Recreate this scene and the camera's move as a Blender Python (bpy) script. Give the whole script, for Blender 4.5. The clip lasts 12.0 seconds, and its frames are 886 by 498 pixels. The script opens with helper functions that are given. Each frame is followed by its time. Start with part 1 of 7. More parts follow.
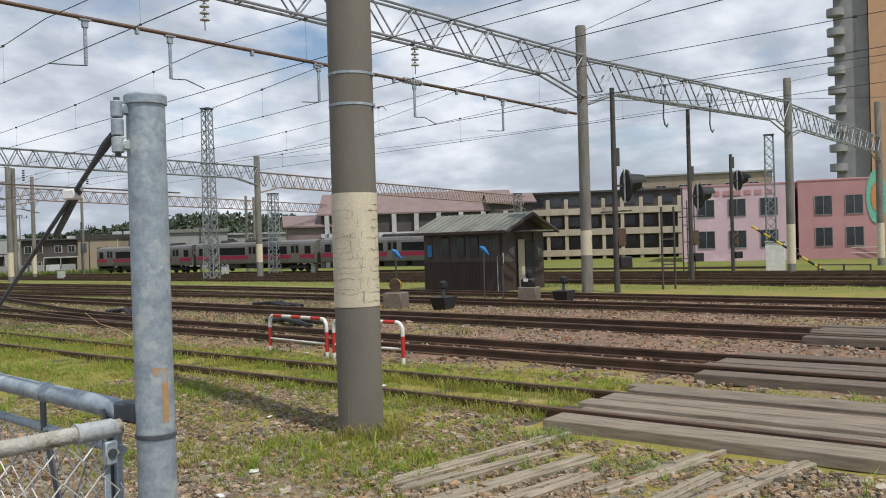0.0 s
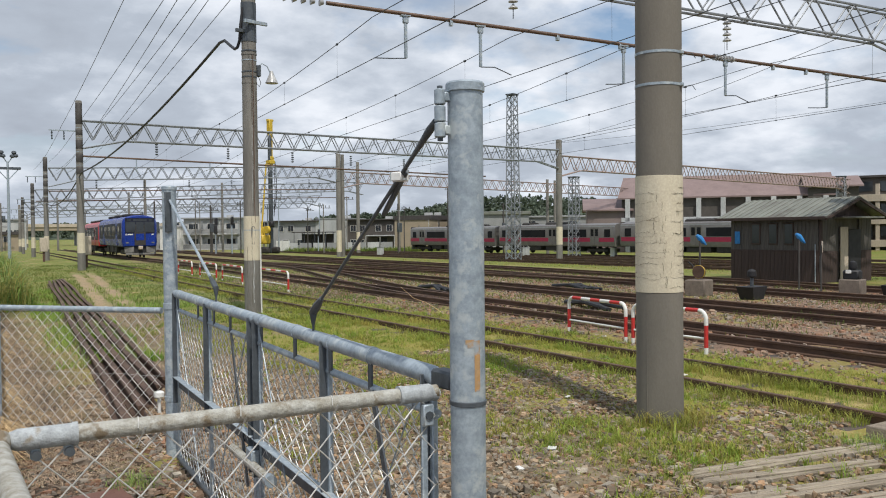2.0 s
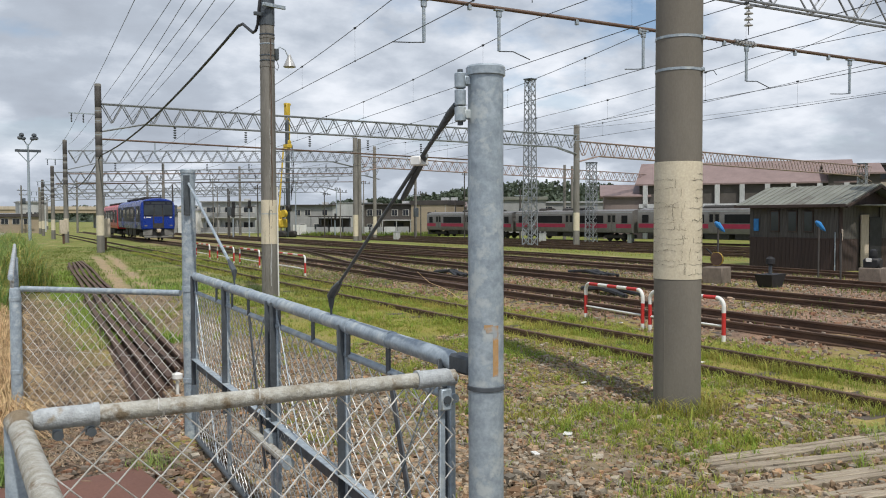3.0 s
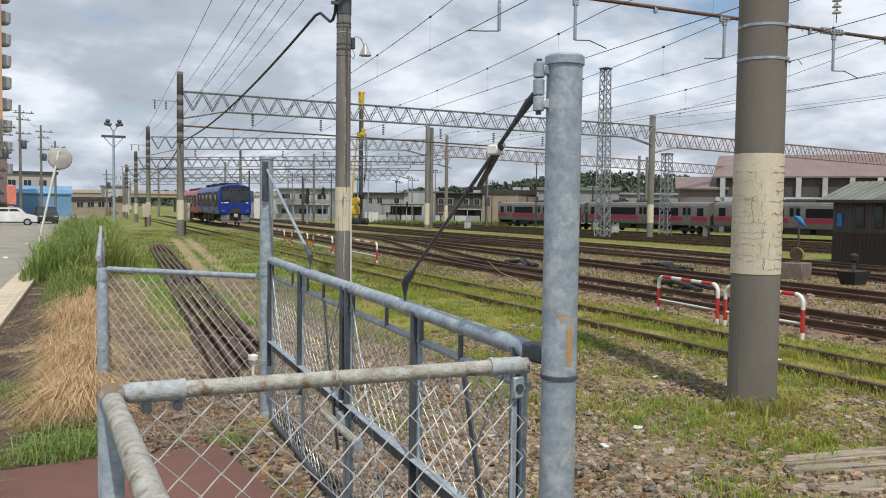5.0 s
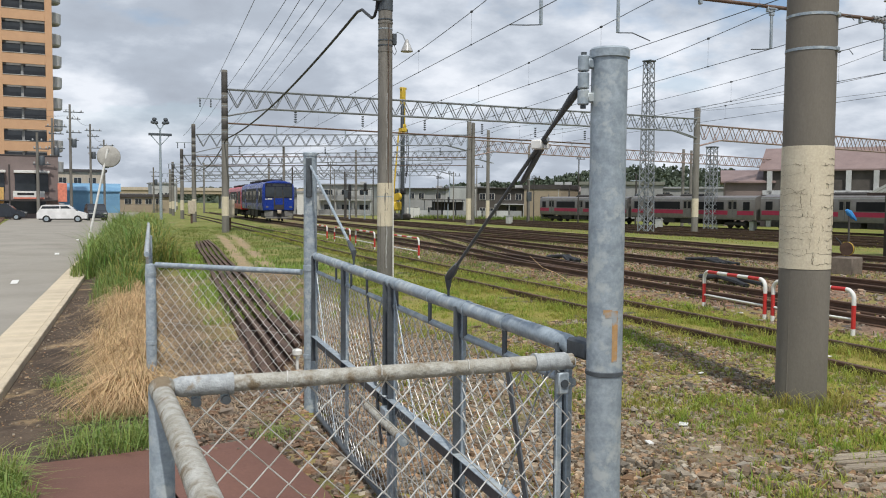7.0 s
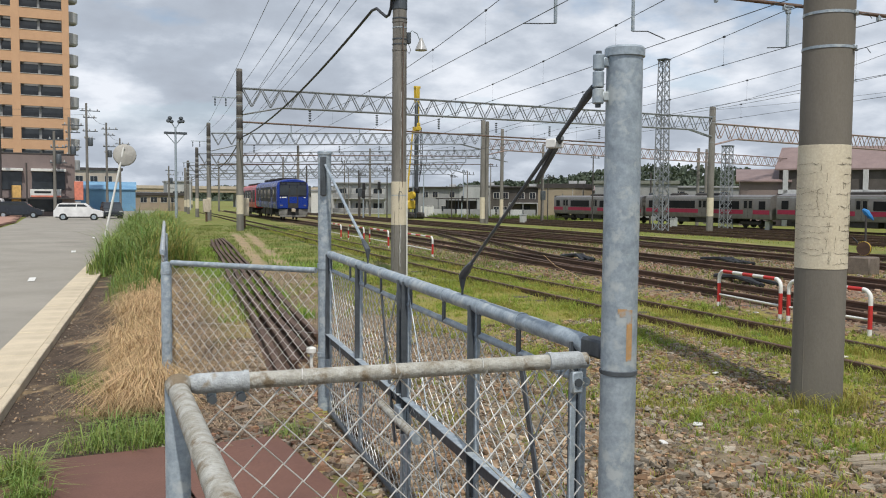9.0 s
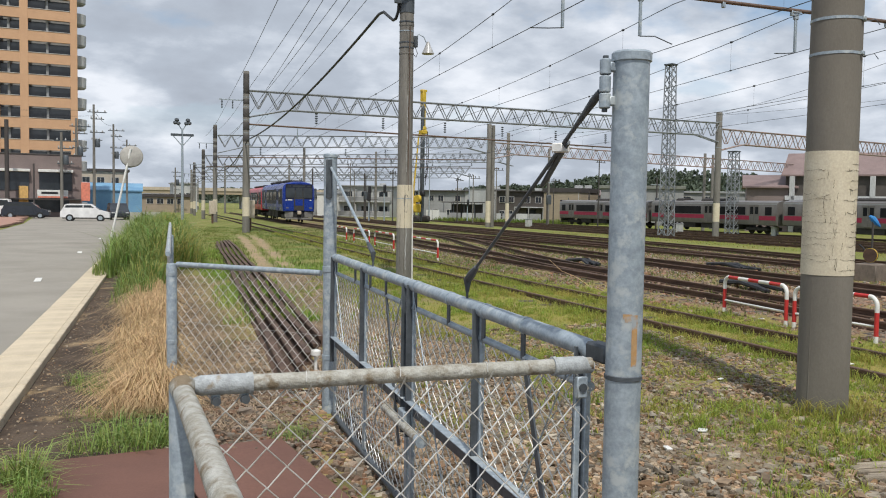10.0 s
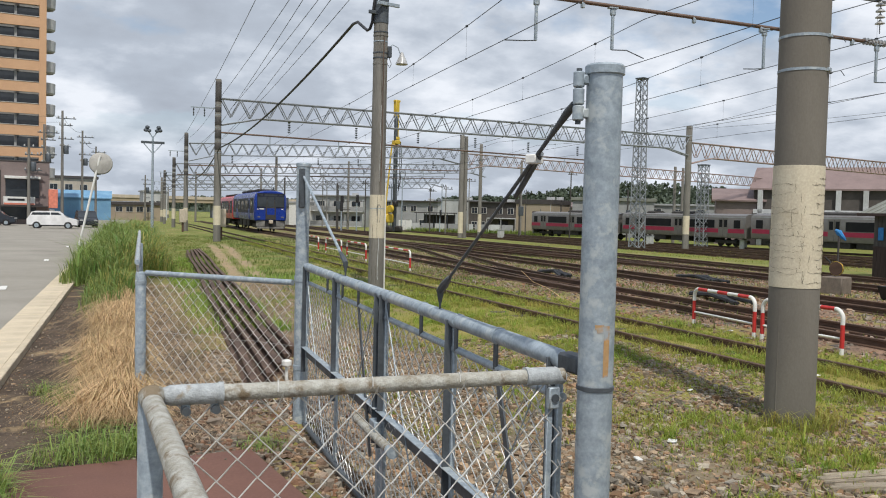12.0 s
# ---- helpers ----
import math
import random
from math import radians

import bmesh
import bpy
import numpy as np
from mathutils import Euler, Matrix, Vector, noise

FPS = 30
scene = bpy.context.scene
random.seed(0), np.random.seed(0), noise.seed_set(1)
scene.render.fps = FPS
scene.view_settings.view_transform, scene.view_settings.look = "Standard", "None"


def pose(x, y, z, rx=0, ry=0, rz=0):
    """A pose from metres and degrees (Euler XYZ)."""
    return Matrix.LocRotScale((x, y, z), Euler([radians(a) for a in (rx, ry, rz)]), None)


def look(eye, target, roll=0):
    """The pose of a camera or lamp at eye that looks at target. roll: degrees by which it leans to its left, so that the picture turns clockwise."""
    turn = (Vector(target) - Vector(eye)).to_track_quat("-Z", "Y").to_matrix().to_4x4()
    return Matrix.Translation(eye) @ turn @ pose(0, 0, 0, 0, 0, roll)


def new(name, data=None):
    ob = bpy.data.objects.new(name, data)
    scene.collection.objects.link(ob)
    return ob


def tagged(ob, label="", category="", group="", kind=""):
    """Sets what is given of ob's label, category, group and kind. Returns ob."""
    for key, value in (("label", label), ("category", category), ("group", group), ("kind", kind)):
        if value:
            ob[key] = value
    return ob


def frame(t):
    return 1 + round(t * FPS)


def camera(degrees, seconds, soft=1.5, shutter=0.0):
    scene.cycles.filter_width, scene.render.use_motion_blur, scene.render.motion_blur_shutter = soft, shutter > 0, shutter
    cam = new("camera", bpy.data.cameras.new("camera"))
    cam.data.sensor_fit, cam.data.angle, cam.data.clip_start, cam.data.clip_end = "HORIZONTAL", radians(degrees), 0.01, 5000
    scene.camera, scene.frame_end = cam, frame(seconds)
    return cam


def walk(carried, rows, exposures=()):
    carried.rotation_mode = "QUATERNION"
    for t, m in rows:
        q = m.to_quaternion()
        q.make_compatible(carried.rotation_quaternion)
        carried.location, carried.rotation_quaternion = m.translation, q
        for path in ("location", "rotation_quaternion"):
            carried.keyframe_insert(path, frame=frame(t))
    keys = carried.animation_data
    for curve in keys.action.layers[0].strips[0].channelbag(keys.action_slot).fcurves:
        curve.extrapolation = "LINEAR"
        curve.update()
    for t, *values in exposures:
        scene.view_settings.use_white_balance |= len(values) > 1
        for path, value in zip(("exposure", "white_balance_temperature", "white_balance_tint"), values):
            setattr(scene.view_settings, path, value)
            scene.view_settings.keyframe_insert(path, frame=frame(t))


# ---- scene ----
cam = camera(55.2, 12.0, soft=1.05)
PATH = [
    (0, (0.5653, 0.5639, 1.9245), (3.7492, 2.9839, 1.8885), -1.7),
    (0.5, (0.5706, 0.5865, 1.9285), (3.5526, 3.2525, 1.9685), -1.4),
    (1, (0.5506, 0.5732, 1.9232), (3.1986, 3.5692, 1.9912), -0.9),
    (1.5, (0.5533, 0.5852, 1.9205), (2.8373, 3.8692, 1.9205), -0.4),
    (2, (0.5333, 0.5679, 1.9192), (2.6953, 3.9319, 1.8332), -0.6),
    (2.5, (0.532, 0.5772, 1.9165), (2.6580, 3.9632, 1.7845), -0.4),
    (3, (0.5293, 0.5786, 1.9179), (2.6253, 3.9825, 1.7619), -0.2),
    (5, (0.5027, 0.5653, 1.9152), (2.3087, 4.1292, 1.7072), 0.7),
    (5.5, (0.5001, 0.5679, 1.9152), (2.2601, 4.1539, 1.6992), 0.8),
    (6, (0.5014, 0.5732, 1.9152), (2.2274, 4.1752, 1.6872), 0.8),
    (6.5, (0.4974, 0.5653, 1.9165), (2.1694, 4.1932, 1.6805), 0.5),
    (7, (0.4961, 0.5692, 1.9152), (2.1241, 4.2152, 1.6832), 0.4),
    (7.5, (0.4934, 0.5679, 1.9152), (2.1074, 4.2219, 1.6832), 0.3),
    (9.5, (0.4921, 0.5653, 1.9152), (2.0441, 4.2432, 1.6792), 0.7),
    (10, (0.4934, 0.5679, 1.9152), (2.0394, 4.2499, 1.6932), 0.9),
    (10.5, (0.4948, 0.5666, 1.9152), (2.0568, 4.2426, 1.7032), 0.8),
    (11, (0.4934, 0.5666, 1.9152), (2.0974, 4.2246, 1.7112), 0.8),
    (11.5, (0.4894, 0.5692, 1.9139), (2.1314, 4.2112, 1.7259), 1.2),
    (12, (0.4894, 0.5692, 1.9139), (2.1554, 4.2012, 1.7439), 1.4),
]
walk(cam, [(t, look(e, g, r)) for t, e, g, r in PATH], [(0, -0.03), (2.0, 0.0), (7.1, 0.0), (7.5, -0.13), (9.4, 0.0), (12.0, 0.0)])


# ---- world, sun ----
SUN_AZ = (-0.24, -1.0)      # where the sun stands, seen from above
SUN_EL = 60.0
world = bpy.data.worlds.new("world")
scene.world = world
world.use_nodes = True
wn, wl = world.node_tree.nodes, world.node_tree.links
wn.clear()


def wnode(kind, **kw):
    n = wn.new(kind)
    for k, v in kw.items():
        n.inputs[k].default_value = v
    return n


w_out = wn.new("ShaderNodeOutputWorld")
w_sky = wn.new("ShaderNodeTexSky")
w_sky.sky_type, w_sky.sun_disc = "NISHITA", False
w_sky.sun_elevation, w_sky.sun_rotation = radians(SUN_EL), math.atan2(SUN_AZ[0], SUN_AZ[1])
w_geo = wn.new("ShaderNodeTexCoord")
w_sep = wn.new("ShaderNodeSeparateXYZ")
wl.new(w_geo.outputs["Generated"], w_sep.inputs[0])


def wmath(op, a, b=None, clamp=False):
    n = wn.new("ShaderNodeMath")
    n.operation, n.use_clamp = op, clamp
    for i, v in enumerate((a, b)):
        if v is None:
            continue
        if isinstance(v, (int, float)):
            n.inputs[i].default_value = v
        else:
            wl.new(v, n.inputs[i])
    return n.outputs[0]


# clouds lie on a flat layer overhead
up = wmath("ADD", wmath("MAXIMUM", w_sep.outputs[2], 0.0), 0.30)
w_com = wn.new("ShaderNodeCombineXYZ")
wl.new(wmath("DIVIDE", w_sep.outputs[0], up), w_com.inputs[0])
wl.new(wmath("DIVIDE", w_sep.outputs[1], up), w_com.inputs[1])
w_com.inputs[2].default_value = 3.7


def wnoise(scale, detail, rough, off):
    m = wn.new("ShaderNodeMapping")
    m.inputs["Location"].default_value = off
    wl.new(w_com.outputs[0], m.inputs[0])
    n = wnode("ShaderNodeTexNoise", Scale=scale, Detail=detail, Roughness=rough)
    wl.new(m.outputs[0], n.inputs["Vector"])
    return n.outputs[0]


def wramp(fac, stops):
    r = wn.new("ShaderNodeValToRGB")
    while len(r.color_ramp.elements) < len(stops):
        r.color_ramp.elements.new(0.5)
    for e, (p, c) in zip(r.color_ramp.elements, stops):
        e.position, e.color = p, (*c, 1)
    wl.new(fac, r.inputs[0])
    return r.outputs[0]


cover = wramp(wnoise(1.5, 9.0, 0.55, (2.3, 0.4, 0)), [(0.39, (0, 0, 0)), (0.50, (1, 1, 1))])
puff = wramp(wnoise(3.1, 10.0, 0.55, (7.1, 3.3, 0)),
             [(0.30, (0.41, 0.455, 0.53)), (0.45, (0.48, 0.535, 0.62)), (0.54, (0.63, 0.685, 0.77)), (0.66, (0.85, 0.89, 0.96))])
w_gain = wn.new("ShaderNodeMix")
w_gain.data_type, w_gain.blend_type = "RGBA", "MULTIPLY"
w_gain.inputs[0].default_value = 1.0
wl.new(w_sky.outputs[0], w_gain.inputs[6])
w_gain.inputs[7].default_value = (0.12, 0.12, 0.12, 1)
w_low = wn.new("ShaderNodeMapRange")       # the cloud closes up towards the horizon
w_low.inputs[1].default_value, w_low.inputs[2].default_value, w_low.inputs[3].default_value, w_low.inputs[4].default_value = 0.06, 0.20, 1.0, 0.0
wl.new(w_sep.outputs[2], w_low.inputs[0])
w_mix = wn.new("ShaderNodeMix")
w_mix.data_type = "RGBA"
wl.new(wmath("MAXIMUM", cover, w_low.outputs[0]), w_mix.inputs[0])
wl.new(w_gain.outputs[2], w_mix.inputs[6])
wl.new(puff, w_mix.inputs[7])
w_bg = wn.new("ShaderNodeBackground")
w_bg.inputs[1].default_value = 1.02
wl.new(w_mix.outputs[2], w_bg.inputs[0])
wl.new(w_bg.outputs[0], w_out.inputs[0])

sun = new("sun", bpy.data.lights.new("sun", "SUN"))
sun.data.energy, sun.data.angle, sun.data.color = 3.6, radians(0.8), (1.0, 0.95, 0.87)
_h = math.hypot(*SUN_AZ)
sun.matrix_world = look((SUN_AZ[0] / _h * 60, SUN_AZ[1] / _h * 60, 60 * math.tan(radians(SUN_EL))), (0, 0, 0))

# ---- materials ----
MATS = {}


def mat(name, c1, c2=None, rough=0.6, metal=0.0, scale=4.0, fine=40.0, bump=0.15, stain=None, stain_at=0.62,
        rand=0.0, stretch=(1, 1, 1), spec=0.4, fine_mix=0.35, leaf=0.0, hue=0.0):
    """Two scales of colour, an optional stain with its own shape, fine relief."""
    if name in MATS:
        return MATS[name]
    m = bpy.data.materials.new(name)
    MATS[name] = m
    m.use_nodes = True
    nt = m.node_tree
    N, L = nt.nodes, nt.links
    b = N["Principled BSDF"]
    b.inputs["Metallic"].default_value = metal
    b.inputs["Specular IOR Level"].default_value = spec
    tc = N.new("ShaderNodeTexCoord")
    mp = N.new("ShaderNodeMapping")
    mp.inputs["Scale"].default_value = stretch
    L.new(tc.outputs["Object"], mp.inputs[0])

    def nz(sc, det, off=0.0):
        n = N.new("ShaderNodeTexNoise")
        n.inputs["Scale"].default_value, n.inputs["Detail"].default_value, n.inputs["Roughness"].default_value = sc, det, 0.62
        m2 = N.new("ShaderNodeMapping")
        m2.inputs["Location"].default_value = (off, off * 0.7, off * 0.3)
        L.new(mp.outputs[0], m2.inputs[0])
        L.new(m2.outputs[0], n.inputs["Vector"])
        return n.outputs[0]

    def mix(kind, f, a, c):
        n = N.new("ShaderNodeMix")
        n.data_type, n.blend_type = "RGBA", kind
        for i, v in ((0, f), (6, a), (7, c)):
            if isinstance(v, (int, float)):
                n.inputs[i].default_value = v
            elif isinstance(v, tuple):
                n.inputs[i].default_value = (*v, 1)
            else:
                L.new(v, n.inputs[i])
        return n.outputs[2]

    def ramp(f, lo, hi):
        r = N.new("ShaderNodeMapRange")
        r.inputs[1].default_value, r.inputs[2].default_value = lo, hi
        L.new(f, r.inputs[0])
        return r.outputs[0]

    c2 = c2 or tuple(v * 0.72 for v in c1)
    big = nz(scale, 5.0)
    small = nz(fine, 4.0, 5.0)
    col = mix("MIX", ramp(big, 0.35, 0.65), c1, c2)
    col = mix("OVERLAY", fine_mix, col, small)
    if stain:
        st = nz(scale * 0.6, 7.0, 11.0)
        col = mix("MIX", ramp(st, stain_at - 0.04, stain_at + 0.05), col, stain)
    if rand:
        oi = N.new("ShaderNodeObjectInfo")
        gm = N.new("ShaderNodeNewGeometry")
        ad = N.new("ShaderNodeMath")
        ad.operation = "ADD"
        L.new(oi.outputs["Random"], ad.inputs[0])
        L.new(gm.outputs["Random Per Island"], ad.inputs[1])
        hs = N.new("ShaderNodeHueSaturation")
        vr = N.new("ShaderNodeMapRange")
        vr.inputs[1].default_value, vr.inputs[2].default_value = 0.0, 2.0
        vr.inputs[3].default_value, vr.inputs[4].default_value = 1 - rand, 1 + rand
        L.new(ad.outputs[0], vr.inputs[0])
        L.new(vr.outputs[0], hs.inputs["Value"])
        if hue:
            hr = N.new("ShaderNodeMapRange")
            fr = N.new("ShaderNodeMath")
            fr.operation = "FRACT"
            ml = N.new("ShaderNodeMath")
            ml.operation = "MULTIPLY"
            ml.inputs[1].default_value = 7.31
            L.new(ad.outputs[0], ml.inputs[0])
            L.new(ml.outputs[0], fr.inputs[0])
            hr.inputs[3].default_value, hr.inputs[4].default_value = 0.5 - hue, 0.5 + hue
            L.new(fr.outputs[0], hr.inputs[0])
            L.new(hr.outputs[0], hs.inputs["Hue"])
            sr = N.new("ShaderNodeMapRange")
            sr.inputs[3].default_value, sr.inputs[4].default_value = 1.12, 0.45
            L.new(fr.outputs[0], sr.inputs[0])
            if leaf == 0:
                L.new(sr.outputs[0], hs.inputs["Saturation"])
        L.new(col, hs.inputs["Color"])
        col = hs.outputs[0]
    L.new(col, b.inputs["Base Color"])
    rr = N.new("ShaderNodeMapRange")
    rr.inputs[3].default_value, rr.inputs[4].default_value = max(0.03, rough - 0.12), min(1.0, rough + 0.12)
    L.new(big, rr.inputs[0])
    L.new(rr.outputs[0], b.inputs["Roughness"])
    if leaf:
        tr = N.new("ShaderNodeBsdfTranslucent")
        L.new(col, tr.inputs["Color"])
        ms = N.new("ShaderNodeMixShader")
        ms.inputs[0].default_value = leaf
        L.new(b.outputs[0], ms.inputs[1])
        L.new(tr.outputs[0], ms.inputs[2])
        L.new(ms.outputs[0], N["Material Output"].inputs["Surface"])
    if bump:
        bp = N.new("ShaderNodeBump")
        bp.inputs["Strength"].default_value, bp.inputs["Distance"].default_value = bump, 0.02
        L.new(small, bp.inputs["Height"])
        L.new(bp.outputs[0], b.inputs["Normal"])
    return m


galv = mat("galvanised_steel", (0.36, 0.42, 0.47), (0.25, 0.30, 0.345), 0.5, 0.3, 20, 70, 0.08, stain=(0.44, 0.485, 0.50), stain_at=0.57)
galv_worn = mat("weathered_galvanised_pipe", (0.43, 0.43, 0.40), (0.27, 0.255, 0.21), 0.7, 0.05, 22, 90, 0.4, stain=(0.19, 0.15, 0.10), stain_at=0.58)
galv_cast = mat("dull_cast_galvanised", (0.40, 0.43, 0.45), (0.29, 0.31, 0.32), 0.8, 0.0, 30, 90, 0.3, stain=(0.26, 0.23, 0.18), stain_at=0.66)
galv_dark = mat("dark_steel", (0.10, 0.115, 0.13), (0.065, 0.075, 0.085), 0.5, 0.3, 8, 50, 0.08)
wire_m = mat("galvanised_wire", (0.62, 0.62, 0.60), (0.46, 0.45, 0.42), 0.4, 0.35, 5, 60, 0.0)
conc_dark = mat("pole_concrete", (0.175, 0.16, 0.135), (0.15, 0.137, 0.115), 0.85, 0, 2, 60, 0.15, stretch=(1, 1, 0.5), stain=(0.115, 0.105, 0.09), stain_at=0.69, fine_mix=0.18)
conc_pole = mat("weathered_pole_concrete", (0.215, 0.205, 0.185), (0.135, 0.128, 0.115), 0.85, 0, 3, 45, 0.25, stretch=(1, 1, 0.2), stain=(0.09, 0.08, 0.07), stain_at=0.64)
band_m = mat("cream_band_paint", (0.62, 0.56, 0.43), (0.54, 0.48, 0.36), 0.65, 0, 3, 50, 0.1)
crack_m = mat("crack_dark", (0.10, 0.085, 0.06), None, 0.9)
lattice_m = mat("galvanised_lattice", (0.28, 0.30, 0.33), (0.19, 0.205, 0.225), 0.55, 0.2, 2, 20, 0.0)
lattice_red = mat("rust_primer_lattice", (0.31, 0.21, 0.18), (0.25, 0.215, 0.20), 0.65, 0.1, 1.5, 20, 0.0)
wire_dark = mat("contact_wire", (0.07, 0.075, 0.08), None, 0.5, 0.3, 3, 30, 0)
black_cable = mat("black_cable", (0.025, 0.025, 0.028), None, 0.55, 0, 3, 30, 0)
porcelain = mat("porcelain_insulator", (0.45, 0.46, 0.46), (0.33, 0.33, 0.33), 0.25, 0, 6, 30, 0)
rail_m = mat("rusty_rail", (0.125, 0.075, 0.05), (0.066, 0.041, 0.03), 0.7, 0.2, 5, 60, 0.2, stretch=(1, 0.3, 1))
rail_top = mat("worn_rail_head", (0.19, 0.13, 0.10), (0.12, 0.08, 0.06), 0.45, 0.5, 6, 60, 0.05, stretch=(1, 0.2, 1))
sleeper_m = mat("old_sleeper_wood", (0.11, 0.09, 0.075), (0.06, 0.05, 0.045), 0.9, 0, 3, 40, 0.4, stretch=(0.3, 4, 1), rand=0.3)
plank_m = mat("grey_weathered_timber", (0.28, 0.235, 0.18), (0.15, 0.122, 0.094), 0.85, 0, 4, 60, 0.5, stretch=(6, 0.5, 6), rand=0.25)
plank_pale = mat("bleached_split_timber", (0.43, 0.37, 0.285), (0.24, 0.20, 0.15), 0.9, 0, 5, 70, 0.6, stretch=(0.5, 8, 6), rand=0.3)
plank_brown = mat("brown_weathered_timber", (0.20, 0.16, 0.125), (0.115, 0.093, 0.076), 0.85, 0, 4, 60, 0.5, stretch=(6, 0.5, 6), rand=0.25)
stone_m = mat("ballast_stone", (0.42, 0.295, 0.165), (0.22, 0.155, 0.092), 0.9, 0, 8, 70, 0.3, rand=0.75, hue=0.018)
stone_brown = mat("brown_ballast_stone", (0.26, 0.165, 0.095), (0.155, 0.102, 0.064), 0.9, 0, 8, 70, 0.3, rand=0.7, hue=0.02)
grass_m = mat("yard_grass", (0.25, 0.31, 0.055), (0.38, 0.33, 0.09), 0.6, 0, 0.8, 20, 0, rand=0.5, spec=0.25, leaf=0.42, hue=0.03)
grass_far = mat("bright_grass", (0.125, 0.185, 0.04), (0.19, 0.215, 0.06), 0.7, 0, 0.3, 10, 0, rand=0.35, spec=0.2, leaf=0.4, hue=0.02)
reed_m = mat("tall_green_grass", (0.115, 0.19, 0.038), (0.19, 0.235, 0.065), 0.5, 0, 0.9, 20, 0, rand=0.8, spec=0.4, leaf=0.3, hue=0.03)
straw_m = mat("dry_straw", (0.64, 0.475, 0.28), (0.46, 0.33, 0.185), 0.8, 0, 2, 20, 0, rand=0.65, spec=0.2, leaf=0.3, hue=0.01)
red_m = mat("red_paint", (0.52, 0.035, 0.03), (0.40, 0.03, 0.03), 0.45, 0, 6, 50, 0.03)
white_m = mat("white_paint", (0.72, 0.72, 0.70), (0.60, 0.60, 0.57), 0.5, 0, 4, 50, 0.03)
plate_m = mat("red_oxide_plate", (0.155, 0.075, 0.055), (0.125, 0.062, 0.048), 0.75, 0, 1.2, 60, 0.1, stain=(0.18, 0.12, 0.09), stain_at=0.7)
orange_m = mat("orange_marking_paint", (0.44, 0.24, 0.08), (0.36, 0.24, 0.13), 0.7, 0, 20, 80, 0, stain=(0.30, 0.33, 0.35), stain_at=0.60)
black_m = mat("matt_black", (0.02, 0.02, 0.022), None, 0.6, 0, 4, 30, 0)
blue_tarp = mat("blue_plastic_wrap", (0.03, 0.22, 0.52), (0.02, 0.15, 0.40), 0.45, 0, 8, 40, 0.2)
yellow_m = mat("yellow_paint", (0.60, 0.42, 0.04), (0.48, 0.33, 0.04), 0.5, 0, 3, 40, 0)
conc_block = mat("concrete_block", (0.19, 0.155, 0.125), (0.13, 0.108, 0.09), 0.9, 0, 5, 50, 0.3)
kerb_m = mat("gutter_concrete", (0.56, 0.48, 0.355), (0.46, 0.395, 0.295), 0.9, 0, 2.5, 60, 0.2, rand=0.18, stain=(0.28, 0.25, 0.20), stain_at=0.68)
asphalt = mat("worn_asphalt", (0.285, 0.265, 0.23), (0.235, 0.22, 0.19), 0.9, 0, 0.5, 90, 0.25, stain=(0.20, 0.185, 0.16), stain_at=0.62)
brick_walk = mat("brick_paving", (0.38, 0.22, 0.17), (0.30, 0.18, 0.14), 0.85, 0, 1.5, 40, 0.1)
train_blue = mat("metallic_blue_paint", (0.008, 0.036, 0.27), (0.007, 0.030, 0.22), 0.28, 0.15, 1.0, 20, 0, fine_mix=0.05)
train_red = mat("train_red_paint", (0.50, 0.035, 0.04), (0.42, 0.03, 0.035), 0.3, 0.1, 1.0, 20, 0, fine_mix=0.05)
train_window = mat("dark_train_window", (0.012, 0.013, 0.016), (0.02, 0.02, 0.022), 0.45, 0, 1, 10, 0, spec=0.12, fine_mix=0.05)
train_black = mat("black_window_band", (0.012, 0.014, 0.03), None, 0.15, 0, 1, 20, 0, fine_mix=0.05)
under_m = mat("underframe_grime", (0.045, 0.042, 0.04), (0.028, 0.026, 0.025), 0.85, 0, 3, 40, 0.2)
skirt_m = mat("grey_snowplough", (0.20, 0.195, 0.185), (0.13, 0.127, 0.12), 0.7, 0, 4, 40, 0.1)
train_steel = mat("train_grey_steel", (0.20, 0.19, 0.18), (0.16, 0.152, 0.145), 0.4, 0.3, 2, 30, 0)
train_pink = mat("magenta_stripe", (0.33, 0.028, 0.07), (0.28, 0.025, 0.06), 0.4, 0, 2, 30, 0)
roof_grey = mat("roof_grey", (0.33, 0.34, 0.35), (0.26, 0.27, 0.28), 0.6, 0, 1, 30, 0)
hut_upper = mat("grey_board_wall", (0.105, 0.098, 0.088), (0.07, 0.065, 0.06), 0.85, 0, 3, 40, 0.3, stretch=(3, 3, 0.4), rand=0.2)
hut_lower = mat("dark_brown_board_wall", (0.062, 0.042, 0.036), (0.045, 0.032, 0.028), 0.8, 0, 3, 40, 0.3, stretch=(3, 3, 0.4), rand=0.15)
hut_roof = mat("green_grey_sheet_roof", (0.20, 0.21, 0.18), (0.15, 0.155, 0.135), 0.6, 0, 1.2, 30, 0.1, stain=(0.12, 0.115, 0.10), stain_at=0.6)
tile_orange = mat("orange_tile_facade", (0.56, 0.345, 0.205), (0.51, 0.31, 0.185), 0.65, 0, 0.6, 8, 0, fine_mix=0.12)
wall_grey = mat("grey_render", (0.30, 0.305, 0.31), (0.23, 0.235, 0.24), 0.8, 0, 0.5, 10, 0)
wall_brown = mat("taupe_render", (0.22, 0.175, 0.165), (0.18, 0.145, 0.14), 0.8, 0, 0.5, 10, 0)
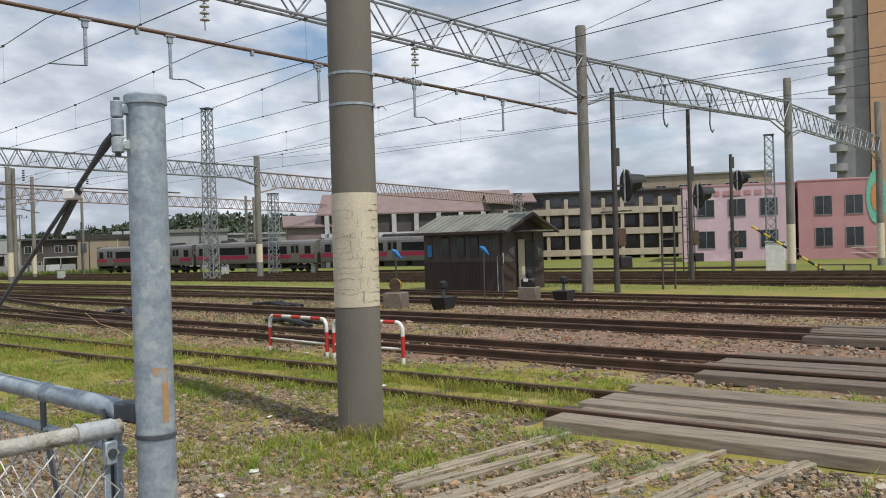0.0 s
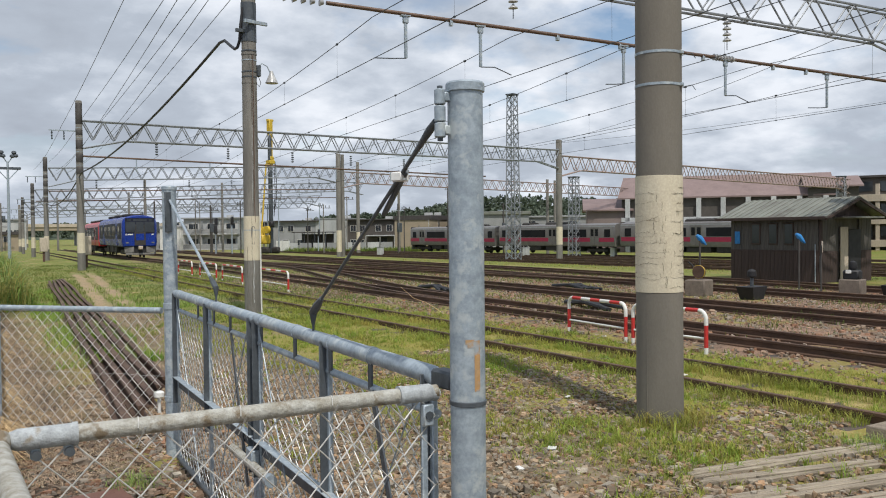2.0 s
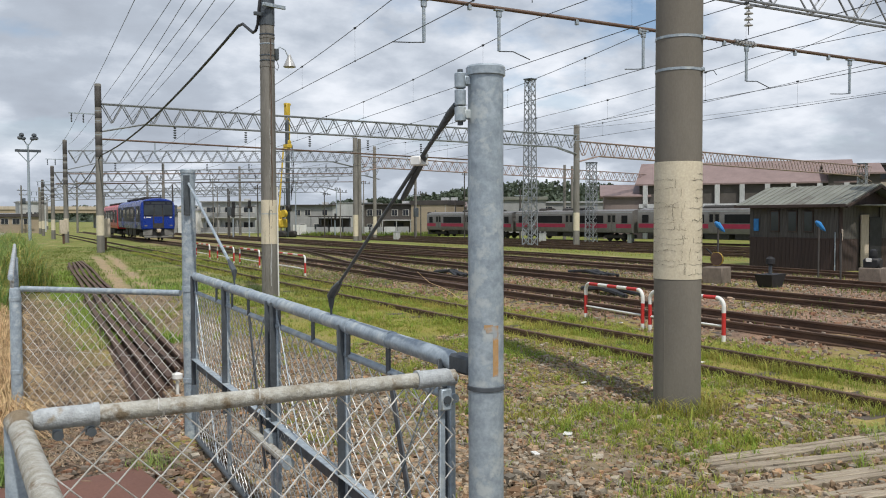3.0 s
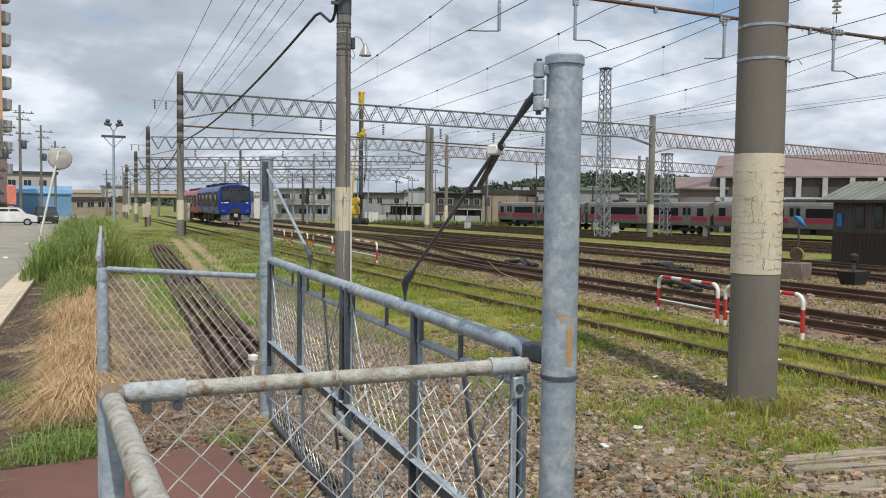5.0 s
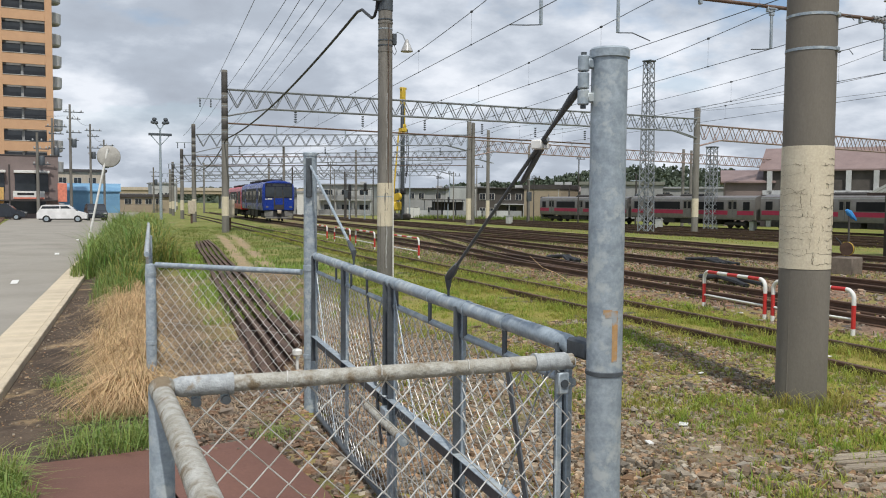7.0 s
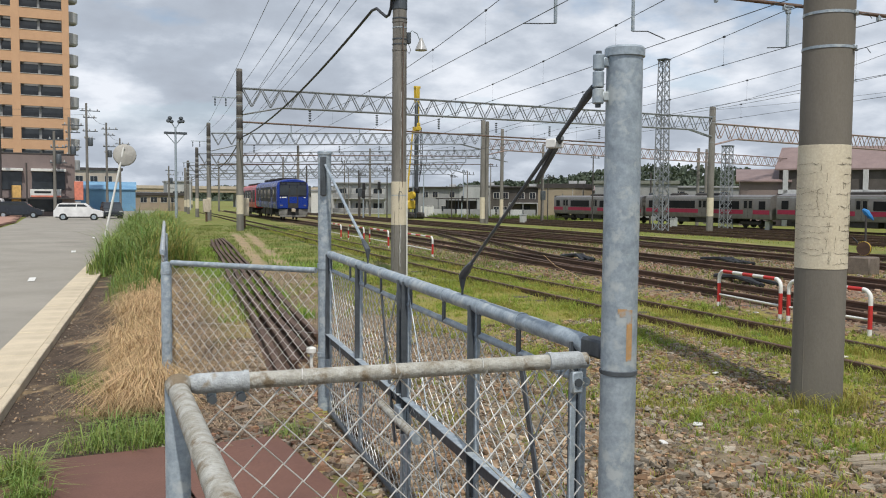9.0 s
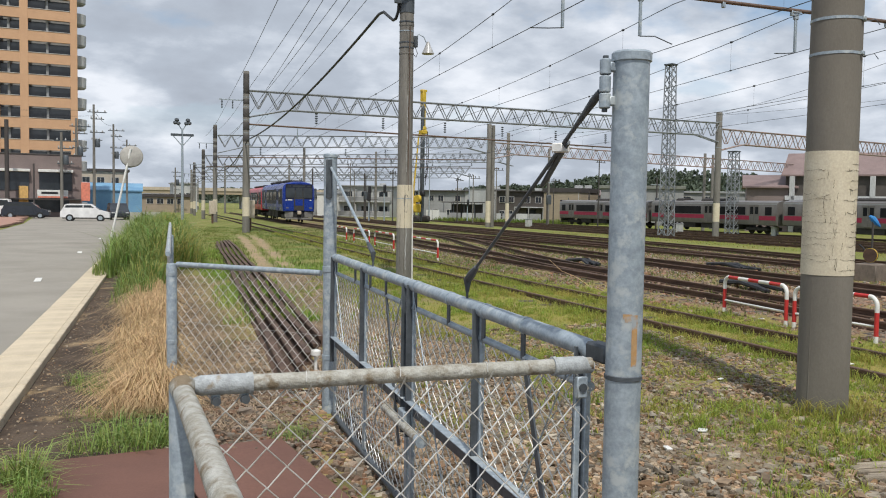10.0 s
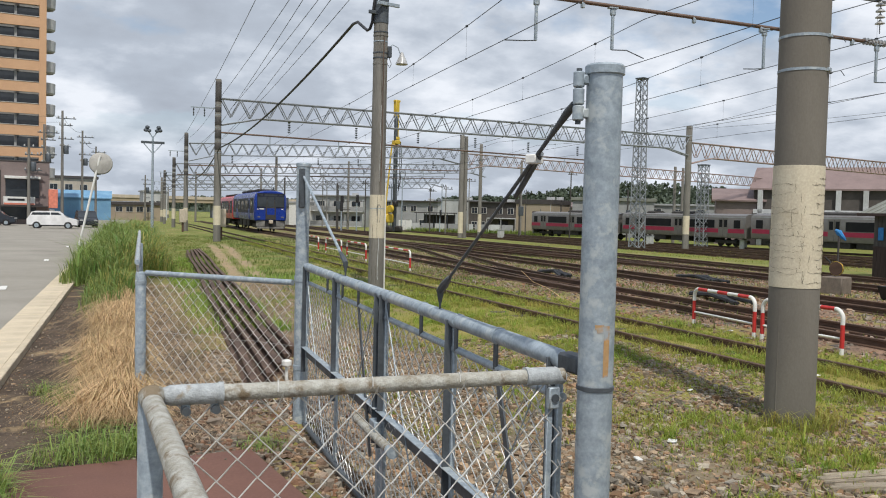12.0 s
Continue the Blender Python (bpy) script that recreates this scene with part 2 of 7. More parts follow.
wall_pink = mat("pink_render", (0.62, 0.45, 0.52), (0.56, 0.40, 0.47), 0.75, 0, 0.4, 10, 0, stain=(0.68, 0.53, 0.60), stain_at=0.6)
# pink render with shadow mixed into its colour; also parapet and grilles
wall_rose_shade = mat("rose_shaded_pink_render", (0.49, 0.26, 0.28), (0.43, 0.225, 0.24), 0.75, 0, 0.4, 10, 0)
wall_cream = mat("stained_cream_concrete", (0.50, 0.43, 0.34), (0.38, 0.33, 0.27), 0.85, 0, 0.7, 12, 0, stretch=(1, 1, 0.3), stain=(0.25, 0.22, 0.18), stain_at=0.66)
wall_white = mat("off_white_render", (0.47, 0.48, 0.48), (0.36, 0.37, 0.37), 0.8, 0, 0.5, 12, 0, stretch=(1, 1, 0.3))
wall_beige = mat("beige_cladding", (0.36, 0.295, 0.215), (0.30, 0.25, 0.185), 0.75, 0, 0.5, 12, 0)
# dark brown walls; for recesses behind balconies and columns the shade is painted in
wall_dark = mat("dark_brown_or_shaded_wall", (0.09, 0.08, 0.072), (0.065, 0.058, 0.052), 0.85, 0, 0.7, 12, 0)
roof_rose = mat("faded_red_sheet_roof", (0.225, 0.165, 0.155), (0.185, 0.135, 0.128), 0.6, 0, 0.6, 10, 0)
roof_dark = mat("dark_roof_edge", (0.07, 0.062, 0.06), None, 0.7, 0, 0.6, 10, 0)
glass_dark = mat("dark_window_glass", (0.035, 0.042, 0.05), (0.02, 0.025, 0.03), 0.08, 0, 1, 10, 0, spec=0.6, fine_mix=0.05)
frame_m = mat("pale_window_frame", (0.55, 0.54, 0.51), None, 0.5, 0, 2, 20, 0)
wood_m = mat("far_woods", (0.068, 0.088, 0.066), (0.085, 0.105, 0.078), 0.9, 0, 0.05, 0.4, 0, rand=0.4, spec=0.1)
sign_pink = mat("salmon_sign", (0.75, 0.25, 0.17), None, 0.5)
sign_yellow = mat("yellow_sign", (0.72, 0.45, 0.16), None, 0.5)
mural_green = mat("mural_green", (0.20, 0.55, 0.42), None, 0.6)
mural_orange = mat("mural_orange", (0.75, 0.28, 0.10), None, 0.6)
blue_sheet = mat("blue_site_sheeting", (0.17, 0.34, 0.50), (0.12, 0.26, 0.42), 0.6, 0, 0.5, 6, 0)
car_white = mat("white_car_paint", (0.75, 0.75, 0.75), None, 0.25, 0, 1, 10, 0, fine_mix=0.03)
car_dark = mat("dark_car_paint", (0.03, 0.035, 0.045), None, 0.25, 0, 1, 10, 0, fine_mix=0.03)
rubber = mat("tyre_rubber", (0.02, 0.02, 0.02), None, 0.8)
signal_glow = mat("signal_lens", (0.02, 0.02, 0.02), None, 0.1)
steel_pole = mat("dark_signal_mast", (0.075, 0.07, 0.066), (0.05, 0.046, 0.043), 0.7, 0, 2, 30, 0.1)
mirror_m = mat("mirror_back_grey", (0.36, 0.35, 0.32), (0.28, 0.27, 0.25), 0.6, 0, 5, 40, 0)


def ground_material():
    """Grass, pale gravel and bare soil, mixed by noise and by the yard's own strips."""
    m = bpy.data.materials.new("yard_ground")
    m.use_nodes = True
    N, L = m.node_tree.nodes, m.node_tree.links
    b = N["Principled BSDF"]
    b.inputs["Roughness"].default_value = 0.95
    b.inputs["Specular IOR Level"].default_value = 0.15
    tc = N.new("ShaderNodeTexCoord")

    def nz(sc, det=6.0, off=0.0, ro=0.6):
        n = N.new("ShaderNodeTexNoise")
        n.inputs["Scale"].default_value, n.inputs["Detail"].default_value, n.inputs["Roughness"].default_value = sc, det, ro
        m2 = N.new("ShaderNodeMapping")
        m2.inputs["Location"].default_value = (off, off, 0)
        L.new(tc.outputs["Object"], m2.inputs[0])
        L.new(m2.outputs[0], n.inputs["Vector"])
        return n.outputs[0]

    def rng(v, lo, hi, a=0.0, c=1.0):
        r = N.new("ShaderNodeMapRange")
        for i, q in enumerate((lo, hi, a, c)):
            r.inputs[i + 1].default_value = q
        L.new(v, r.inputs[0])
        return r.outputs[0]

    def mix(f, a, c, kind="MIX"):
        n = N.new("ShaderNodeMix")
        n.data_type, n.blend_type = "RGBA", kind
        for i, v in ((0, f), (6, a), (7, c)):
            if isinstance(v, (int, float)):
                n.inputs[i].default_value = v
            elif isinstance(v, tuple):
                n.inputs[i].default_value = (*v, 1)
            else:
                L.new(v, n.inputs[i])
        return n.outputs[2]

    def mth(op, a, c):
        n = N.new("ShaderNodeMath")
        n.operation = op
        for i, v in enumerate((a, c)):
            if isinstance(v, (int, float)):
                n.inputs[i].default_value = v
            else:
                L.new(v, n.inputs[i])
        return n.outputs[0]

    vor = N.new("ShaderNodeTexVoronoi")
    vor.inputs["Scale"].default_value = 24.0
    L.new(tc.outputs["Object"], vor.inputs["Vector"])
    gs = N.new("ShaderNodeHueSaturation")
    gs.inputs["Saturation"].default_value = 0.0
    L.new(vor.outputs["Color"], gs.inputs["Color"])
    gravel = mix(rng(nz(1.3), 0.4, 0.6), (0.31, 0.225, 0.125), (0.22, 0.165, 0.10))
    gravel = mix(0.75, gravel, gs.outputs[0], "OVERLAY")
    soil = mix(rng(nz(2.2, 6, 4), 0.4, 0.6), (0.062, 0.047, 0.037), (0.105, 0.08, 0.06))
    soil = mix(0.45, soil, nz(38, 4, 2), "OVERLAY")
    brown = mix(rng(nz(1.1, 6, 9), 0.4, 0.6), (0.20, 0.13, 0.092), (0.14, 0.097, 0.072))
    brown = mix(0.55, brown, gs.outputs[0], "OVERLAY")
    grass = mix(rng(nz(0.9, 6, 7), 0.38, 0.62), (0.20, 0.205, 0.045), (0.27, 0.225, 0.07))
    sp = N.new("ShaderNodeSeparateXYZ")
    L.new(tc.outputs["Object"], sp.inputs[0])
    green = mix(rng(nz(0.6, 6, 8), 0.38, 0.62), (0.125, 0.175, 0.042), (0.21, 0.20, 0.065))
    grass = mix(rng(sp.outputs[1], 13, 24), grass, green)
    grass = mix(0.6, grass, nz(26, 6, 3, 0.7), "OVERLAY")
    # distance across the tracks, bent as they bend
    y2 = mth("MULTIPLY", mth("MULTIPLY", sp.outputs[1], sp.outputs[1]), 0.0008)
    u = mth("SUBTRACT", sp.outputs[0], mth("ADD", mth("MULTIPLY", sp.outputs[1], 0.018), y2))
    wob = mth("MULTIPLY", mth("SUBTRACT", nz(0.35, 5, 13), 0.5), 5.0)
    uw = mth("ADD", u, wob)
    base = mix(rng(nz(0.55, 7, 21, 0.66), 0.33, 0.47), gravel, grass)
    # brown ballast over the busy tracks
    mid = mth("MULTIPLY", rng(uw, 10.3, 11.4), rng(uw, 27.5, 29.5, 1.0, 0.0))
    up = rng(mth("ADD", sp.outputs[1], wob), 9.0, 24.0, 0.0, 0.17)
    patch = mix(rng(mth("ADD", nz(0.4, 6, 31), up), 0.56, 0.66), brown, mix(0.35, grass, brown))
    col = mix(mid, base, patch)
    lush = mix(rng(nz(0.25, 5, 41), 0.42, 0.6), (0.14, 0.175, 0.038), (0.195, 0.18, 0.06))
    lush = mix(0.4, lush, nz(12, 5, 3), "OVERLAY")
    col = mix(mth("MULTIPLY", rng(uw, 30.0, 33.5), 0.9), col, lush)
    # bare soil beside the road, thin stony soil inside the fence
    left = mth("MULTIPLY", rng(mth("ADD", u, mth("MULTIPLY", wob, 0.12)), 1.7, 2.3, 1.0, 0.0), rng(sp.outputs[1], 26, 40, 1.0, 0.0))
    col = mix(left, col, mix(rng(nz(0.8, 5, 3), 0.55, 0.66), soil, gravel))
    dry = mix(rng(nz(1.6, 6, 17), 0.4, 0.62), (0.21, 0.165, 0.125), (0.15, 0.12, 0.095))
    dry = mix(0.5, dry, nz(45, 4, 8), "OVERLAY")
    inner = mth("MULTIPLY", mth("MULTIPLY", rng(uw, 2.6, 3.2, 0.0, 1.0), rng(uw, 5.0, 6.2, 1.0, 0.0)), rng(sp.outputs[1], 20, 27, 1.0, 0.0))
    col = mix(mth("MULTIPLY", inner, 0.85), col, dry)
    # worn footpath of bare soil beside the old rails
    yy = sp.outputs[1]
    ctr = mth("ADD", mth("MULTIPLY", yy, 0.13), 2.25)
    off = mth("ABSOLUTE", mth("SUBTRACT", mth("ADD", sp.outputs[0], mth("MULTIPLY", wob, 0.22)), ctr), 0.0)
    rut = mth("ABSOLUTE", mth("SUBTRACT", off, 0.32), 0.0)
    way = mth("MULTIPLY", rng(rut, 0.08, 0.36, 0.95, 0.0), mth("MULTIPLY", rng(yy, 20, 25), rng(yy, 42, 48, 1.0, 0.0)))
    col = mix(way, col, mix(0.4, (0.29, 0.225, 0.155), gravel))
    L.new(col, b.inputs["Base Color"])
    bp = N.new("ShaderNodeBump")
    bp.inputs["Strength"].default_value, bp.inputs["Distance"].default_value = 0.6, 0.03
    hh = mth("ADD", vor.outputs["Distance"], nz(24, 4, 6))
    L.new(hh, bp.inputs["Height"])
    L.new(bp.outputs[0], b.inputs["Normal"])
    return m


ground_m = ground_material()


# ---- building helpers ----
class M:
    """A mesh that is gathered piece by piece."""

    def __init__(self):
        self.v, self.f, self.s = [], [], []

    def add(self, verts, faces, smooth=False):
        o = len(self.v)
        self.v += [tuple(p) for p in verts]
        self.f += [tuple(i + o for i in f) for f in faces]
        self.s += [smooth] * len(faces)
        return self

    def box(self, c, size, rz=0.0, bev=0.0, m=None):
        hx, hy, hz = (q / 2 for q in size)
        b = min(bev, hx * 0.9, hy * 0.9, hz * 0.9)
        if b <= 0:
            vs = [Vector((x, y, z)) for z in (-hz, hz) for y in (-hy, hy) for x in (-hx, hx)]
            fs = [(0, 2, 3, 1), (4, 5, 7, 6), (0, 1, 5, 4), (2, 6, 7, 3), (0, 4, 6, 2), (1, 3, 7, 5)]
        else:
            vs, idx = [], {}
            for sx in (-1, 1):
                for sy in (-1, 1):
                    for sz in (-1, 1):
                        for k in range(3):
                            p = [sx * hx, sy * hy, sz * hz]
                            for j in range(3):
                                if j != k:
                                    p[j] -= (sx, sy, sz)[j] * b
                            idx[sx, sy, sz, k] = len(vs)
                            vs.append(Vector(p))
            fs = []
            for k in range(3):
                a, c2 = [j for j in range(3) if j != k]
                for s in (-1, 1):
                    q = []
                    for i, j in ((-1, -1), (1, -1), (1, 1), (-1, 1)):
                        t = [0, 0, 0]
                        t[k], t[a], t[c2] = s, i, j
                        q.append(idx[t[0], t[1], t[2], k])
                    fs.append(tuple(q))
                for i in (-1, 1):
                    for j in (-1, 1):
                        t0, t1 = [0, 0, 0], [0, 0, 0]
                        t0[k], t1[k] = -1, 1
                        t0[a] = t1[a] = i
                        t0[c2] = t1[c2] = j
                        fs.append((idx[(*t0, a)], idx[(*t1, a)], idx[(*t1, c2)], idx[(*t0, c2)]))
            for sx in (-1, 1):
                for sy in (-1, 1):
                    for sz in (-1, 1):
                        fs.append(tuple(idx[sx, sy, sz, k] for k in range(3)))
        t = m or (Matrix.Translation(c) @ Matrix.Rotation(radians(rz), 4, "Z"))
        return self.add([t @ p for p in vs], fs)

    def cyl(self, p0, p1, r0, r1=None, seg=12, caps=True):
        r1 = r0 if r1 is None else r1
        p0, p1 = Vector(p0), Vector(p1)
        d = (p1 - p0).normalized()
        a = d.orthogonal().normalized()
        b = d.cross(a)
        vs = []
        for p, r in ((p0, r0), (p1, r1)):
            for i in range(seg):
                t = 2 * math.pi * i / seg
                vs.append(p + (a * math.cos(t) + b * math.sin(t)) * r)
        self.add(vs, [(i, (i + 1) % seg, seg + (i + 1) % seg, seg + i) for i in range(seg)], seg > 5)
        if caps:
            self.add(vs, [tuple(range(seg))[::-1], tuple(range(seg, 2 * seg))])
        return self

    def tube(self, pts, r, seg=8):
        pts = [Vector(p) for p in pts]
        n = len(pts)
        rs = r if isinstance(r, (list, tuple)) else [r] * n
        ref, vs = None, []
        for i, p in enumerate(pts):
            d = (pts[min(i + 1, n - 1)] - pts[max(i - 1, 0)]).normalized()
            a = (ref - d * ref.dot(d)) if ref else d.orthogonal()
            a.normalize()
            ref = a
            b = d.cross(a)
            for k in range(seg):
                t = 2 * math.pi * k / seg
                vs.append(p + (a * math.cos(t) + b * math.sin(t)) * rs[i])
        fs = [(i * seg + k, i * seg + (k + 1) % seg, (i + 1) * seg + (k + 1) % seg, (i + 1) * seg + k)
              for i in range(n - 1) for k in range(seg)]
        self.add(vs, fs, seg > 4)
        self.add(vs, [tuple(range(seg))[::-1], tuple(range((n - 1) * seg, n * seg))])
        return self

    def lathe(self, x, y, prof, seg=20):
        vs = [(x + r * math.cos(2 * math.pi * i / seg), y + r * math.sin(2 * math.pi * i / seg), z) for r, z in prof for i in range(seg)]
        fs = [(j * seg + i, j * seg + (i + 1) % seg, (j + 1) * seg + (i + 1) % seg, (j + 1) * seg + i)
              for j in range(len(prof) - 1) for i in range(seg)]
        self.add(vs, fs, True)
        self.add(vs, [tuple(range((len(prof) - 1) * seg, len(prof) * seg)), tuple(range(seg))[::-1]])
        return self

    def sweep(self, section, rings):
        """section: points (a, z) across; rings: (origin, across vector)."""
        n = len(section)
        vs = [Vector(o) + Vector(a) * s + Vector((0, 0, z)) for o, a in rings for s, z in section]
        fs = [(j * n + i, j * n + (i + 1) % n, (j + 1) * n + (i + 1) % n, (j + 1) * n + i)
              for j in range(len(rings) - 1) for i in range(n)]
        self.add(vs, fs)
        self.add(vs, [tuple(range(n))[::-1], tuple(range((len(rings) - 1) * n, len(rings) * n))])
        return self

    def mesh(self, name):
        me = bpy.data.meshes.new(name)
        me.from_pydata(self.v, [], self.f)
        me.polygons.foreach_set("use_smooth", self.s)
        return me


def fix_normals(me):
    bm = bmesh.new()
    bm.from_mesh(me)
    bmesh.ops.recalc_face_normals(bm, faces=bm.faces)
    bm.to_mesh(me)
    bm.free()


def thing(name, label, category, m=None, group=""):
    ob = new(name)
    ob.empty_display_size = 0.2
    ob.matrix_world = m or Matrix()
    return tagged(ob, label, category, group)


def part(name, g, material, parent, label=""):
    me = g.mesh(name)
    fix_normals(me)
    me.set_sharp_from_angle(angle=radians(38))
    me.materials.append(material)
    ob = new(name, me)
    ob.parent = parent
    return tagged(ob, label) if label else ob


def solid(name, g, material, label="", category="", kind="", group=""):
    me = g.mesh(name)
    fix_normals(me)
    me.materials.append(material)
    return tagged(new(name, me), label, category, group, kind)


def stuff(name, verts, faces, material, label, category, kind="stuff"):
    me = bpy.data.meshes.new(name)
    me.from_pydata(verts, [], faces)
    me.materials.append(material)
    return tagged(new(name, me), label, category, "", kind)


def gz(x, y):
    """Height of the ground: flat by the road, falling a little across the yard."""
    return -min(1.2, 0.007 * max(0.0, math.hypot(x, y) - 45) + 0.013 * max(0.0, x - 13))


def on(x, y, rz=0.0, dz=0.0):
    return pose(x, y, gz(x, y) + dz, 0, 0, rz)


def sag(a, b, drop, n=14):
    a, b = Vector(a), Vector(b)
    return [a.lerp(b, i / n) - Vector((0, 0, drop * 4 * (i / n) * (1 - i / n))) for i in range(n + 1)]

# ---- ground ----
def axis_steps(lo, hi, mid, near, grow):
    out, d, p = [mid], near, mid
    while p < hi:
        p += d
        out.append(min(p, hi))
        d *= grow if abs(p - mid) > 14 else 1.0
    d, p = near, mid
    while p > lo:
        p -= d
        out.insert(0, max(p, lo))
        d *= grow if abs(p - mid) > 9 else 1.0
    return out


def make_ground():
    xs, ys = axis_steps(-900, 1500, 4.0, 0.16, 1.09), axis_steps(-400, 2200, 6.0, 0.16, 1.07)
    vs = []
    for y in ys:
        for x in xs:
            r = math.hypot(x - 4, y - 6)
            h = 0.035 * noise.noise((x * 1.1, y * 1.1, 0)) + 0.02 * noise.noise((x * 3.7, y * 3.7, 4)) if r < 60 else 0.0
            road = x < 0.08 * (y - 8.3) - 0.1
            vs.append((x, y, gz(x, y) + (0 if road else h) - (0.03 if road else 0.0)))
    w = len(xs)
    fs = [(j * w + i, j * w + i + 1, (j + 1) * w + i + 1, (j + 1) * w + i) for j in range(len(ys) - 1) for i in range(w - 1)]
    ob = stuff("ground", vs, fs, ground_m, "grassy gravel yard ground with bare soil patches", "ground", "structure")
    ob.data.polygons.foreach_set("use_smooth", [True] * len(fs))


make_ground()


def gutter_out(y):
    return -0.18 + 0.078 * (y - 8.3)


# road: asphalt sheet to the west of the gutter
rys = [-30, -10, 0, 4, 8, 12, 16, 20, 25, 30, 36, 45, 55, 70, 90, 120, 160, 220]
rv, rf = [], []
for y in rys:
    e = gutter_out(y) - 0.44 + (0.012 * (y - 40) if y > 40 else 0)
    wdt = 7.2 if y < 60 else 7.2 + (y - 60) * 0.12
    for k in range(5):
        x = e - wdt * k / 4
        rv.append((x, y, gz(x, y) + 0.012 + 0.03 * math.sin(math.pi * k / 4)))
rf = [(j * 5 + k, j * 5 + k + 1, (j + 1) * 5 + k + 1, (j + 1) * 5 + k) for j in range(len(rys) - 1) for k in range(4)]
stuff("road", rv, rf, asphalt, "worn pale grey asphalt road", "road", "structure")
g = M()
for y0 in (21.0, 31.0, 41.0, 51.0):
    xc = gutter_out(y0) - 1.35
    g.box((xc, y0 + 0.5, gz(xc, y0) + 0.034), (0.14, 0.9, 0.004))
solid("road_marking", g, white_m, "faded white painted dashes on the road", "road marking", "structure")
# far pavement across the road
g = M()
for y in range(40, 104, 8):
    x = gutter_out(y) - 0.44 - 7.4 - max(0, (y - 60) * 0.12)
    g.box((x - 2.2, y + 4, gz(x, y) + 0.05), (4.2, 7.98, 0.16), -4.5, 0.02)
solid("pavement", g, brick_walk, "reddish block paving along the far road side", "pavement", "structure")

# ---- railway tracks ----
RAIL_SECTION = [(-0.06, -0.02), (0.06, -0.02), (0.06, 0.012), (0.012, 0.03), (0.012, 0.095), (0.034, 0.108), (0.034, 0.138), (0.026, 0.143), (-0.026, 0.143),
                (-0.034, 0.138), (-0.034, 0.108), (-0.012, 0.095), (-0.012, 0.03), (-0.06, 0.012)]


def railway_track(name_label, fx, y0, y1, step, sleepers, lift=0.02):
    t = thing("railway_track", name_label, "railway track", on(fx(y0), y0), "tracks of the yard")
    inv = t.matrix_world.inverted()
    ys = [y0 + (y1 - y0) * i / int((y1 - y0) / step) for i in range(int((y1 - y0) / step) + 1)]
    for side in (-0.567, 0.567):
        rings = []
        for y in ys:
            sl = (fx(y + 0.5) - fx(y - 0.5))
            a = Vector((1, -sl, 0)).normalized()
            x = fx(y)
            o = Vector((x, y, gz(x, y) + lift)) + a * side
            rings.append((inv @ o, a))
        r = M().sweep(RAIL_SECTION, rings)
        part("rail", r, rail_m, t)
    if sleepers:
        sm = M().box((0, 0, -0.055), (2.1, 0.2, 0.14), 0, 0.012).mesh("sleeper")
        fix_normals(sm)
        sm.materials.append(sleeper_m)
        y, k = sleepers[0], 0
        while y < sleepers[1]:
            x = fx(y)
            o = new("sleeper", sm)
            o.parent = t
            o.matrix_local = inv @ pose(x + random.uniform(-0.03, 0.03), y, gz(x, y) - 0.012 + random.uniform(-0.015, 0.008), 0, 0,
                                        -math.degrees(math.atan(fx(y + 0.5) - fx(y - 0.5))) + random.uniform(-1, 1))
            y += 0.66
    return t


def bend(y, a, b, c, y1):
    """A track's place across the yard: a parabola that runs on straight past y1."""
    q = min(y, y1)
    return a + b * q + c * q * q + (b + 2 * c * y1) * max(0.0, y - y1)


def T1(y):
    return bend(y, 8.95, 0.012, 0.0006, 60)


def T2(y):
    return bend(y, 12.2, 0.018, 0.0009, 43)


def T3(y):
    return bend(y, 16.7, 0.02, 0.0009, 48)


def T4(y):
    return bend(y, 22.0, 0.025, 0.0009, 50)


def T5(y):
    return bend(y, 25.9, 0.03, 0.0008, 50)


railway_track("overgrown rusty track with grass between the rails", T1, -12, 150, 3.0, (-2, 60), -0.025)
railway_track("rusty running track in brown ballast", T2, -14, 190, 3.0, (-4, 60))
railway_track("rusty yard track in brown ballast", T3, -14, 190, 3.0, (-4, 55))
railway_track("rusty yard track beside hand point levers", T4, -14, 190, 3.0, (-4, 55))
railway_track("dark yard track before the wooden hut", T5, -14, 190, 3.0, (-4, 40))
for k, off in enumerate((36.5, 41.5, 47.0, 52.0)):
    railway_track("grass-grown siding beyond the hut", lambda y, o=off: o + 0.03 * y + 0.0006 * y * y, -20, 150, 6.0, None)


def T2T3(y):
    t = min(1, max(0, (y - 16) / 34))
    return T2(y) * (1 - t * t * (3 - 2 * t)) + T3(y) * t * t * (3 - 2 * t)


def T3T4(y):
    t = min(1, max(0, (y - 22) / 36))
    return T4(y) * (1 - t * t * (3 - 2 * t)) + T3(y) * t * t * (3 - 2 * t)


railway_track("crossover of rusty rails between two tracks", T2T3, 17, 49, 1.6, None)
railway_track("crossover of rusty rails between yard tracks", T3T4, 23, 57, 1.6, None)

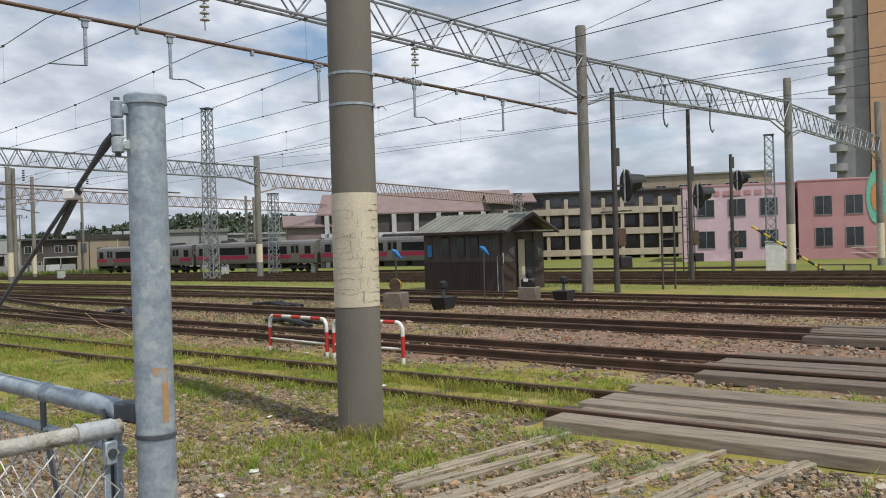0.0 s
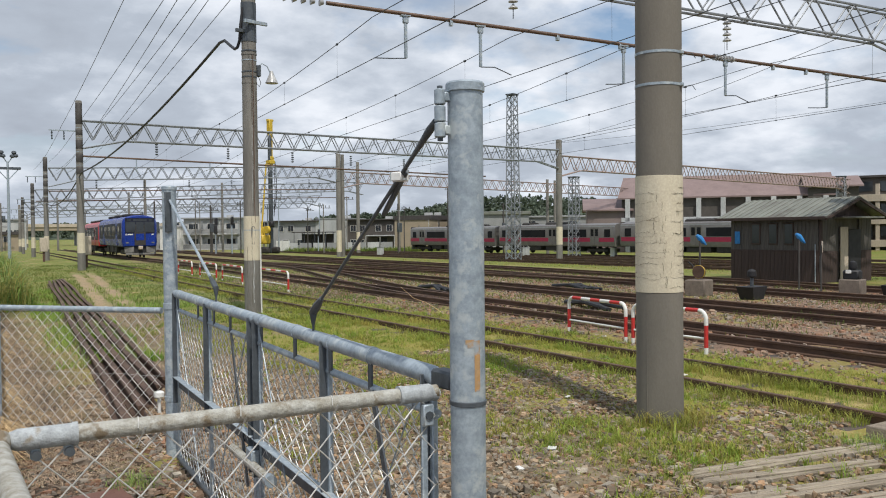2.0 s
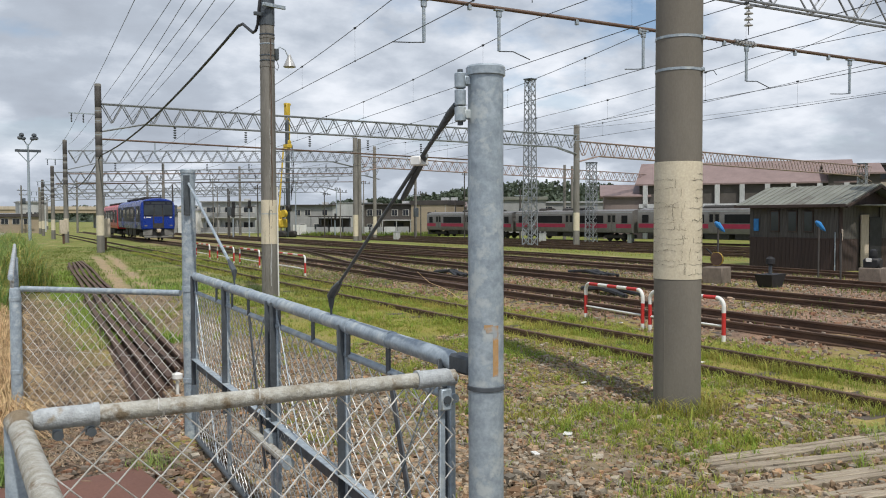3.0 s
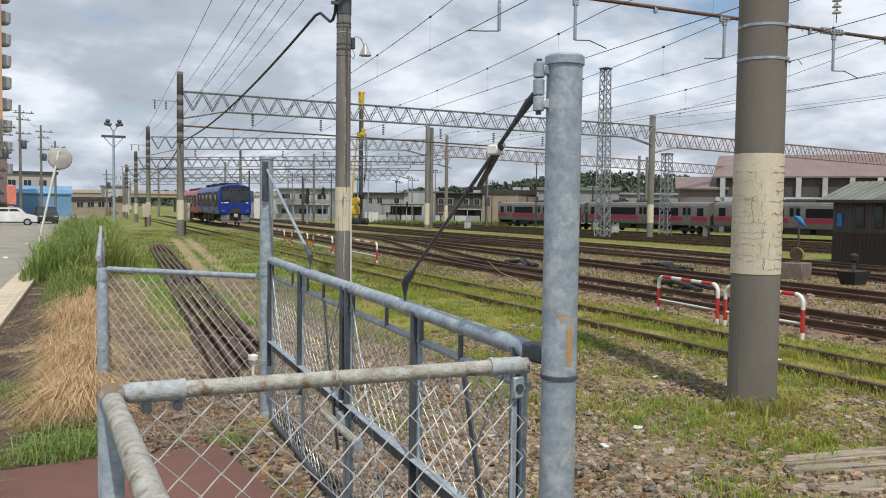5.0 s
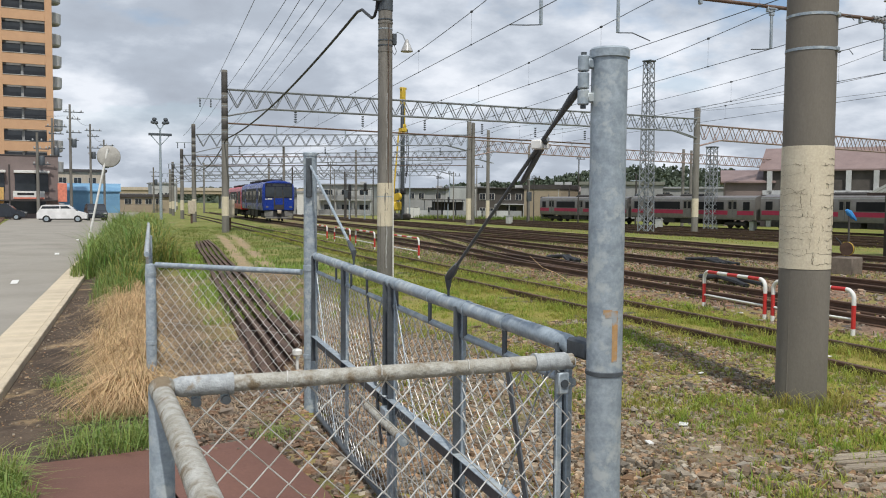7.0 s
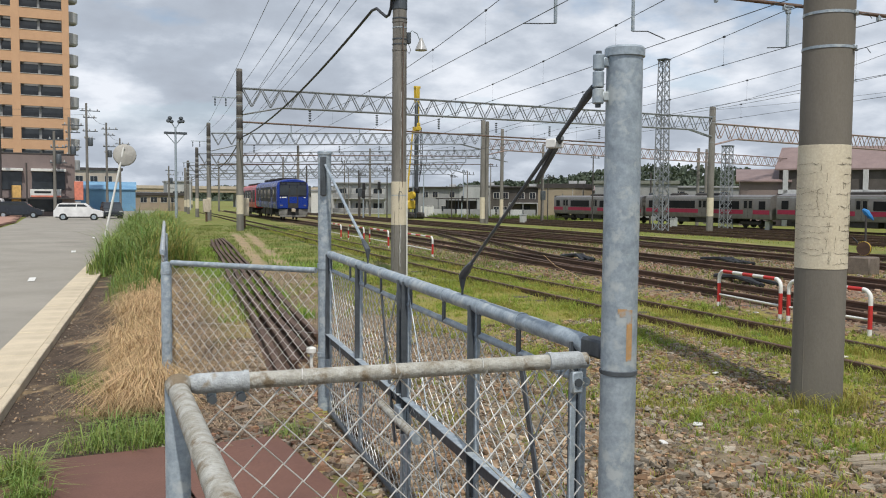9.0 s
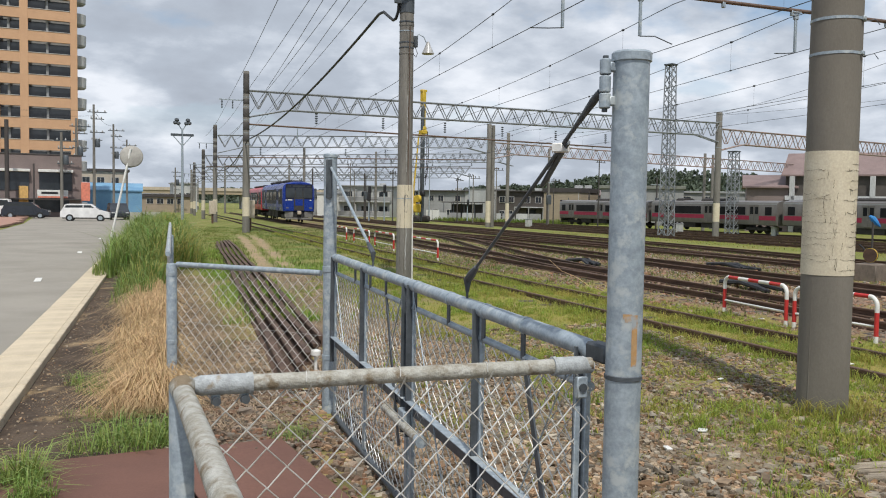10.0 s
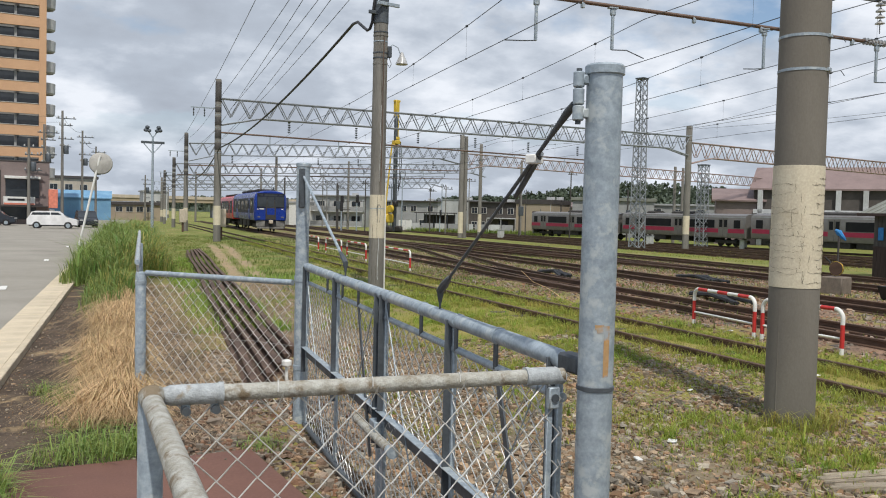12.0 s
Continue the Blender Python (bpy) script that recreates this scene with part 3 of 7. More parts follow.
# ---- poles ----
def pole_parts(t, h, r0, r1, band, mat_main, clamps=()):
    part("shaft", M().lathe(0, 0, [(r0, -0.3), (r0, 0.0), (r0 + (r1 - r0) * 0.5, h * 0.5), (r1, h - 0.04), (r1 * 0.9, h)], 28), mat_main, t)
    if band:
        z0, z1 = band
        ra = r0 + (r1 - r0) * z0 / h + 0.004
        rb = r0 + (r1 - r0) * z1 / h + 0.004
        part("paint_band", M().lathe(0, 0, [(ra - 0.006, z0 - 0.002), (ra, z0), (rb, z1), (rb - 0.006, z1 + 0.002)], 72), band_m, t, "cream painted band")
    for z in clamps:
        r = r0 + (r1 - r0) * z / h + 0.009
        part("clamp", M().lathe(0, 0, [(r - 0.012, z - 0.014), (r - 0.004, z - 0.012), (r - 0.004, z + 0.012), (r - 0.012, z + 0.014)], 28), galv, t, "steel strap clamp")


def concrete_pole(x, y, h, r0, r1, band, label, clamps=(), m=None):
    t = thing("concrete_pole", label, "pole", on(x, y), "overhead line poles")
    pole_parts(t, h, r0, r1, band, m or conc_pole, clamps)
    return t


near_pole = concrete_pole(6.84, 6.44, 9.5, 0.228, 0.215, (1.30, 2.43), "thick grey concrete pole with cracked cream band", (3.31, 3.62), conc_dark)
# cracks and flaking in the band
rc = random.Random(4)
g = M()
rings = []
for k in range(15):
    z, ph = 1.36 + 1.02 * (k + rc.uniform(-0.3, 0.3)) / 15, rc.uniform(0, 9)
    hgt = lambda a, z=z, ph=ph: min(2.42, max(1.31, z + 0.030 * noise.noise((a * 1.7, ph, 0)) + 0.014 * noise.noise((a * 7, ph, 3)) + 0.006 * noise.noise((a * 22, ph, 5))))
    rings.append(hgt)
    for a0, a1 in ((-4.2, rc.uniform(-2.6, -1.9)), (rc.uniform(-2.1, -1.4), -0.2)):
        if rc.random() < (0.35 if z > 2.0 and a1 < -1 else 0.12):
            continue
        n = int((a1 - a0) / 0.035)
        wd = 0.0018 if a1 > -1 else 0.0011
        pts = [(0.2318 * math.cos(a0 + 0.035 * q), 0.2318 * math.sin(a0 + 0.035 * q), hgt(a0 + 0.035 * q)) for q in range(n + 1)]
        g.tube(pts, [0.0003] + [wd * (0.35 + 1.1 * abs(noise.noise((q * 0.17, ph, 8))) * 1.6) for q in range(n - 1)] + [0.0003], 4)
for k in range(14):
    for m in range(5 if k < 10 else 2):
        a = rc.uniform(-2.6, -0.3)
        z0, z1 = rings[k](a), rings[k + 1](a)
        if rc.random() < 0.35:
            z1 = z0 + (z1 - z0) * 0.5
        pts = [(0.2318 * math.cos(a + d), 0.2318 * math.sin(a + d), z0 + (z1 - z0) * q / 5) for q, d in ((q, rc.uniform(-0.025, 0.025)) for q in range(6))]
        g.tube(pts, [rc.uniform(0.0004, 0.0015) for _ in range(6)], 4)
part("crack", g, crack_m, near_pole, "dark cracks in the paint")
for a in (-0.55, -2.95):
    part("mould_seam", M().cyl((0.228 * math.cos(a), 0.228 * math.sin(a), 0), (0.222 * math.cos(a), 0.222 * math.sin(a), 1.29), 0.005, None, 6), conc_dark, near_pole)
for z in (3.31, 3.62):
    part("strap_buckle", M().box((0.235 * math.cos(-1.2), 0.235 * math.sin(-1.2), z), (0.05, 0.03, 0.035), 20, 0.004), galv, near_pole)
    part("strap_tail", M().tube([(0.24 * math.cos(-0.5), 0.24 * math.sin(-0.5), z), (0.3, -0.16, z + 0.02), (0.33, -0.18, z - 0.03)], 0.004, 5), galv_dark, near_pole)

P2 = concrete_pole(7.45, 19.55, 9.6, 0.185, 0.155, (1.28, 2.3), "grey concrete pole with flaking cream band", (1.98, 5.9, 7.3, 7.75))
part("step_bolt", M().cyl((-0.3, 0, 7.72), (0.3, 0, 7.72), 0.012, None, 6), galv, P2)
part("crossarm", M().box((0, 0, 7.9), (1.6, 0.07, 0.07), 12, 0.006), galv, P2, "galvanised crossarm")
part("conduit", M().cyl((0.19, -0.06, 0), (0.176, -0.06, 2.6), 0.022, None, 8), white_m, P2, "thin white conduit")
part("lamp_arm", M().tube([(0.16, 0, 5.75), (0.3, -0.03, 5.86), (0.42, -0.05, 5.8), (0.5, -0.06, 5.62)], 0.012), galv, P2)
part("lamp_head", M().lathe(0.52, -0.06, [(0.03, 5.70), (0.06, 5.62), (0.15, 5.42), (0.14, 5.41)], 14), porcelain, P2, "small white lamp head")
part("junction_box", M().box((0.21, -0.02, 5.68), (0.1, 0.12, 0.26), 0, 0.01), galv_dark, P2)
part("lamp_cable", M().tube([(0.2, -0.05, 5.55), (0.25, -0.08, 5.4), (0.2, -0.1, 5.3), (0.17, -0.08, 5.36)], 0.008, 5), black_m, P2)
part("ground_wire", M().tube([(0.02 + 0.008 * math.sin(q * 2.1), -0.172 - 0.012 * (1 - q / 16), 6.0 - 0.24 * q) for q in range(17)], 0.012, 6), rail_top, P2, "rusty earthing wire down the pole")
for q, hh in ((5.36, 0.05), (5.5, 0.03), (5.62, 0.03), (6.02, 0.05), (6.1, 0.03), (6.32, 0.9)):
    part("strap", M().lathe(0, 0, [(0.166, q), (0.176, q + 0.004), (0.176, q + hh), (0.166, q + hh + 0.004)], 20), galv_dark if hh < 0.04 or hh > 0.5 else conc_pole, P2)
rq = random.Random(15)
for mm, a0, z0, z1, rr_ in ((wall_white, -1.75, 0.3, 1.3, 0.012), (wall_white, -1.7, 2.6, 4.4, 0.007), (crack_m, -1.62, 2.3, 6.0, 0.006), (crack_m, -1.9, 0.2, 2.3, 0.005), (crack_m, -2.5, 0.1, 1.6, 0.006), (crack_m, -1.1, 2.9, 5.2, 0.004)):
    pts, aa, n = [], a0, int((z1 - z0) / 0.09)
    for k in range(n + 1):
        z = z0 + (z1 - z0) * k / n
        aa += rq.uniform(-0.05, 0.05) - 0.06 * (aa - a0)
        r = 0.185 - 0.03 * z / 9.6 + 0.001 + (0.003 if 1.28 < z < 2.3 else 0.0)
        pts.append((r * math.cos(aa), r * math.sin(aa), z))
    part("crack", M().tube(pts, [rr_ * rq.uniform(0.35, 1.0) for _ in pts], 5), mm, P2, "long vertical crack in the concrete")
fl = []
for k in range(16):
    q = 2 * math.pi * k / 16
    aa, z = -1.72 + 0.26 * math.cos(q) * (1 + 0.3 * math.sin(3 * q)), 1.86 + 0.27 * math.sin(q) * (1 + 0.2 * math.cos(2 * q))
    fl.append((0.1845 * math.cos(aa), 0.1845 * math.sin(aa), z))
part("flaked_patch", M().add(fl, [tuple(range(16))]), conc_pole, P2, "bare patch where paint flaked off")
part("bracket", M().box((-0.2, -0.1, 6.55), (0.3, 0.06, 0.08), 8, 0.006), galv_dark, P2)
part("bracket", M().box((0.1, -0.2, 6.75), (0.6, 0.06, 0.08), 12, 0.006), galv, P2)

A_ROW = [(8.94, 50.2, 9.25), (11.04, 78.6, 8.7), (12.2, 96.5, 7.6), (14.6, 126.4, 7.6), (17.0, 152.0, 7.6), (20.0, 178.0, 7.8), (23.6, 206.0, 8.0), (27.6, 234.0, 8.0)]
for i, (x, y, h) in enumerate(A_ROW):
    t = concrete_pole(x, y, h, 0.21, 0.17, (0.95, 2.05), "weathered concrete overhead line pole with pale band",
                      (h * 0.55, h * 0.62, h * 0.7, h * 0.78, h * 0.84))
    if i < 4:
        rs_ = lambda z: 0.21 - 0.04 * z / h + 0.004
        for z0, z1 in ((0.565, 0.61), (0.635, 0.69), (0.715, 0.77), (0.795, 0.83), (0.86, 0.985)):
            part("dark_sleeve", M().lathe(0, 0, [(rs_(h * z0) - 0.006, h * z0), (rs_(h * z0), h * z0 + 0.01), (rs_(h * z1), h * z1 - 0.01), (rs_(h * z1) - 0.006, h * z1)], 20), steel_pole, t, "dark bitumen sleeve")
    part("crossarm", M().box((-0.75, 0.1, h - 1.65), (1.5, 0.06, 0.06), 0, 0.006), galv, t)
    for sx in (-1.35, -0.75):
        part("insulator", M().lathe(sx, 0.1, [(0.02, h - 2.15), (0.05, h - 2.1), (0.02, h - 2.02), (0.05, h - 1.95), (0.02, h - 1.87), (0.05, h - 1.8), (0.02, h - 1.68)], 8), galv_dark, t)

pole_B = concrete_pole(38.7, 79.7, 10.6, 0.27, 0.24, (0.5, 2.7), "twin concrete pole standing behind the tracks", (9.0,))
part("second_shaft", M().cyl((0.42, -0.1, -0.3), (0.42, -0.1, 10.5), 0.2, 0.17, 20), conc_pole, pole_B)
concrete_pole(50.3, 98.1, 11.8, 0.25, 0.2, (0.5, 2.8), "pale concrete line pole beside buildings")
pole_C = concrete_pole(46.1, 53.8, 9.85, 0.26, 0.24, (1.3, 2.76), "grey concrete gantry pole with pale band", (7.1, 8.6, 9.1))
pole_D = concrete_pole(30.04, 15.99, 10.3, 0.22, 0.2, (1.45, 2.4), "grey concrete gantry pole beside signal mast", (6.6, 7.1, 8.9, 9.2))
pole_E = concrete_pole(52.2, 14.3, 11.4, 0.24, 0.22, (0.6, 2.9), "grey concrete gantry pole with pale foot band", (7.2, 9.6))
pole_F = concrete_pole(75.8, 13.7, 13.1, 0.28, 0.25, (0.6, 3.4), "distant grey concrete gantry pole")
for x, y, h in ((62, 108, 11), (44, 133, 11), (29, 120, 10), (33.5, 150, 10), (70, 84, 9.5), (26, 175, 10), (78, 92, 10)):
    concrete_pole(x, y, h, 0.2, 0.17, None, "thin distant overhead line pole")


# ---- lattice beams ----
def lattice_beam(a, b, depth, bay, r, label, m=lattice_m, haunch=True, flat=False):
    """A plane lattice girder from a to b (top chord ends), depth below, with raised lower-chord ends."""
    a, b = Vector(a), Vector(b)
    t = thing("lattice_beam", label, "gantry beam", Matrix.Translation(a), "lattice gantry beams")
    ln = (b - a).length
    u = (b - a) / ln
    w = Vector((-u.y, u.x, 0)).normalized() * 0.16
    n = max(4, round(ln / bay))
    dn = Vector((0, 0, -depth))
    O = Vector((0, 0, 0))
    top, low, web, post_ = M(), M(), M(), M()
    s0, s1 = (2.3 if haunch else 0.0), ln - (2.3 if haunch else 0.0)
    for k in (-1, 1):
        top.tube([O + w * k, O + u * ln + w * k], r, 6)
        low.tube([O + dn * 1.5 + w * k, O + u * s0 + dn + w * k, O + u * s1 + dn + w * k, O + u * ln + dn * 1.5 + w * k] if haunch
                 else [O + dn + w * k, O + u * ln + dn + w * k], r, 6)
    for i in range(n):
        p0, p1, p2 = O + u * (ln * i / n), O + u * (ln * (i + 0.5) / n), O + u * (ln * (i + 1) / n)
        for k in (-1, 1):
            web.tube([p0 + w * k, p1 + dn + w * k], r * 0.7, 5)
            web.tube([p1 + dn + w * k, p2 + w * k], r * 0.7, 5)
        post_.tube([p0 - w, p0 + w], r * 0.6, 5)
        post_.tube([p1 + dn - w, p1 + dn + w], r * 0.6, 5)
    part("top_chord", top, m, t)
    part("bottom_chord", low, m, t)
    part("web_bars", web, m, t)
    part("cross_bars", post_, m, t)
    return t


lattice_beam((9.1, 50.2, 8.12), (46.0, 53.8, 8.4), 1.0, 1.14, 0.048, "galvanised lattice gantry beam across the tracks")
lattice_beam((46.3, 53.8, 7.95), (92, 57, 7.3), 1.1, 1.15, 0.05, "rust-primed lattice gantry beam over sidings", lattice_red)
lattice_beam((11.3, 78.6, 7.55), (38.5, 80.0, 8.6), 1.05, 1.2, 0.048, "galvanised lattice gantry beam farther along the tracks")
lattice_beam((39.2, 79.7, 8.1), (86, 84, 7.4), 1.1, 1.2, 0.05, "faded red lattice gantry beam", lattice_red)
lattice_beam((12.4, 96.5, 6.55), (52, 100, 8.4), 1.1, 1.3, 0.05, "grey lattice gantry beam in the distance")
lattice_beam((14.8, 126.4, 6.3), (60, 131, 8.0), 1.2, 2.0, 0.06, "grey lattice gantry beam in the distance")
lattice_beam((17.2, 152, 6.3), (70, 156, 8.0), 1.2, 2.2, 0.06, "grey lattice gantry beam in the distance")
lattice_beam((20.2, 178, 6.3), (70, 183, 8.0), 1.2, 2.4, 0.07, "grey lattice gantry beam in the distance")
lattice_beam((7.6, 19.5, 9.75), (29.95, 16.0, 8.9), 1.05, 1.78, 0.042, "dark galvanised lattice gantry beam overhead", haunch=True)
lattice_beam((30.2, 16.0, 8.85), (52.1, 14.3, 9.45), 1.2, 2.1, 0.048, "dark galvanised lattice gantry beam overhead")
lattice_beam((52.3, 14.3, 9.3), (75.7, 13.7, 9.2), 1.25, 2.1, 0.052, "dark galvanised lattice gantry beam overhead")

# pipe beam with hangers, from the banded pole
pipe = thing("pipe_beam", "rusty steel pipe beam with hanger brackets", "gantry beam", Matrix.Translation((7.6, 19.5, 7.47)))
pa, pb = Vector((0, 0, 0)), Vector((22.35, -3.5, -0.82))
part("pipe", M().cyl(pa.lerp(pb, 0.075), pa.lerp(pb, 0.985), 0.05, None, 10), rail_top, pipe, "rust-brown pipe")
for f0, f1 in ((0.012, 0.07), (0.60, 0.63), (0.93, 0.96)):
    ins = M()
    for i in range(7):
        q = pa.lerp(pb, f0 + (f1 - f0) * i / 6)
        ins.cyl(q - Vector((0.05, -0.008, 0)), q + Vector((0.05, -0.008, 0)), 0.10, 0.05, 12)
    part("insulator", ins, porcelain, pipe, "ribbed porcelain insulator")
for f, ax in ((0.165, -0.82), (0.257, 0.9), (0.455, -0.6), (0.617, 0.9), (0.80, -0.8)):
    q = pa.lerp(pb, f)
    hg = M().box((q.x, q.y, q.z - 0.55), (0.075, 0.055, 1.1), 0, 0.006)
    hg.box((q.x, q.y, q.z - 0.05), (0.26, 0.13, 0.03), -9, 0.004)
    hg.box((q.x, q.y, q.z - 0.14), (0.15, 0.08, 0.2), -9, 0.02)
    part("hanger", hg, galv, pipe, "galvanised drop bracket")
    e = q + Vector((0, 0, -1.1))
    part("steady_arm", M().tube([e, e + Vector((ax * 0.45, -ax * 0.07, 0.02 if ax > 0 else -0.03)), e + Vector((ax, -ax * 0.15, -0.15 if ax > 0 else -0.05))], 0.014, 6), galv_dark, pipe)
for f in (0.22, 0.36, 0.45, 0.58, 0.7, 0.76):
    q = pa.lerp(pb, f)
    part("bracket", M().box((q.x, q.y, q.z - 0.07), (0.09, 0.09, 0.16), 0, 0.01), galv, pipe)
# thin pipe beams under the farther gantries
for a, b in (((9.1, 50.2, 6.2), (38, 52.8, 6.0)), ((11.3, 78.6, 5.6), (38.5, 80, 6.3)), ((12.5, 96.5, 5.4), (50, 100, 6.4))):
    t = thing("pipe_beam", "thin dark pipe beam under the lattice gantry", "gantry beam", Matrix.Translation(a))
    d = Vector(b) - Vector(a)
    part("pipe", M().cyl((0, 0, 0), d, 0.05, None, 8), rail_top, t)
    for f in (0.1, 0.25, 0.4, 0.55, 0.7, 0.85):
        part("hanger", M().cyl(d * f, d * f + Vector((0, 0, -0.7)), 0.03, None, 6), galv, t)
        ins = M()
        for i in range(5):
            ins.cyl(d * (f + 0.04) + Vector((0, 0, 0.9 - 0.14 * i)), d * (f + 0.04) + Vector((0, 0, 0.82 - 0.14 * i)), 0.1, 0.05, 8)
        part("insulator", ins, galv_dark, t)
# hooked conduits hanging under the overhead beam past the signal mast
for f in (0.30, 0.52):
    q = Vector((30.2, 16.0, 7.7)).lerp(Vector((52.1, 14.3, 8.25)), f)
    t = thing("hanging_conduit", "hooked dark conduit hanging under the gantry", "conduit", Matrix.Translation(q), "hanging conduits")
    part("frame", M().box((0, 0, 0.35), (0.5, 0.1, 0.06), -4, 0.01).box((0, 0, 0.75), (0.5, 0.1, 0.06), -4, 0.01).box((-0.24, 0, 0.55), (0.05, 0.08, 0.4), -4, 0.01).box((0.24, 0, 0.55), (0.05, 0.08, 0.4), -4, 0.01), galv, t)
    part("pipe", M().tube([(0, 0, 0.35), (0, 0, -0.2), (-0.06, 0, -0.7), (0.08, 0, -1.0), (0.32, 0, -1.1), (0.45, 0, -0.95)], 0.035, 8), galv_dark, t)
# hanging insulator strings under the near lattice beam
for f in (0.30, 0.62):
    q = Vector((7.6, 19.5, 8.75)).lerp(Vector((29.95, 16.0, 7.9)), f)
    t = thing("insulator_string", "hanging string of porcelain insulator discs", "insulator", Matrix.Translation(q), "insulator strings")
    for i in range(4):
        z = -0.18 - 0.17 * i
        part("disc", M().lathe(0, 0, [(0.02, z - 0.06), (0.13, z - 0.04), (0.12, z - 0.01), (0.05, z + 0.03), (0.03, z + 0.07)], 14), porcelain, t)
    part("rod", M().cyl((0, 0, 0.1), (0, 0, -1.0), 0.014, None, 6), galv_dark, t)


# lattice towers
def lattice_tower(x, y, h, w0, w1, label):
    t = thing("lattice_tower", label, "lattice tower", on(x, y, 20), "lattice towers")
    leg = M()
    br = M()
    n = int(h / 0.75)
    c = lambda i, k: Vector((((w0 + (w1 - w0) * i / n) / 2) * (1, -1, -1, 1)[k], ((w0 + (w1 - w0) * i / n) / 2) * (1, 1, -1, -1)[k], h * i / n))
    for k in range(4):
        l = M().tube([c(0, k) - Vector((0, 0, 0.2)), c(n, k)], 0.05, 5)
        part("leg", l, lattice_m, t)
    for i in range(n):
        for k in range(4):
            br.tube([c(i, k), c(i + 1, (k + 1) % 4)], 0.028, 4)
            br.tube([c(i, (k + 1) % 4), c(i + 1, k)], 0.028, 4)
    part("bracing", br, lattice_m, t)
    part("head", M().box((0, 0, h), (w1 + 0.2, w1 + 0.2, 0.1), 0, 0.01), galv_dark, t)


lattice_tower(43.5, 56.6, 13.7, 0.92, 0.6, "tall grey steel lattice tower among the tracks")
lattice_tower(79.6, 23.3, 11.8, 0.9, 0.7, "slim grey lattice mast behind sidings")
lattice_tower(62.5, 70.5, 8.6, 1.0, 0.8, "short steel lattice gantry tower")
lattice_tower(90.5, 57.0, 8.8, 1.0, 0.8, "short steel lattice gantry tower")

# ---- overhead wires ----
def wire(pts, r, label, m=wire_dark, cat="overhead wire", grp="overhead wires", seg=4):
    o = Vector(pts[0][0])
    t = thing("overhead_wire", label, cat, Matrix.Translation(o), grp)
    for a, b, d in pts:
        part("span", M().tube([q - o for q in sag(a, b, d)], r, seg), m, t)
    return t


# contact and messenger wires: place at the pipe beam, way of the wire, height of the messenger above
for x0, y0, z0, ux, mz, fx in ((10.43, 19.06, 6.16, 0.119, 1.02, T1), (14.23, 18.46, 5.94, 0.137, 1.07, T2), (17.56, 17.94, 5.93, 0.192, 0.96, T3),
                               (22.27, 17.2, 5.7, 0.154, 1.05, T4), (26.4, 16.6, 5.7, 0.12, 1.0, T5)):
    o = Vector((x0, y0, z0))
    t = thing("overhead_line", "dark contact and messenger wires over the track", "overhead wire", Matrix.Translation(o), "overhead lines of the tracks")
    stops = [Vector((x0 + ux * (y - y0), y, z0)) for y in (-34.0, y0, 51.0)]
    for y in (79.0, 97.0, 127.0, 152.0, 180.0):
        stops.append(Vector((stops[2].x + fx(y) - fx(51.0), y, z0 - 0.004 * (y - 51))))
    up_m = Vector((0, 0, mz))
    for k, (a, b) in enumerate(zip(stops, stops[1:])):
        drop = 0.42 if k < 3 else 0.3
        part("contact_wire", M().tube([a - o, b - o], 0.010, 4), wire_dark, t)
        part("messenger_wire", M().tube([q - o for q in sag(a + up_m, b + up_m, drop)], 0.010, 4), wire_dark, t)
        n = 6 if k < 3 else 0
        for i in range(n):
            f = (i + 0.5) / n
            c = a.lerp(b, f) - o
            q = c + Vector((0, 0, mz - drop * 4 * f * (1 - f)))
            part("dropper", M().tube([c, q], 0.003, 3).box(q, (0.045, 0.1, 0.06), 0, 0.01).box(c, (0.03, 0.06, 0.035)), wire_dark, t)
# feeders from the pole row, rising overhead
for far, near in (((8.07, 7.79), (5.26, 8.21)), ((9.25, 8.48), (6.33, 8.36)), ((9.44, 7.23), (6.59, 8.4)), ((9.77, 7.73), (7.18, 8.48)), ((10.58, 7.55), (7.41, 8.51)), ((11.08, 7.87), (8.08, 8.6))):
    a, b = Vector((far[0], 50.3, far[1])), Vector((near[0], 19.55, near[1]))
    wire([(a, b, 0.1), (b, b + (b - a) * 1.4, 0.2), (a, a + Vector((2.1, 28.3, -0.4)), 0.3)], 0.010, "thin feeder wire strung between the poles")
# wires slanting across to the right
for x0, y0, z0, x1, y1, z1 in ((30.1, 15.9, 9.9, 4, -30, 12), (30.1, 16.1, 9.6, 46.1, 53.8, 9.2), (52.2, 14.3, 10.6, 30, -30, 12),
                               (52.2, 14.4, 10.2, 46.1, 53.8, 9.0), (30.1, 15.9, 7.2, 60, -12, 9)):
    wire([((x0, y0, z0), (x1, y1, z1), 0.5)], 0.012, "thin wire strung between gantry poles")
# thick black cable sagging from the banded pole to the row
t = thing("power_cable", "thick black cable sagging between the poles", "cable", Matrix.Translation((7.3, 19.5, 0)))
part("cable", M().tube([(0.0, 0.0, 7.1), (-0.05, 0.02, 6.7), (-0.07, 0.05, 6.34), (-0.09, 0.14, 6.2), (-0.1, 0.3, 6.19), (-0.08, 0.7, 6.36), (-0.02, 1.25, 6.58)] +
                       [tuple(p) for p in sag((0.04, 1.79, 6.64), (1.48, 29.2, 5.22), 0.44, 20)], 0.035, 8), black_cable, t)
part("span", M().tube(sag((1.48, 29.2, 5.22), (3.75, 59.1, 4.6), 0.8, 16), 0.035, 8), black_cable, t)
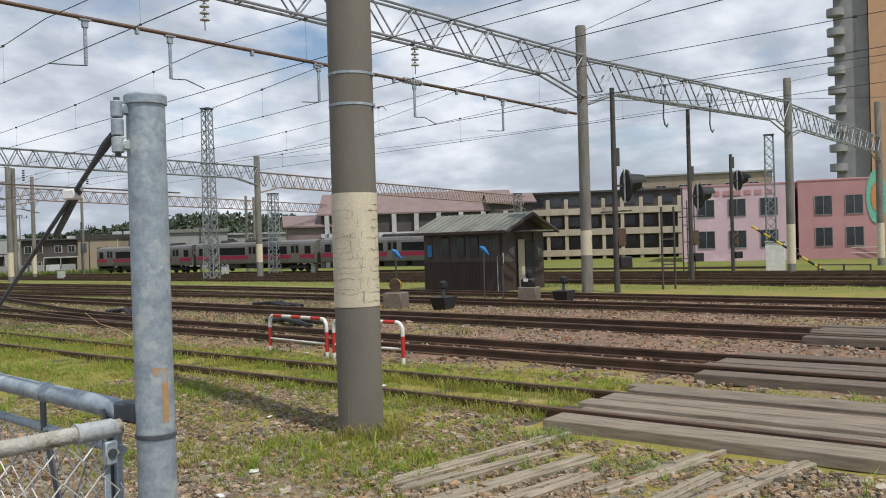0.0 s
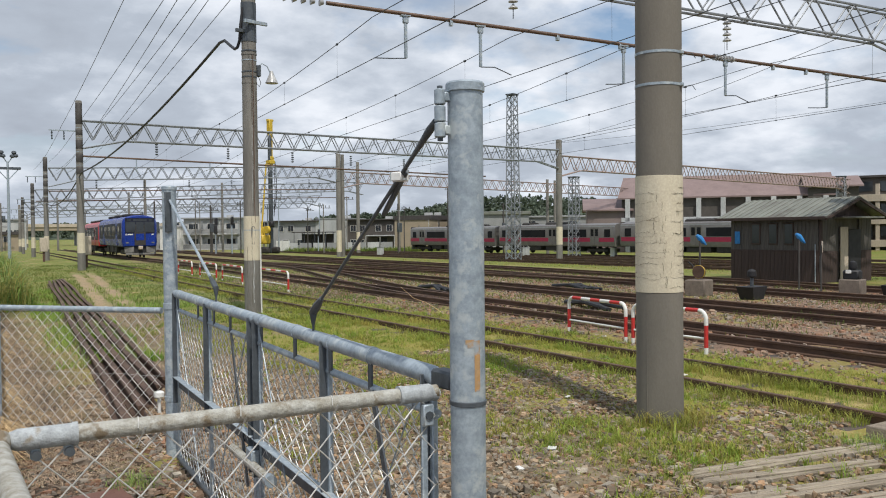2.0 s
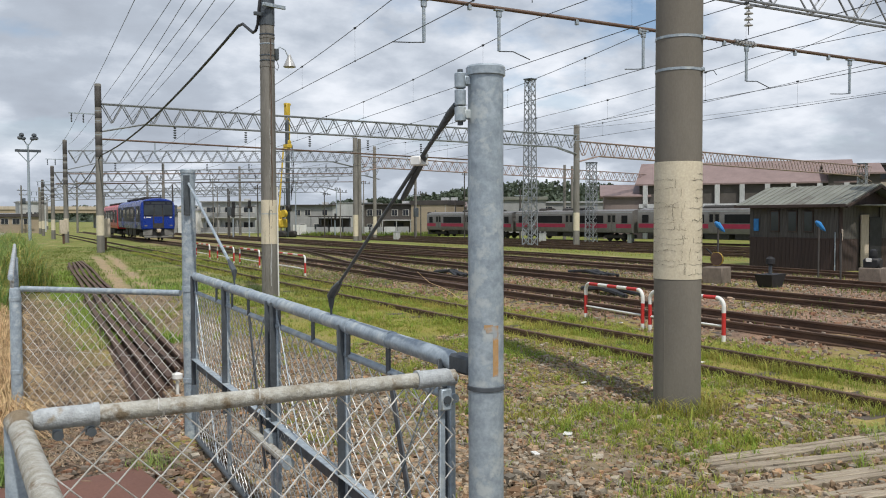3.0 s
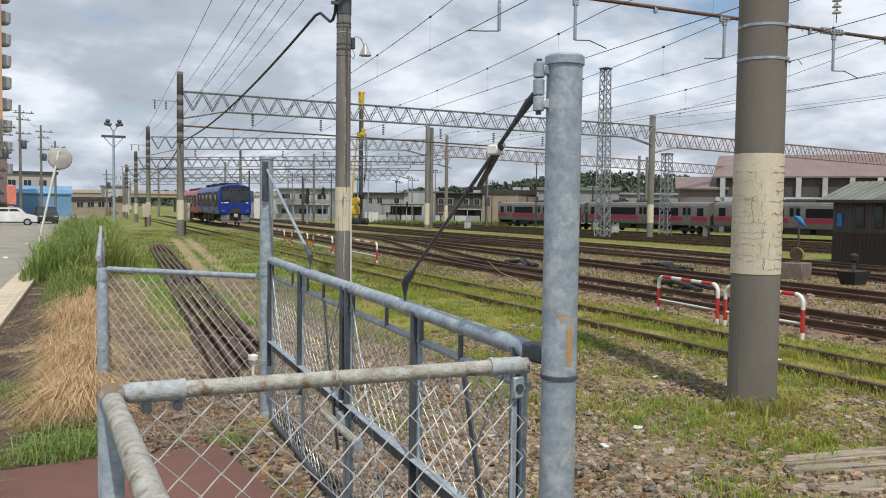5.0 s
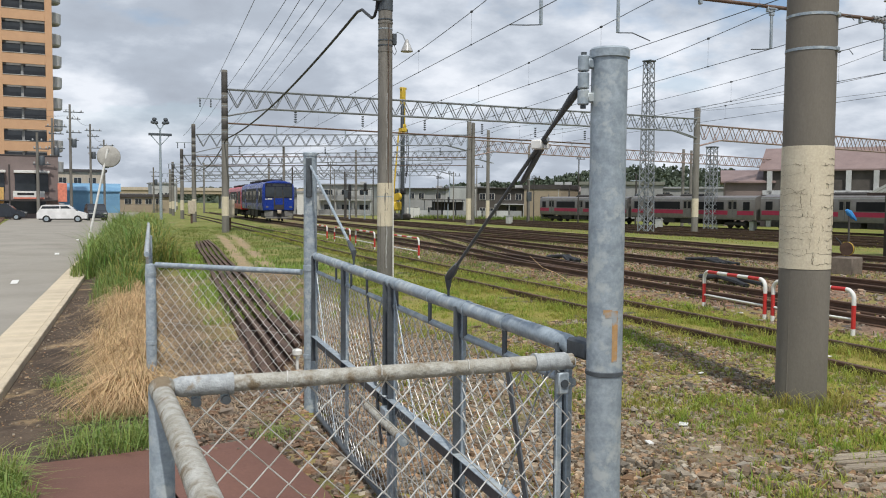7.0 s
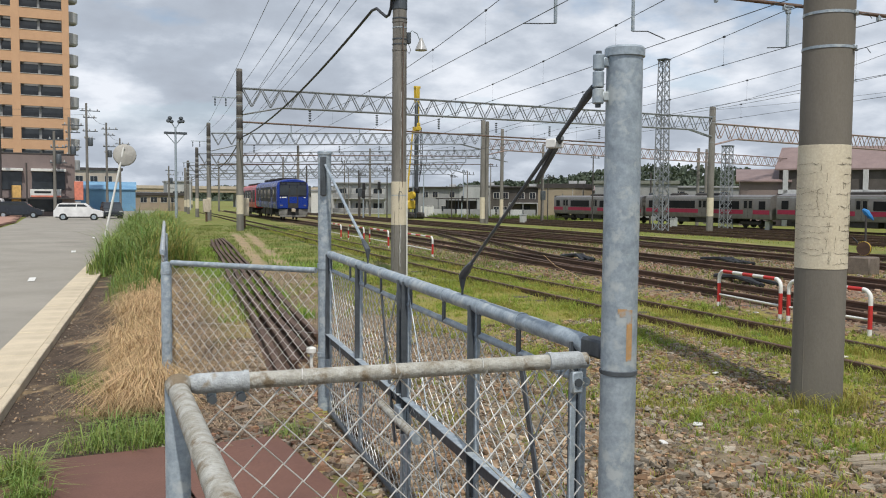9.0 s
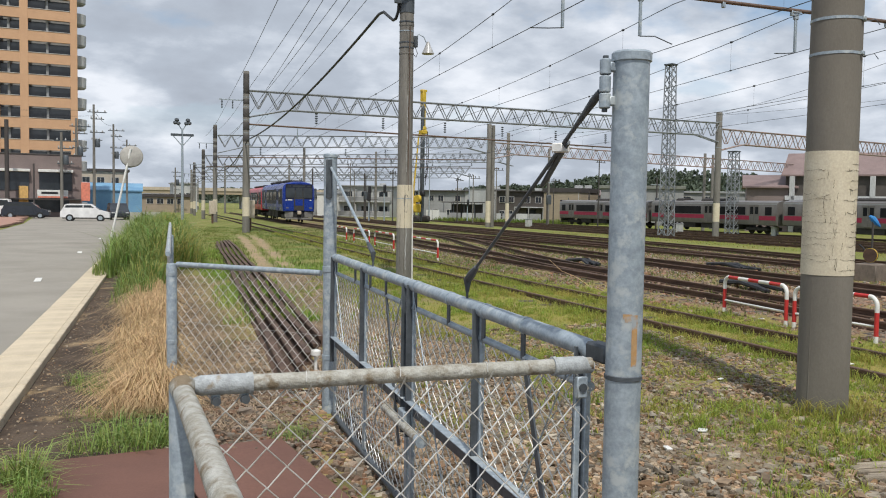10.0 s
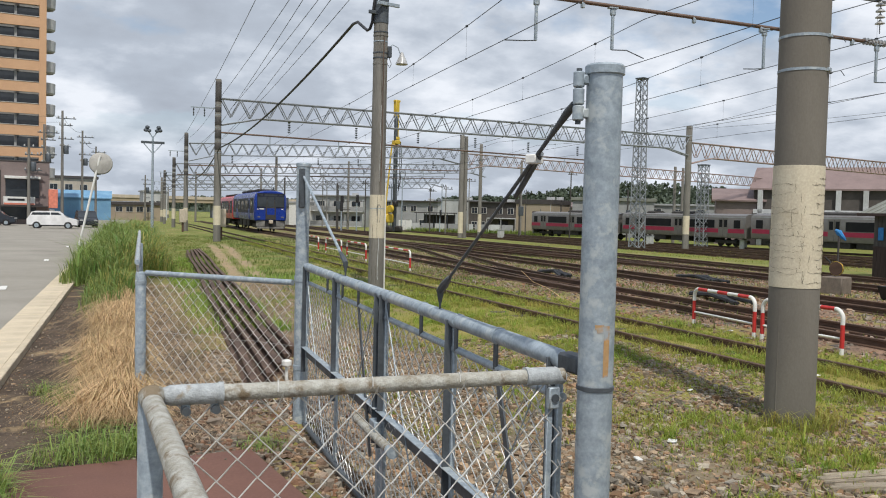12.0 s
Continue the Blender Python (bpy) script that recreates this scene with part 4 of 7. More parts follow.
part("riser", M().tube([(0.2, 0.0, 7.4), (0.5, -0.2, 7.9), (0.8, -0.4, 8.4), (0.9, -0.5, 9.2)], 0.03, 8), black_cable, t)

# ---- gate, posts and fences ----
def chain_link(a, b, z0, z1, pitch=0.115, r=0.003, seed=1):
    """Woven zigzag wires between two ground points, as one mesh."""
    rr = random.Random(seed)
    a, b = Vector((*a, 0)), Vector((*b, 0))
    ln = (b - a).length
    u = (b - a) / ln
    n = Vector((-u.y, u.x, 0))
    h = pitch / 2
    g = M()
    cols, rows = int(ln / h), int((z1 - z0) / h)
    for c in range(cols):
        pts = []
        for k in range(rows + 1):
            s = (c + ((k + c) % 2)) * h
            off = 0.004 * (1 if (k + c) % 2 else -1)
            wob = 0.012 * noise.noise((s * 2.2, k * h * 2.2, seed))
            pts.append(a + u * min(s, ln) + n * (off + wob) + Vector((0, 0, z1 - k * h)))
        g.tube(pts, r, 6)
    return g


def gate_post(x, y, h, r, label, near):
    t = thing("gate_post", label, "gate post", pose(x, y, 0), "gate posts")
    part("shaft", M().lathe(0, 0, [(r, -0.2), (r, h - 0.02)], 32), galv, t)
    part("cap", M().lathe(0, 0, [(r + 0.003, h - 0.032), (r + 0.006, h - 0.030), (r + 0.006, h - 0.006), (r + 0.001, h), (r * 0.6, h + 0.004), (0.004, h + 0.005)], 32), galv, t, "pressed steel cap")
    return t


post1 = gate_post(2.05, 2.79, 2.387, 0.056, "round galvanised gate post with hinge and cap", True)
part("band", M().lathe(0, 0, [(0.056, 1.366), (0.0595, 1.368), (0.0595, 1.380), (0.056, 1.382)], 32), galv_dark, post1, "dark wire band")
# hinge knuckles on the side away from the yard
hx, hy = -0.083, 0.018
for z, hh in ((2.338, 0.048), (2.285, 0.05), (2.234, 0.046)):
    k = M().lathe(hx, hy, [(0.015, z - hh / 2), (0.018, z - hh / 2 + 0.003), (0.018, z + hh / 2 - 0.003), (0.015, z + hh / 2)], 16)
    part("hinge_knuckle", k, galv, post1)
part("hinge_lug", M().box((-0.062, 0.012, 2.338), (0.03, 0.022, 0.03), 0, 0.004), galv, post1)
part("hinge_lug", M().box((-0.062, 0.012, 2.234), (0.03, 0.022, 0.03), 0, 0.004), galv, post1)
part("hinge_pin", M().cyl((hx, hy, 2.2), (hx, hy, 2.372), 0.009, None, 12), galv_dark, post1)
# painted figure
face_dir = math.atan2(0.57 - 2.79, 0.49 - 2.05) + 0.30
fnum = M()
for u0, u1, z0, z1 in ((0.006, 0.026, 1.415, 1.575), (-0.022, 0.006, 1.562, 1.578), (-0.016, 0.006, 1.552, 1.562)):
    n = 5
    vs = []
    for zz in (z0, z1):
        for i in range(n):
            aa = face_dir + (u0 + (u1 - u0) * i / (n - 1)) / 0.056
            vs.append((0.0570 * math.cos(aa), 0.0570 * math.sin(aa), zz))
    fnum.add(vs, [(i, i + 1, n + i + 1, n + i) for i in range(n - 1)])
part("painted_figure", fnum, orange_m, post1, "faded orange painted figure 1")

post2 = gate_post(2.47, 7.86, 2.32, 0.058, "round galvanised gate post with peeling grey paint", False)
part("hinge_plate", M().box((-0.03, -0.065, 2.1), (0.05, 0.03, 0.34), 0, 0.005), galv_dark, post2)
part("clamp", M().lathe(0, 0, [(0.058, 1.28), (0.064, 1.282), (0.064, 1.33), (0.058, 1.332)], 24), galv, post2)
part("clamp", M().lathe(0, 0, [(0.058, 0.5), (0.064, 0.502), (0.064, 0.54), (0.058, 0.542)], 24), galv, post2)

GA, GB = Vector((2.065, 2.98, 0)), Vector((2.455, 7.66, 0))
GU = (GB - GA).normalized()


def gate_leaf(s0, s1, stiles, label, latch):
    t = thing("gate_leaf", label, "gate", pose(GA.x, GA.y, 0), "gate leaves")
    P = lambda s, z, n=0.0: GU * s + Vector((-GU.y, GU.x, 0)) * n + Vector((0, 0, z))
    part("top_rail", M().tube([P(s0, 1.40), P(s0 + 0.012, 1.418)] + [P(s0 + 0.03, 1.425), P(s1, 1.425)], [0.022, 0.03, 0.033, 0.033], 18), galv, t, "thick galvanised top pipe")
    for s in (s0 + 0.55, s0 + 1.0, s0 + 1.5, s1 - 0.12):
        if s < s1:
            part("pipe_band", M().cyl(P(s - 0.012, 1.425), P(s + 0.012, 1.425), 0.0365, None, 18), galv, t)
            part("band_strap", M().box(P(s, 1.36, 0.012), (0.008, 0.03, 0.14), 5, 0.002), galv_dark, t)
    part("upper_rail", M().tube([P(s0, 1.295), P(s1, 1.295)], 0.0165, 12), galv, t)
    part("mid_rail", M().box(P((s0 + s1) / 2, 0.70), (0.012, s1 - s0, 0.085), -4.8, 0.002), galv_dark, t, "dark angle-iron mid rail")
    part("mid_flange", M().box(P((s0 + s1) / 2, 0.744, 0.022), (0.05, s1 - s0, 0.007), -4.8, 0.002), galv, t)
    part("bottom_rail", M().tube([P(s0, 0.07), P(s1, 0.07)], 0.022, 12), galv_dark, t)
    for s in stiles:
        part("stile", M().box(P(s, 0.745), (0.022, 0.05, 1.31), -4.8, 0.004), galv, t)
        part("stile_flange", M().box(P(s, 0.98, 0.02), (0.05, 0.008, 0.9), -4.8, 0.002), galv_dark, t)
    part("bracing_wire", M().cyl(P(s0 + 0.1, 1.38, 0.02), P(s0 + 1.0, 0.1, 0.02), 0.0035, None, 6), galv, t)
    part("bracing_wire", M().cyl(P(s1 - 0.1, 1.38, 0.02), P(s1 - 0.9, 0.1, 0.02), 0.0035, None, 6), galv, t)
    part("flat_brace", M().box((0, 0, 0), (0.008, 0.04, 0.95), 0, 0.002, m=Matrix.Translation(P(s0 + 0.35, 0.85, 0.015)) @ Matrix.Rotation(radians(-4.8), 4, "Z") @ Matrix.Rotation(radians(-22), 4, "X")), galv_dark, t)
    m0, m1 = P(s0, 0) + Vector((GA.x, GA.y, 0)), P(s1, 0) + Vector((GA.x, GA.y, 0))
    ob = part("chain_link_mesh", chain_link(m0.xy, m1.xy, 0.08, 1.29, seed=int(s0 * 10) + 3), wire_m, t, "woven galvanised wire mesh")
    ob.matrix_local = Matrix.Translation((-GA.x, -GA.y, 0))
    if latch:
        part("latch_pipe", M().cyl(P(1.88, 0.60, 0.05), P(2.66, 0.60, 0.05), 0.026, None, 16), galv_worn, t, "sliding latch pipe")
        part("latch_knob", M().cyl(P(1.84, 0.60, 0.05), P(1.9, 0.60, 0.05), 0.034, None, 16), galv, t)
        part("latch_keep", M().box(P(2.25, 0.64, 0.035), (0.05, 0.12, 0.09), -4.8, 0.006), galv, t)
    return t


gate_leaf(0.02, 2.24, (0.06, 1.08, 2.2), "galvanised pipe gate leaf with chain-link mesh", True)
gate_leaf(2.27, 4.66, (2.31, 3.46, 4.62), "galvanised pipe gate leaf hung on the far post", False)
part("hinge_block", M().box((0.0, 0.12, 1.43), (0.06, 0.12, 0.06), 0, 0.008), galv_dark, post1)


def stay_rod(top, foot, label, m, near):
    t = thing("stay_rod", label, "stay rod", Matrix.Translation(foot), "gate stay rods")
    d = Vector(top) - Vector(foot)
    if near:
        side = d.cross(Vector((0, 0, 1))).normalized()
        k0, k1 = d * 0.70, d * 0.74
        part("lower_bar", M().tube([d * 0.03, d * 0.79], 0.0072, 8), m, t)
        off = Vector((0.92, -0.39, 0)) * 0.03
        part("slotted_bar", M().tube([d * 0.60 + off, d * 0.62 + off, d * 0.80 + off * 0.3], [0.008, 0.011, 0.011], 8), m, t, "dark flat adjusting bar")
        part("upper_bar", M().tube([d * 0.72, d * 0.86, d * 0.92, d * 0.96, d * 0.99], [0.007, 0.008, 0.011, 0.014, 0.010], 10), galv_dark, t)
        part("joint_plate", M().box((0, 0, 0), (0.05, 0.045, 0.032), 30, 0.004, m=Matrix.Translation(d * 0.775) @ Matrix.Rotation(radians(25), 4, "Z")), white_m, t, "pale joint plate")
    else:
        part("bar", M().tube([d * 0.03, d], 0.011, 8), m, t)
    part("turnbuckle", M().tube([Vector((0, 0, -0.06)), Vector((0, 0, 0.0)), d * 0.05, d * 0.1], [0.008, 0.02, 0.02, 0.011], 8), galv_dark, t)
    part("eye", M().cyl((0, 0, -0.10), (0, 0, -0.04), 0.006, None, 8), galv_dark, t)


stay_rod((1.962, 2.815, 2.272), (2.165, 4.24, 1.545), "dark steel stay with adjusting joint on the gate", galv_dark, True)
stay_rod((2.455, 7.79, 2.20), (2.33, 6.2, 1.55), "pale steel stay rod on the far gate leaf", galv, False)


def fence_run(pts, ztop, label, posts, first=True, rail=galv_worn, worn_r=0.024, band_z=(0.5,), mesh=True, seed=5):
    t = thing("chain_link_fence", label, "fence", pose(pts[0][0], pts[0][1], 0), "chain-link fences")
    o = Vector((pts[0][0], pts[0][1], 0))
    for a, b in zip(pts, pts[1:]):
        va, vb = Vector((*a, ztop)) - o, Vector((*b, ztop)) - o
        part("top_rail", M().tube([va, vb], worn_r, 16), rail, t, "weathered top pipe")
        if mesh:
            ob = part("chain_link_mesh", chain_link(a, b, 0.08, ztop - 0.02, seed=seed), wire_m, t, "woven galvanised wire mesh")
            ob.matrix_local = Matrix.Translation(-o)
        if mesh:
            for k in range(1, int((vb - va).length / 0.28)):
                c = va.lerp(vb, k * 0.28 / (vb - va).length)
                d = (vb - va).normalized()
                up_ = Vector((0, 0, 1))
                sd = d.cross(up_)
                ring = [c + (up_ * math.sin(q * 0.7) + sd * math.cos(q * 0.7)) * (worn_r + 0.003) + d * 0.002 * q for q in range(10)]
                part("tie_wire", M().tube(ring + [c - up_ * (worn_r + 0.035)], 0.0018, 4), wire_m, t)
            part("line_wire", M().tube([va.lerp(vb, q / 8) + Vector((0, 0.004 * math.sin(q), -0.56 + 0.006 * math.sin(2.3 * q))) for q in range(9)], 0.002, 4), wire_m, t)
    for (x, y), h, r in posts:
        part("fence_post", M().lathe(x - o.x, y - o.y, [(r, -0.2), (r, h - 0.015), (r * 0.9, h), (0.003, h + 0.008)], 18), galv, t)
        for z in band_z:
            part("post_band", M().lathe(x - o.x, y - o.y, [(r, z - 0.02), (r + 0.004, z - 0.018), (r + 0.004, z + 0.018), (r, z + 0.02)], 18), galv, t)
    return t


f1 = fence_run([(0.79, 2.975), (2.0, 2.90)], 1.395, "chain-link fence panel with weathered pipe rail", [((0.73, 2.985), 1.40, 0.034)], seed=2)
part("elbow_fitting", M().tube([(-0.03, 0.003, 1.395), (-0.01, 0, 1.395), (0.125, -0.008, 1.395)], [0.022, 0.029, 0.029], 16), galv_cast, f1, "dull grey elbow sleeve")
part("elbow_fitting", M().tube([(1.08, -0.066, 1.395), (1.18, -0.072, 1.395), (1.215, -0.075, 1.385)], [0.029, 0.029, 0.02], 16), galv_cast, f1)
part("sleeve_lip", M().tube([(0.118, -0.0075, 1.395), (0.132, -0.0085, 1.395)], 0.0315, 16), galv_cast, f1)
part("sleeve_lip", M().tube([(1.072, -0.066, 1.395), (1.084, -0.067, 1.395)], 0.0315, 16), galv_cast, f1)
for sx in (0.03, 0.11):
    part("lug_bolt", M().cyl((sx, -0.03, 1.352), (sx, 0.02, 1.352), 0.012, None, 10), galv_dark, f1)
    part("lug", M().box((sx, -0.003, 1.362), (0.025, 0.018, 0.045), 0, 0.004), galv, f1)
part("end_bar", M().box((1.165, -0.07, 0.70), (0.02, 0.012, 1.3), 0, 0.002), galv, f1)
part("rail_clip", M().box((1.17, -0.085, 1.325), (0.04, 0.02, 0.07), 0, 0.004), galv, f1)
part("clip_bolt", M().cyl((1.17, -0.10, 1.325), (1.17, -0.08, 1.325), 0.014, None, 10), galv_dark, f1)
f2 = fence_run([(0.73, 2.94), (0.70, 1.2)], 1.385, "chain-link fence running back along the soil strip", [], worn_r=0.028, mesh=False, seed=8)
part("elbow_cap", M().tube([(0, 0.03, 1.40), (0, 0.0, 1.385)], [0.036, 0.030], 16), galv_worn, f2)
part("fence_post", M().lathe(-0.02, -1.6, [(0.03, -0.2), (0.03, 1.38)], 14), galv, f2)
fence_run([(1.3, 9.2), (2.41, 7.93)], 1.265, "short chain-link fence panel before the old rails", [((1.25, 9.23), 1.27, 0.05)], worn_r=0.026, rail=galv, band_z=(0.5, 1.17), seed=3)
f4 = fence_run([(1.22, 9.3), (2.15, 19.9)], 1.36, "chain-link fence hidden in tall grass", [((1.7, 14.4), 1.33, 0.03), ((2.12, 19.5), 1.33, 0.03)], rail=galv, seed=4)

# ---- red and white hoop barriers ----
def hoop(x, y, rz, w, h, r):
    t = thing("hoop_barrier", "red and white striped hoop barrier with crossbar", "barrier", on(x, y, rz), "hoop barriers along the track")
    cr = 0.13
    path = [(0, 0)] + [(0, h - cr)] + [(cr - cr * math.cos(a), h - cr + cr * math.sin(a)) for a in [math.pi / 2 * i / 8 for i in range(1, 9)]]
    path += [(w - cr + cr * math.sin(a), h - cr + cr * math.cos(a)) for a in [math.pi / 2 * i / 8 for i in range(1, 9)]] + [(w, 0)]
    cum = [0.0]
    for (a, b), (c, d) in zip(path, path[1:]):
        cum.append(cum[-1] + math.hypot(c - a, d - b))

    def at_s(s):
        for i in range(len(cum) - 1):
            if s <= cum[i + 1] + 1e-9:
                f = (s - cum[i]) / max(1e-9, cum[i + 1] - cum[i])
                return Vector((path[i][0] + (path[i + 1][0] - path[i][0]) * f, 0, path[i][1] + (path[i + 1][1] - path[i][1]) * f))
        return Vector((w, 0, 0))

    marks = [0, 0.10, h - 0.22]
    marks += [h - 0.22 + 0.30]
    inner = cum[-1] - 2 * (h - 0.22 + 0.30)
    k = 5
    marks += [h - 0.22 + 0.30 + inner * i / k for i in range(1, k)]
    marks += [cum[-1] - (h - 0.22 + 0.30), cum[-1] - (h - 0.22), cum[-1] - 0.10, cum[-1]]
    for i, (a, b) in enumerate(zip(marks, marks[1:])):
        seg = M().tube([at_s(a + (b - a) * j / 10) for j in range(11)], r, 10)
        part("red_stripe" if i % 2 else "white_stripe", seg, red_m if i % 2 else white_m, t)
    part("crossbar", M().cyl((0, 0, h * 0.36), (w, 0, h * 0.36), r * 0.55, None, 8), white_m, t)
    return t


hoop(10.82, 10.9, 82.5, 1.70, 0.66, 0.032)
hoop(10.82, 9.21, 90, 1.52, 0.66, 0.032)
for x, y in ((10.95, 25.9), (11.2, 30.9), (11.35, 34.4), (11.5, 38.3)):
    hoop(x, y, 86, 3.0 if y < 30 else 2.9, 0.66, 0.032)

# ---- old rails lying on the ground ----
for k in range(5):
    a = Vector((2.32 + 0.24 * k, 8.9 + 0.55 * k, 0.03))
    b = Vector((5.35 + 0.17 * k, 36.0 + 0.3 * k, 0.03))
    u = (b - a).normalized()
    ac = Vector((u.y, -u.x, 0))
    rings = [(a.lerp(b, i / 12) + Vector((0.03 * math.sin(i * 1.1 + k), 0, 0)), ac) for i in range(13)]
    g = M().sweep([(s * 1.25, z) for s, z in RAIL_SECTION], rings)
    solid("old_rail", g, rail_m, "rusty old rail lying on the bare ground", "rail", "", "old rails laid side by side")
t = thing("marker_stake", "small white capped marker stake", "stake", pose(2.83, 9.75, 0))
part("stem", M().cyl((0, 0, 0), (0, 0, 0.22), 0.018, None, 10), white_m, t)
part("head", M().lathe(0, 0, [(0.03, 0.17), (0.055, 0.19), (0.055, 0.235), (0.03, 0.25), (0.002, 0.252)], 14), white_m, t)

# ---- red-oxide plates on the ground ----
g = M().box((0.52, 6.15, 0.028), (1.15, 1.95, 0.012), 3, 0.003)
solid("steel_plate", g, plate_m, "red-brown steel plate lying on the soil", "steel plate", "", "ground plates")
g = M().box((1.55, 6.02, 0.034), (0.86, 2.15, 0.012), 5, 0.003)
solid("steel_plate", g, plate_m, "red-brown steel plate inside the fence", "steel plate", "", "ground plates")

# ---- trains ----
def car_section(w, zb, ze, zt):
    """Half-round roofed body outline."""
    pts = [(-w / 2 + 0.06, zb), (-w / 2, zb + 0.35)]
    pts += [(-w / 2, ze)]
    for i in range(1, 8):
        a = math.pi * i / 8
        pts.append((-w / 2 * math.cos(a) ** 1 if abs(math.cos(a)) > 1e-6 else 0.0, ze + (zt - ze) * math.sin(a) ** 0.7))
    pts += [(w / 2, ze), (w / 2, zb + 0.35), (w / 2 - 0.06, zb)]
    return pts


def bogie(t, y):
    for sx in (-0.55, 0.55):
        for dy in (-1.05, 1.05):
            part("wheel", M().cyl((sx - 0.06, y + dy, 0.43), (sx + 0.06, y + dy, 0.43), 0.43, None, 18), under_m, t)
    part("bogie_frame", M().box((0, y, 0.5), (2.1, 2.9, 0.35), 0, 0.05), under_m, t)


def train_car(label, m, paint, band, front, length, logo, steel=False):
    t = thing("train_car", label, "train car", m, "train cars")
    w, zb, ze, zt = (2.8, 0.9, 2.98, 3.38) if steel else (2.8, 0.98, 2.95, 3.62)
    sec = car_section(w, zb, ze, zt)
    y0 = 0.45 if front else 0.25
    part("body", M().sweep(sec, [((0, y0, 0), (1, 0, 0)), ((0, length - 0.25, 0), (1, 0, 0))]), paint, t)
    for sx in (-1, 1):
        x = sx * (w / 2 + 0.004)
        if steel:
            part("stripe", M().box((x, length / 2, 1.62), (0.01, length - 0.8, 0.42)), band, t, "magenta waist stripe")
            part("roof_edge", M().box((x - sx * 0.03, length / 2, 3.02), (0.05, length - 0.6, 0.1)), roof_grey, t, "pale roof edge")
        else:
            part("window_band", M().box((x, length / 2, 2.28), (0.012, length - 1.6, 1.35)), train_window, t, "glossy black window band")
        spans = ((1.35, 0.85), (6.5, 4.2), (13.0, 4.2), (18.2, 0.85)) if steel else ((3.0, 1.0), (6.6, 2.2), (10.0, 2.2), (13.4, 2.2), (16.8, 1.0))
        for yy, wl_ in spans:
            part("window", M().box((x + sx * 0.006, yy, 2.32), (0.014, wl_, 0.82), 0, 0.004), train_window if steel else glass_dark, t)
        for yy in ((3.2, 9.75, 16.3) if steel else (4.4, 15.1)):
            d = part("door", M().box((x + sx * 0.004, yy, 1.98), (0.016, 1.3, 1.9), 0, 0.004), train_steel if steel else paint, t, "sliding door pair")
            for dy in (-0.33, 0.33):
                part("door_window", M().box((x + sx * 0.014, yy + dy, 2.38), (0.01, 0.42, 0.75), 0, 0.004), train_window, d)
            part("door_gap", M().box((x + sx * 0.012, yy, 1.98), (0.008, 0.025, 1.88)), black_m, d)
    part("skirt_line", M().box((0, length / 2, zb + 0.01), (w - 0.1, length - 0.8, 0.05)), under_m, t)
    for yy, ln in ((6.5, 2.2), (9.6, 2.8), (12.9, 2.0)):
        part("underfloor_box", M().box((0, yy, 0.68), (2.5, ln, 0.62), 0, 0.03), under_m, t)
    bogie(t, 3.2)
    bogie(t, length - 3.2)
    for yy in (((9.8, 3.4), (15.0, 1.2)) if steel else ()):
        yc, ln = yy
        dome = [(-0.85, zt - 0.14), (0.85, zt - 0.14), (0.8, zt + 0.08), (0.5, zt + 0.22), (-0.5, zt + 0.22), (-0.8, zt + 0.08)]
        part("roof_unit", M().sweep(dome, [((0, yc - ln / 2, 0), (1, 0, 0)), ((0, yc + ln / 2, 0), (1, 0, 0))]), under_m, t, "low dark rooftop cooler")
    for yy, ln in (() if steel else ((4.6, 3.0), (10.5, 4.2), (15.8, 2.6))):
        part("roof_unit", M().box((0, yy, zt + 0.05), (1.5, ln, 0.22), 0, 0.06), under_m, t, "low dark rooftop unit")
    if front:
        # raked front with black glass and blue lower panels
        pts = car_section(w, zb, ze, zt)
        ins = [(s * 0.97, z if z < ze else ze + (z - ze) * 0.93) for s, z in pts]
        n = len(pts)
        vs = [(s, y0 + 0.002, z) for s, z in pts] + [(s * 0.985, y0 - 0.22, z) for s, z in ins] + [(s * 0.9, y0 - 0.34, zb + 0.08 + (z - zb) * 0.95) for s, z in ins]
        fs = [(j * n + i, j * n + (i + 1) % n, (j + 1) * n + (i + 1) % n, (j + 1) * n + i) for j in range(2) for i in range(n)]
        fs.append(tuple(range(2 * n, 3 * n)))
        nose = M().add(vs, fs)
        fr = part("front", nose, paint, t, "cab front panel")
        yf = y0 - 0.345
        part("front_glass", M().box((0, yf, 2.72), (2.36, 0.02, 1.30), 0, 0.008), train_black, t, "black cab windscreen surround")
        for sx, ww in ((-0.76, 0.78), (0, 0.6), (0.76, 0.78)):
            part("windscreen", M().box((sx, yf - 0.012, 2.62), (ww, 0.014, 0.86), 0, 0.005), glass_dark, t)
        part("destination_display", M().box((0, yf - 0.013, 3.19), (1.1, 0.012, 0.16)), glass_dark, t)
        if not steel:
            part("gangway_door", M().box((0, yf - 0.004, 1.95), (0.9, 0.02, 1.75), 0, 0.006), under_m, t, "dark gangway surround")
            part("door_panel", M().box((0, yf - 0.016, 1.78), (0.66, 0.012, 0.55), 0, 0.004), paint, t)
        else:
            part("stripe", M().box((0, yf - 0.006, 1.6), (2.4, 0.014, 0.4)), band, t)
        for sx in (-1, 1):
            part("headlight", M().box((sx * 0.85, yf - 0.013, 3.2), (0.3, 0.012, 0.1), 0, 0.003), glass_dark, t)
            part("light_cluster", M().box((sx * 1.02, yf - 0.01, 1.3), (0.22, 0.014, 0.1), 0, 0.003), skirt_m, t)
            part("front_skirt", M().box((sx * 0.85, yf + 0.18, 0.72), (0.75, 0.12, 0.5), sx * 14, 0.02), skirt_m, t, "grey snowplough skirt")
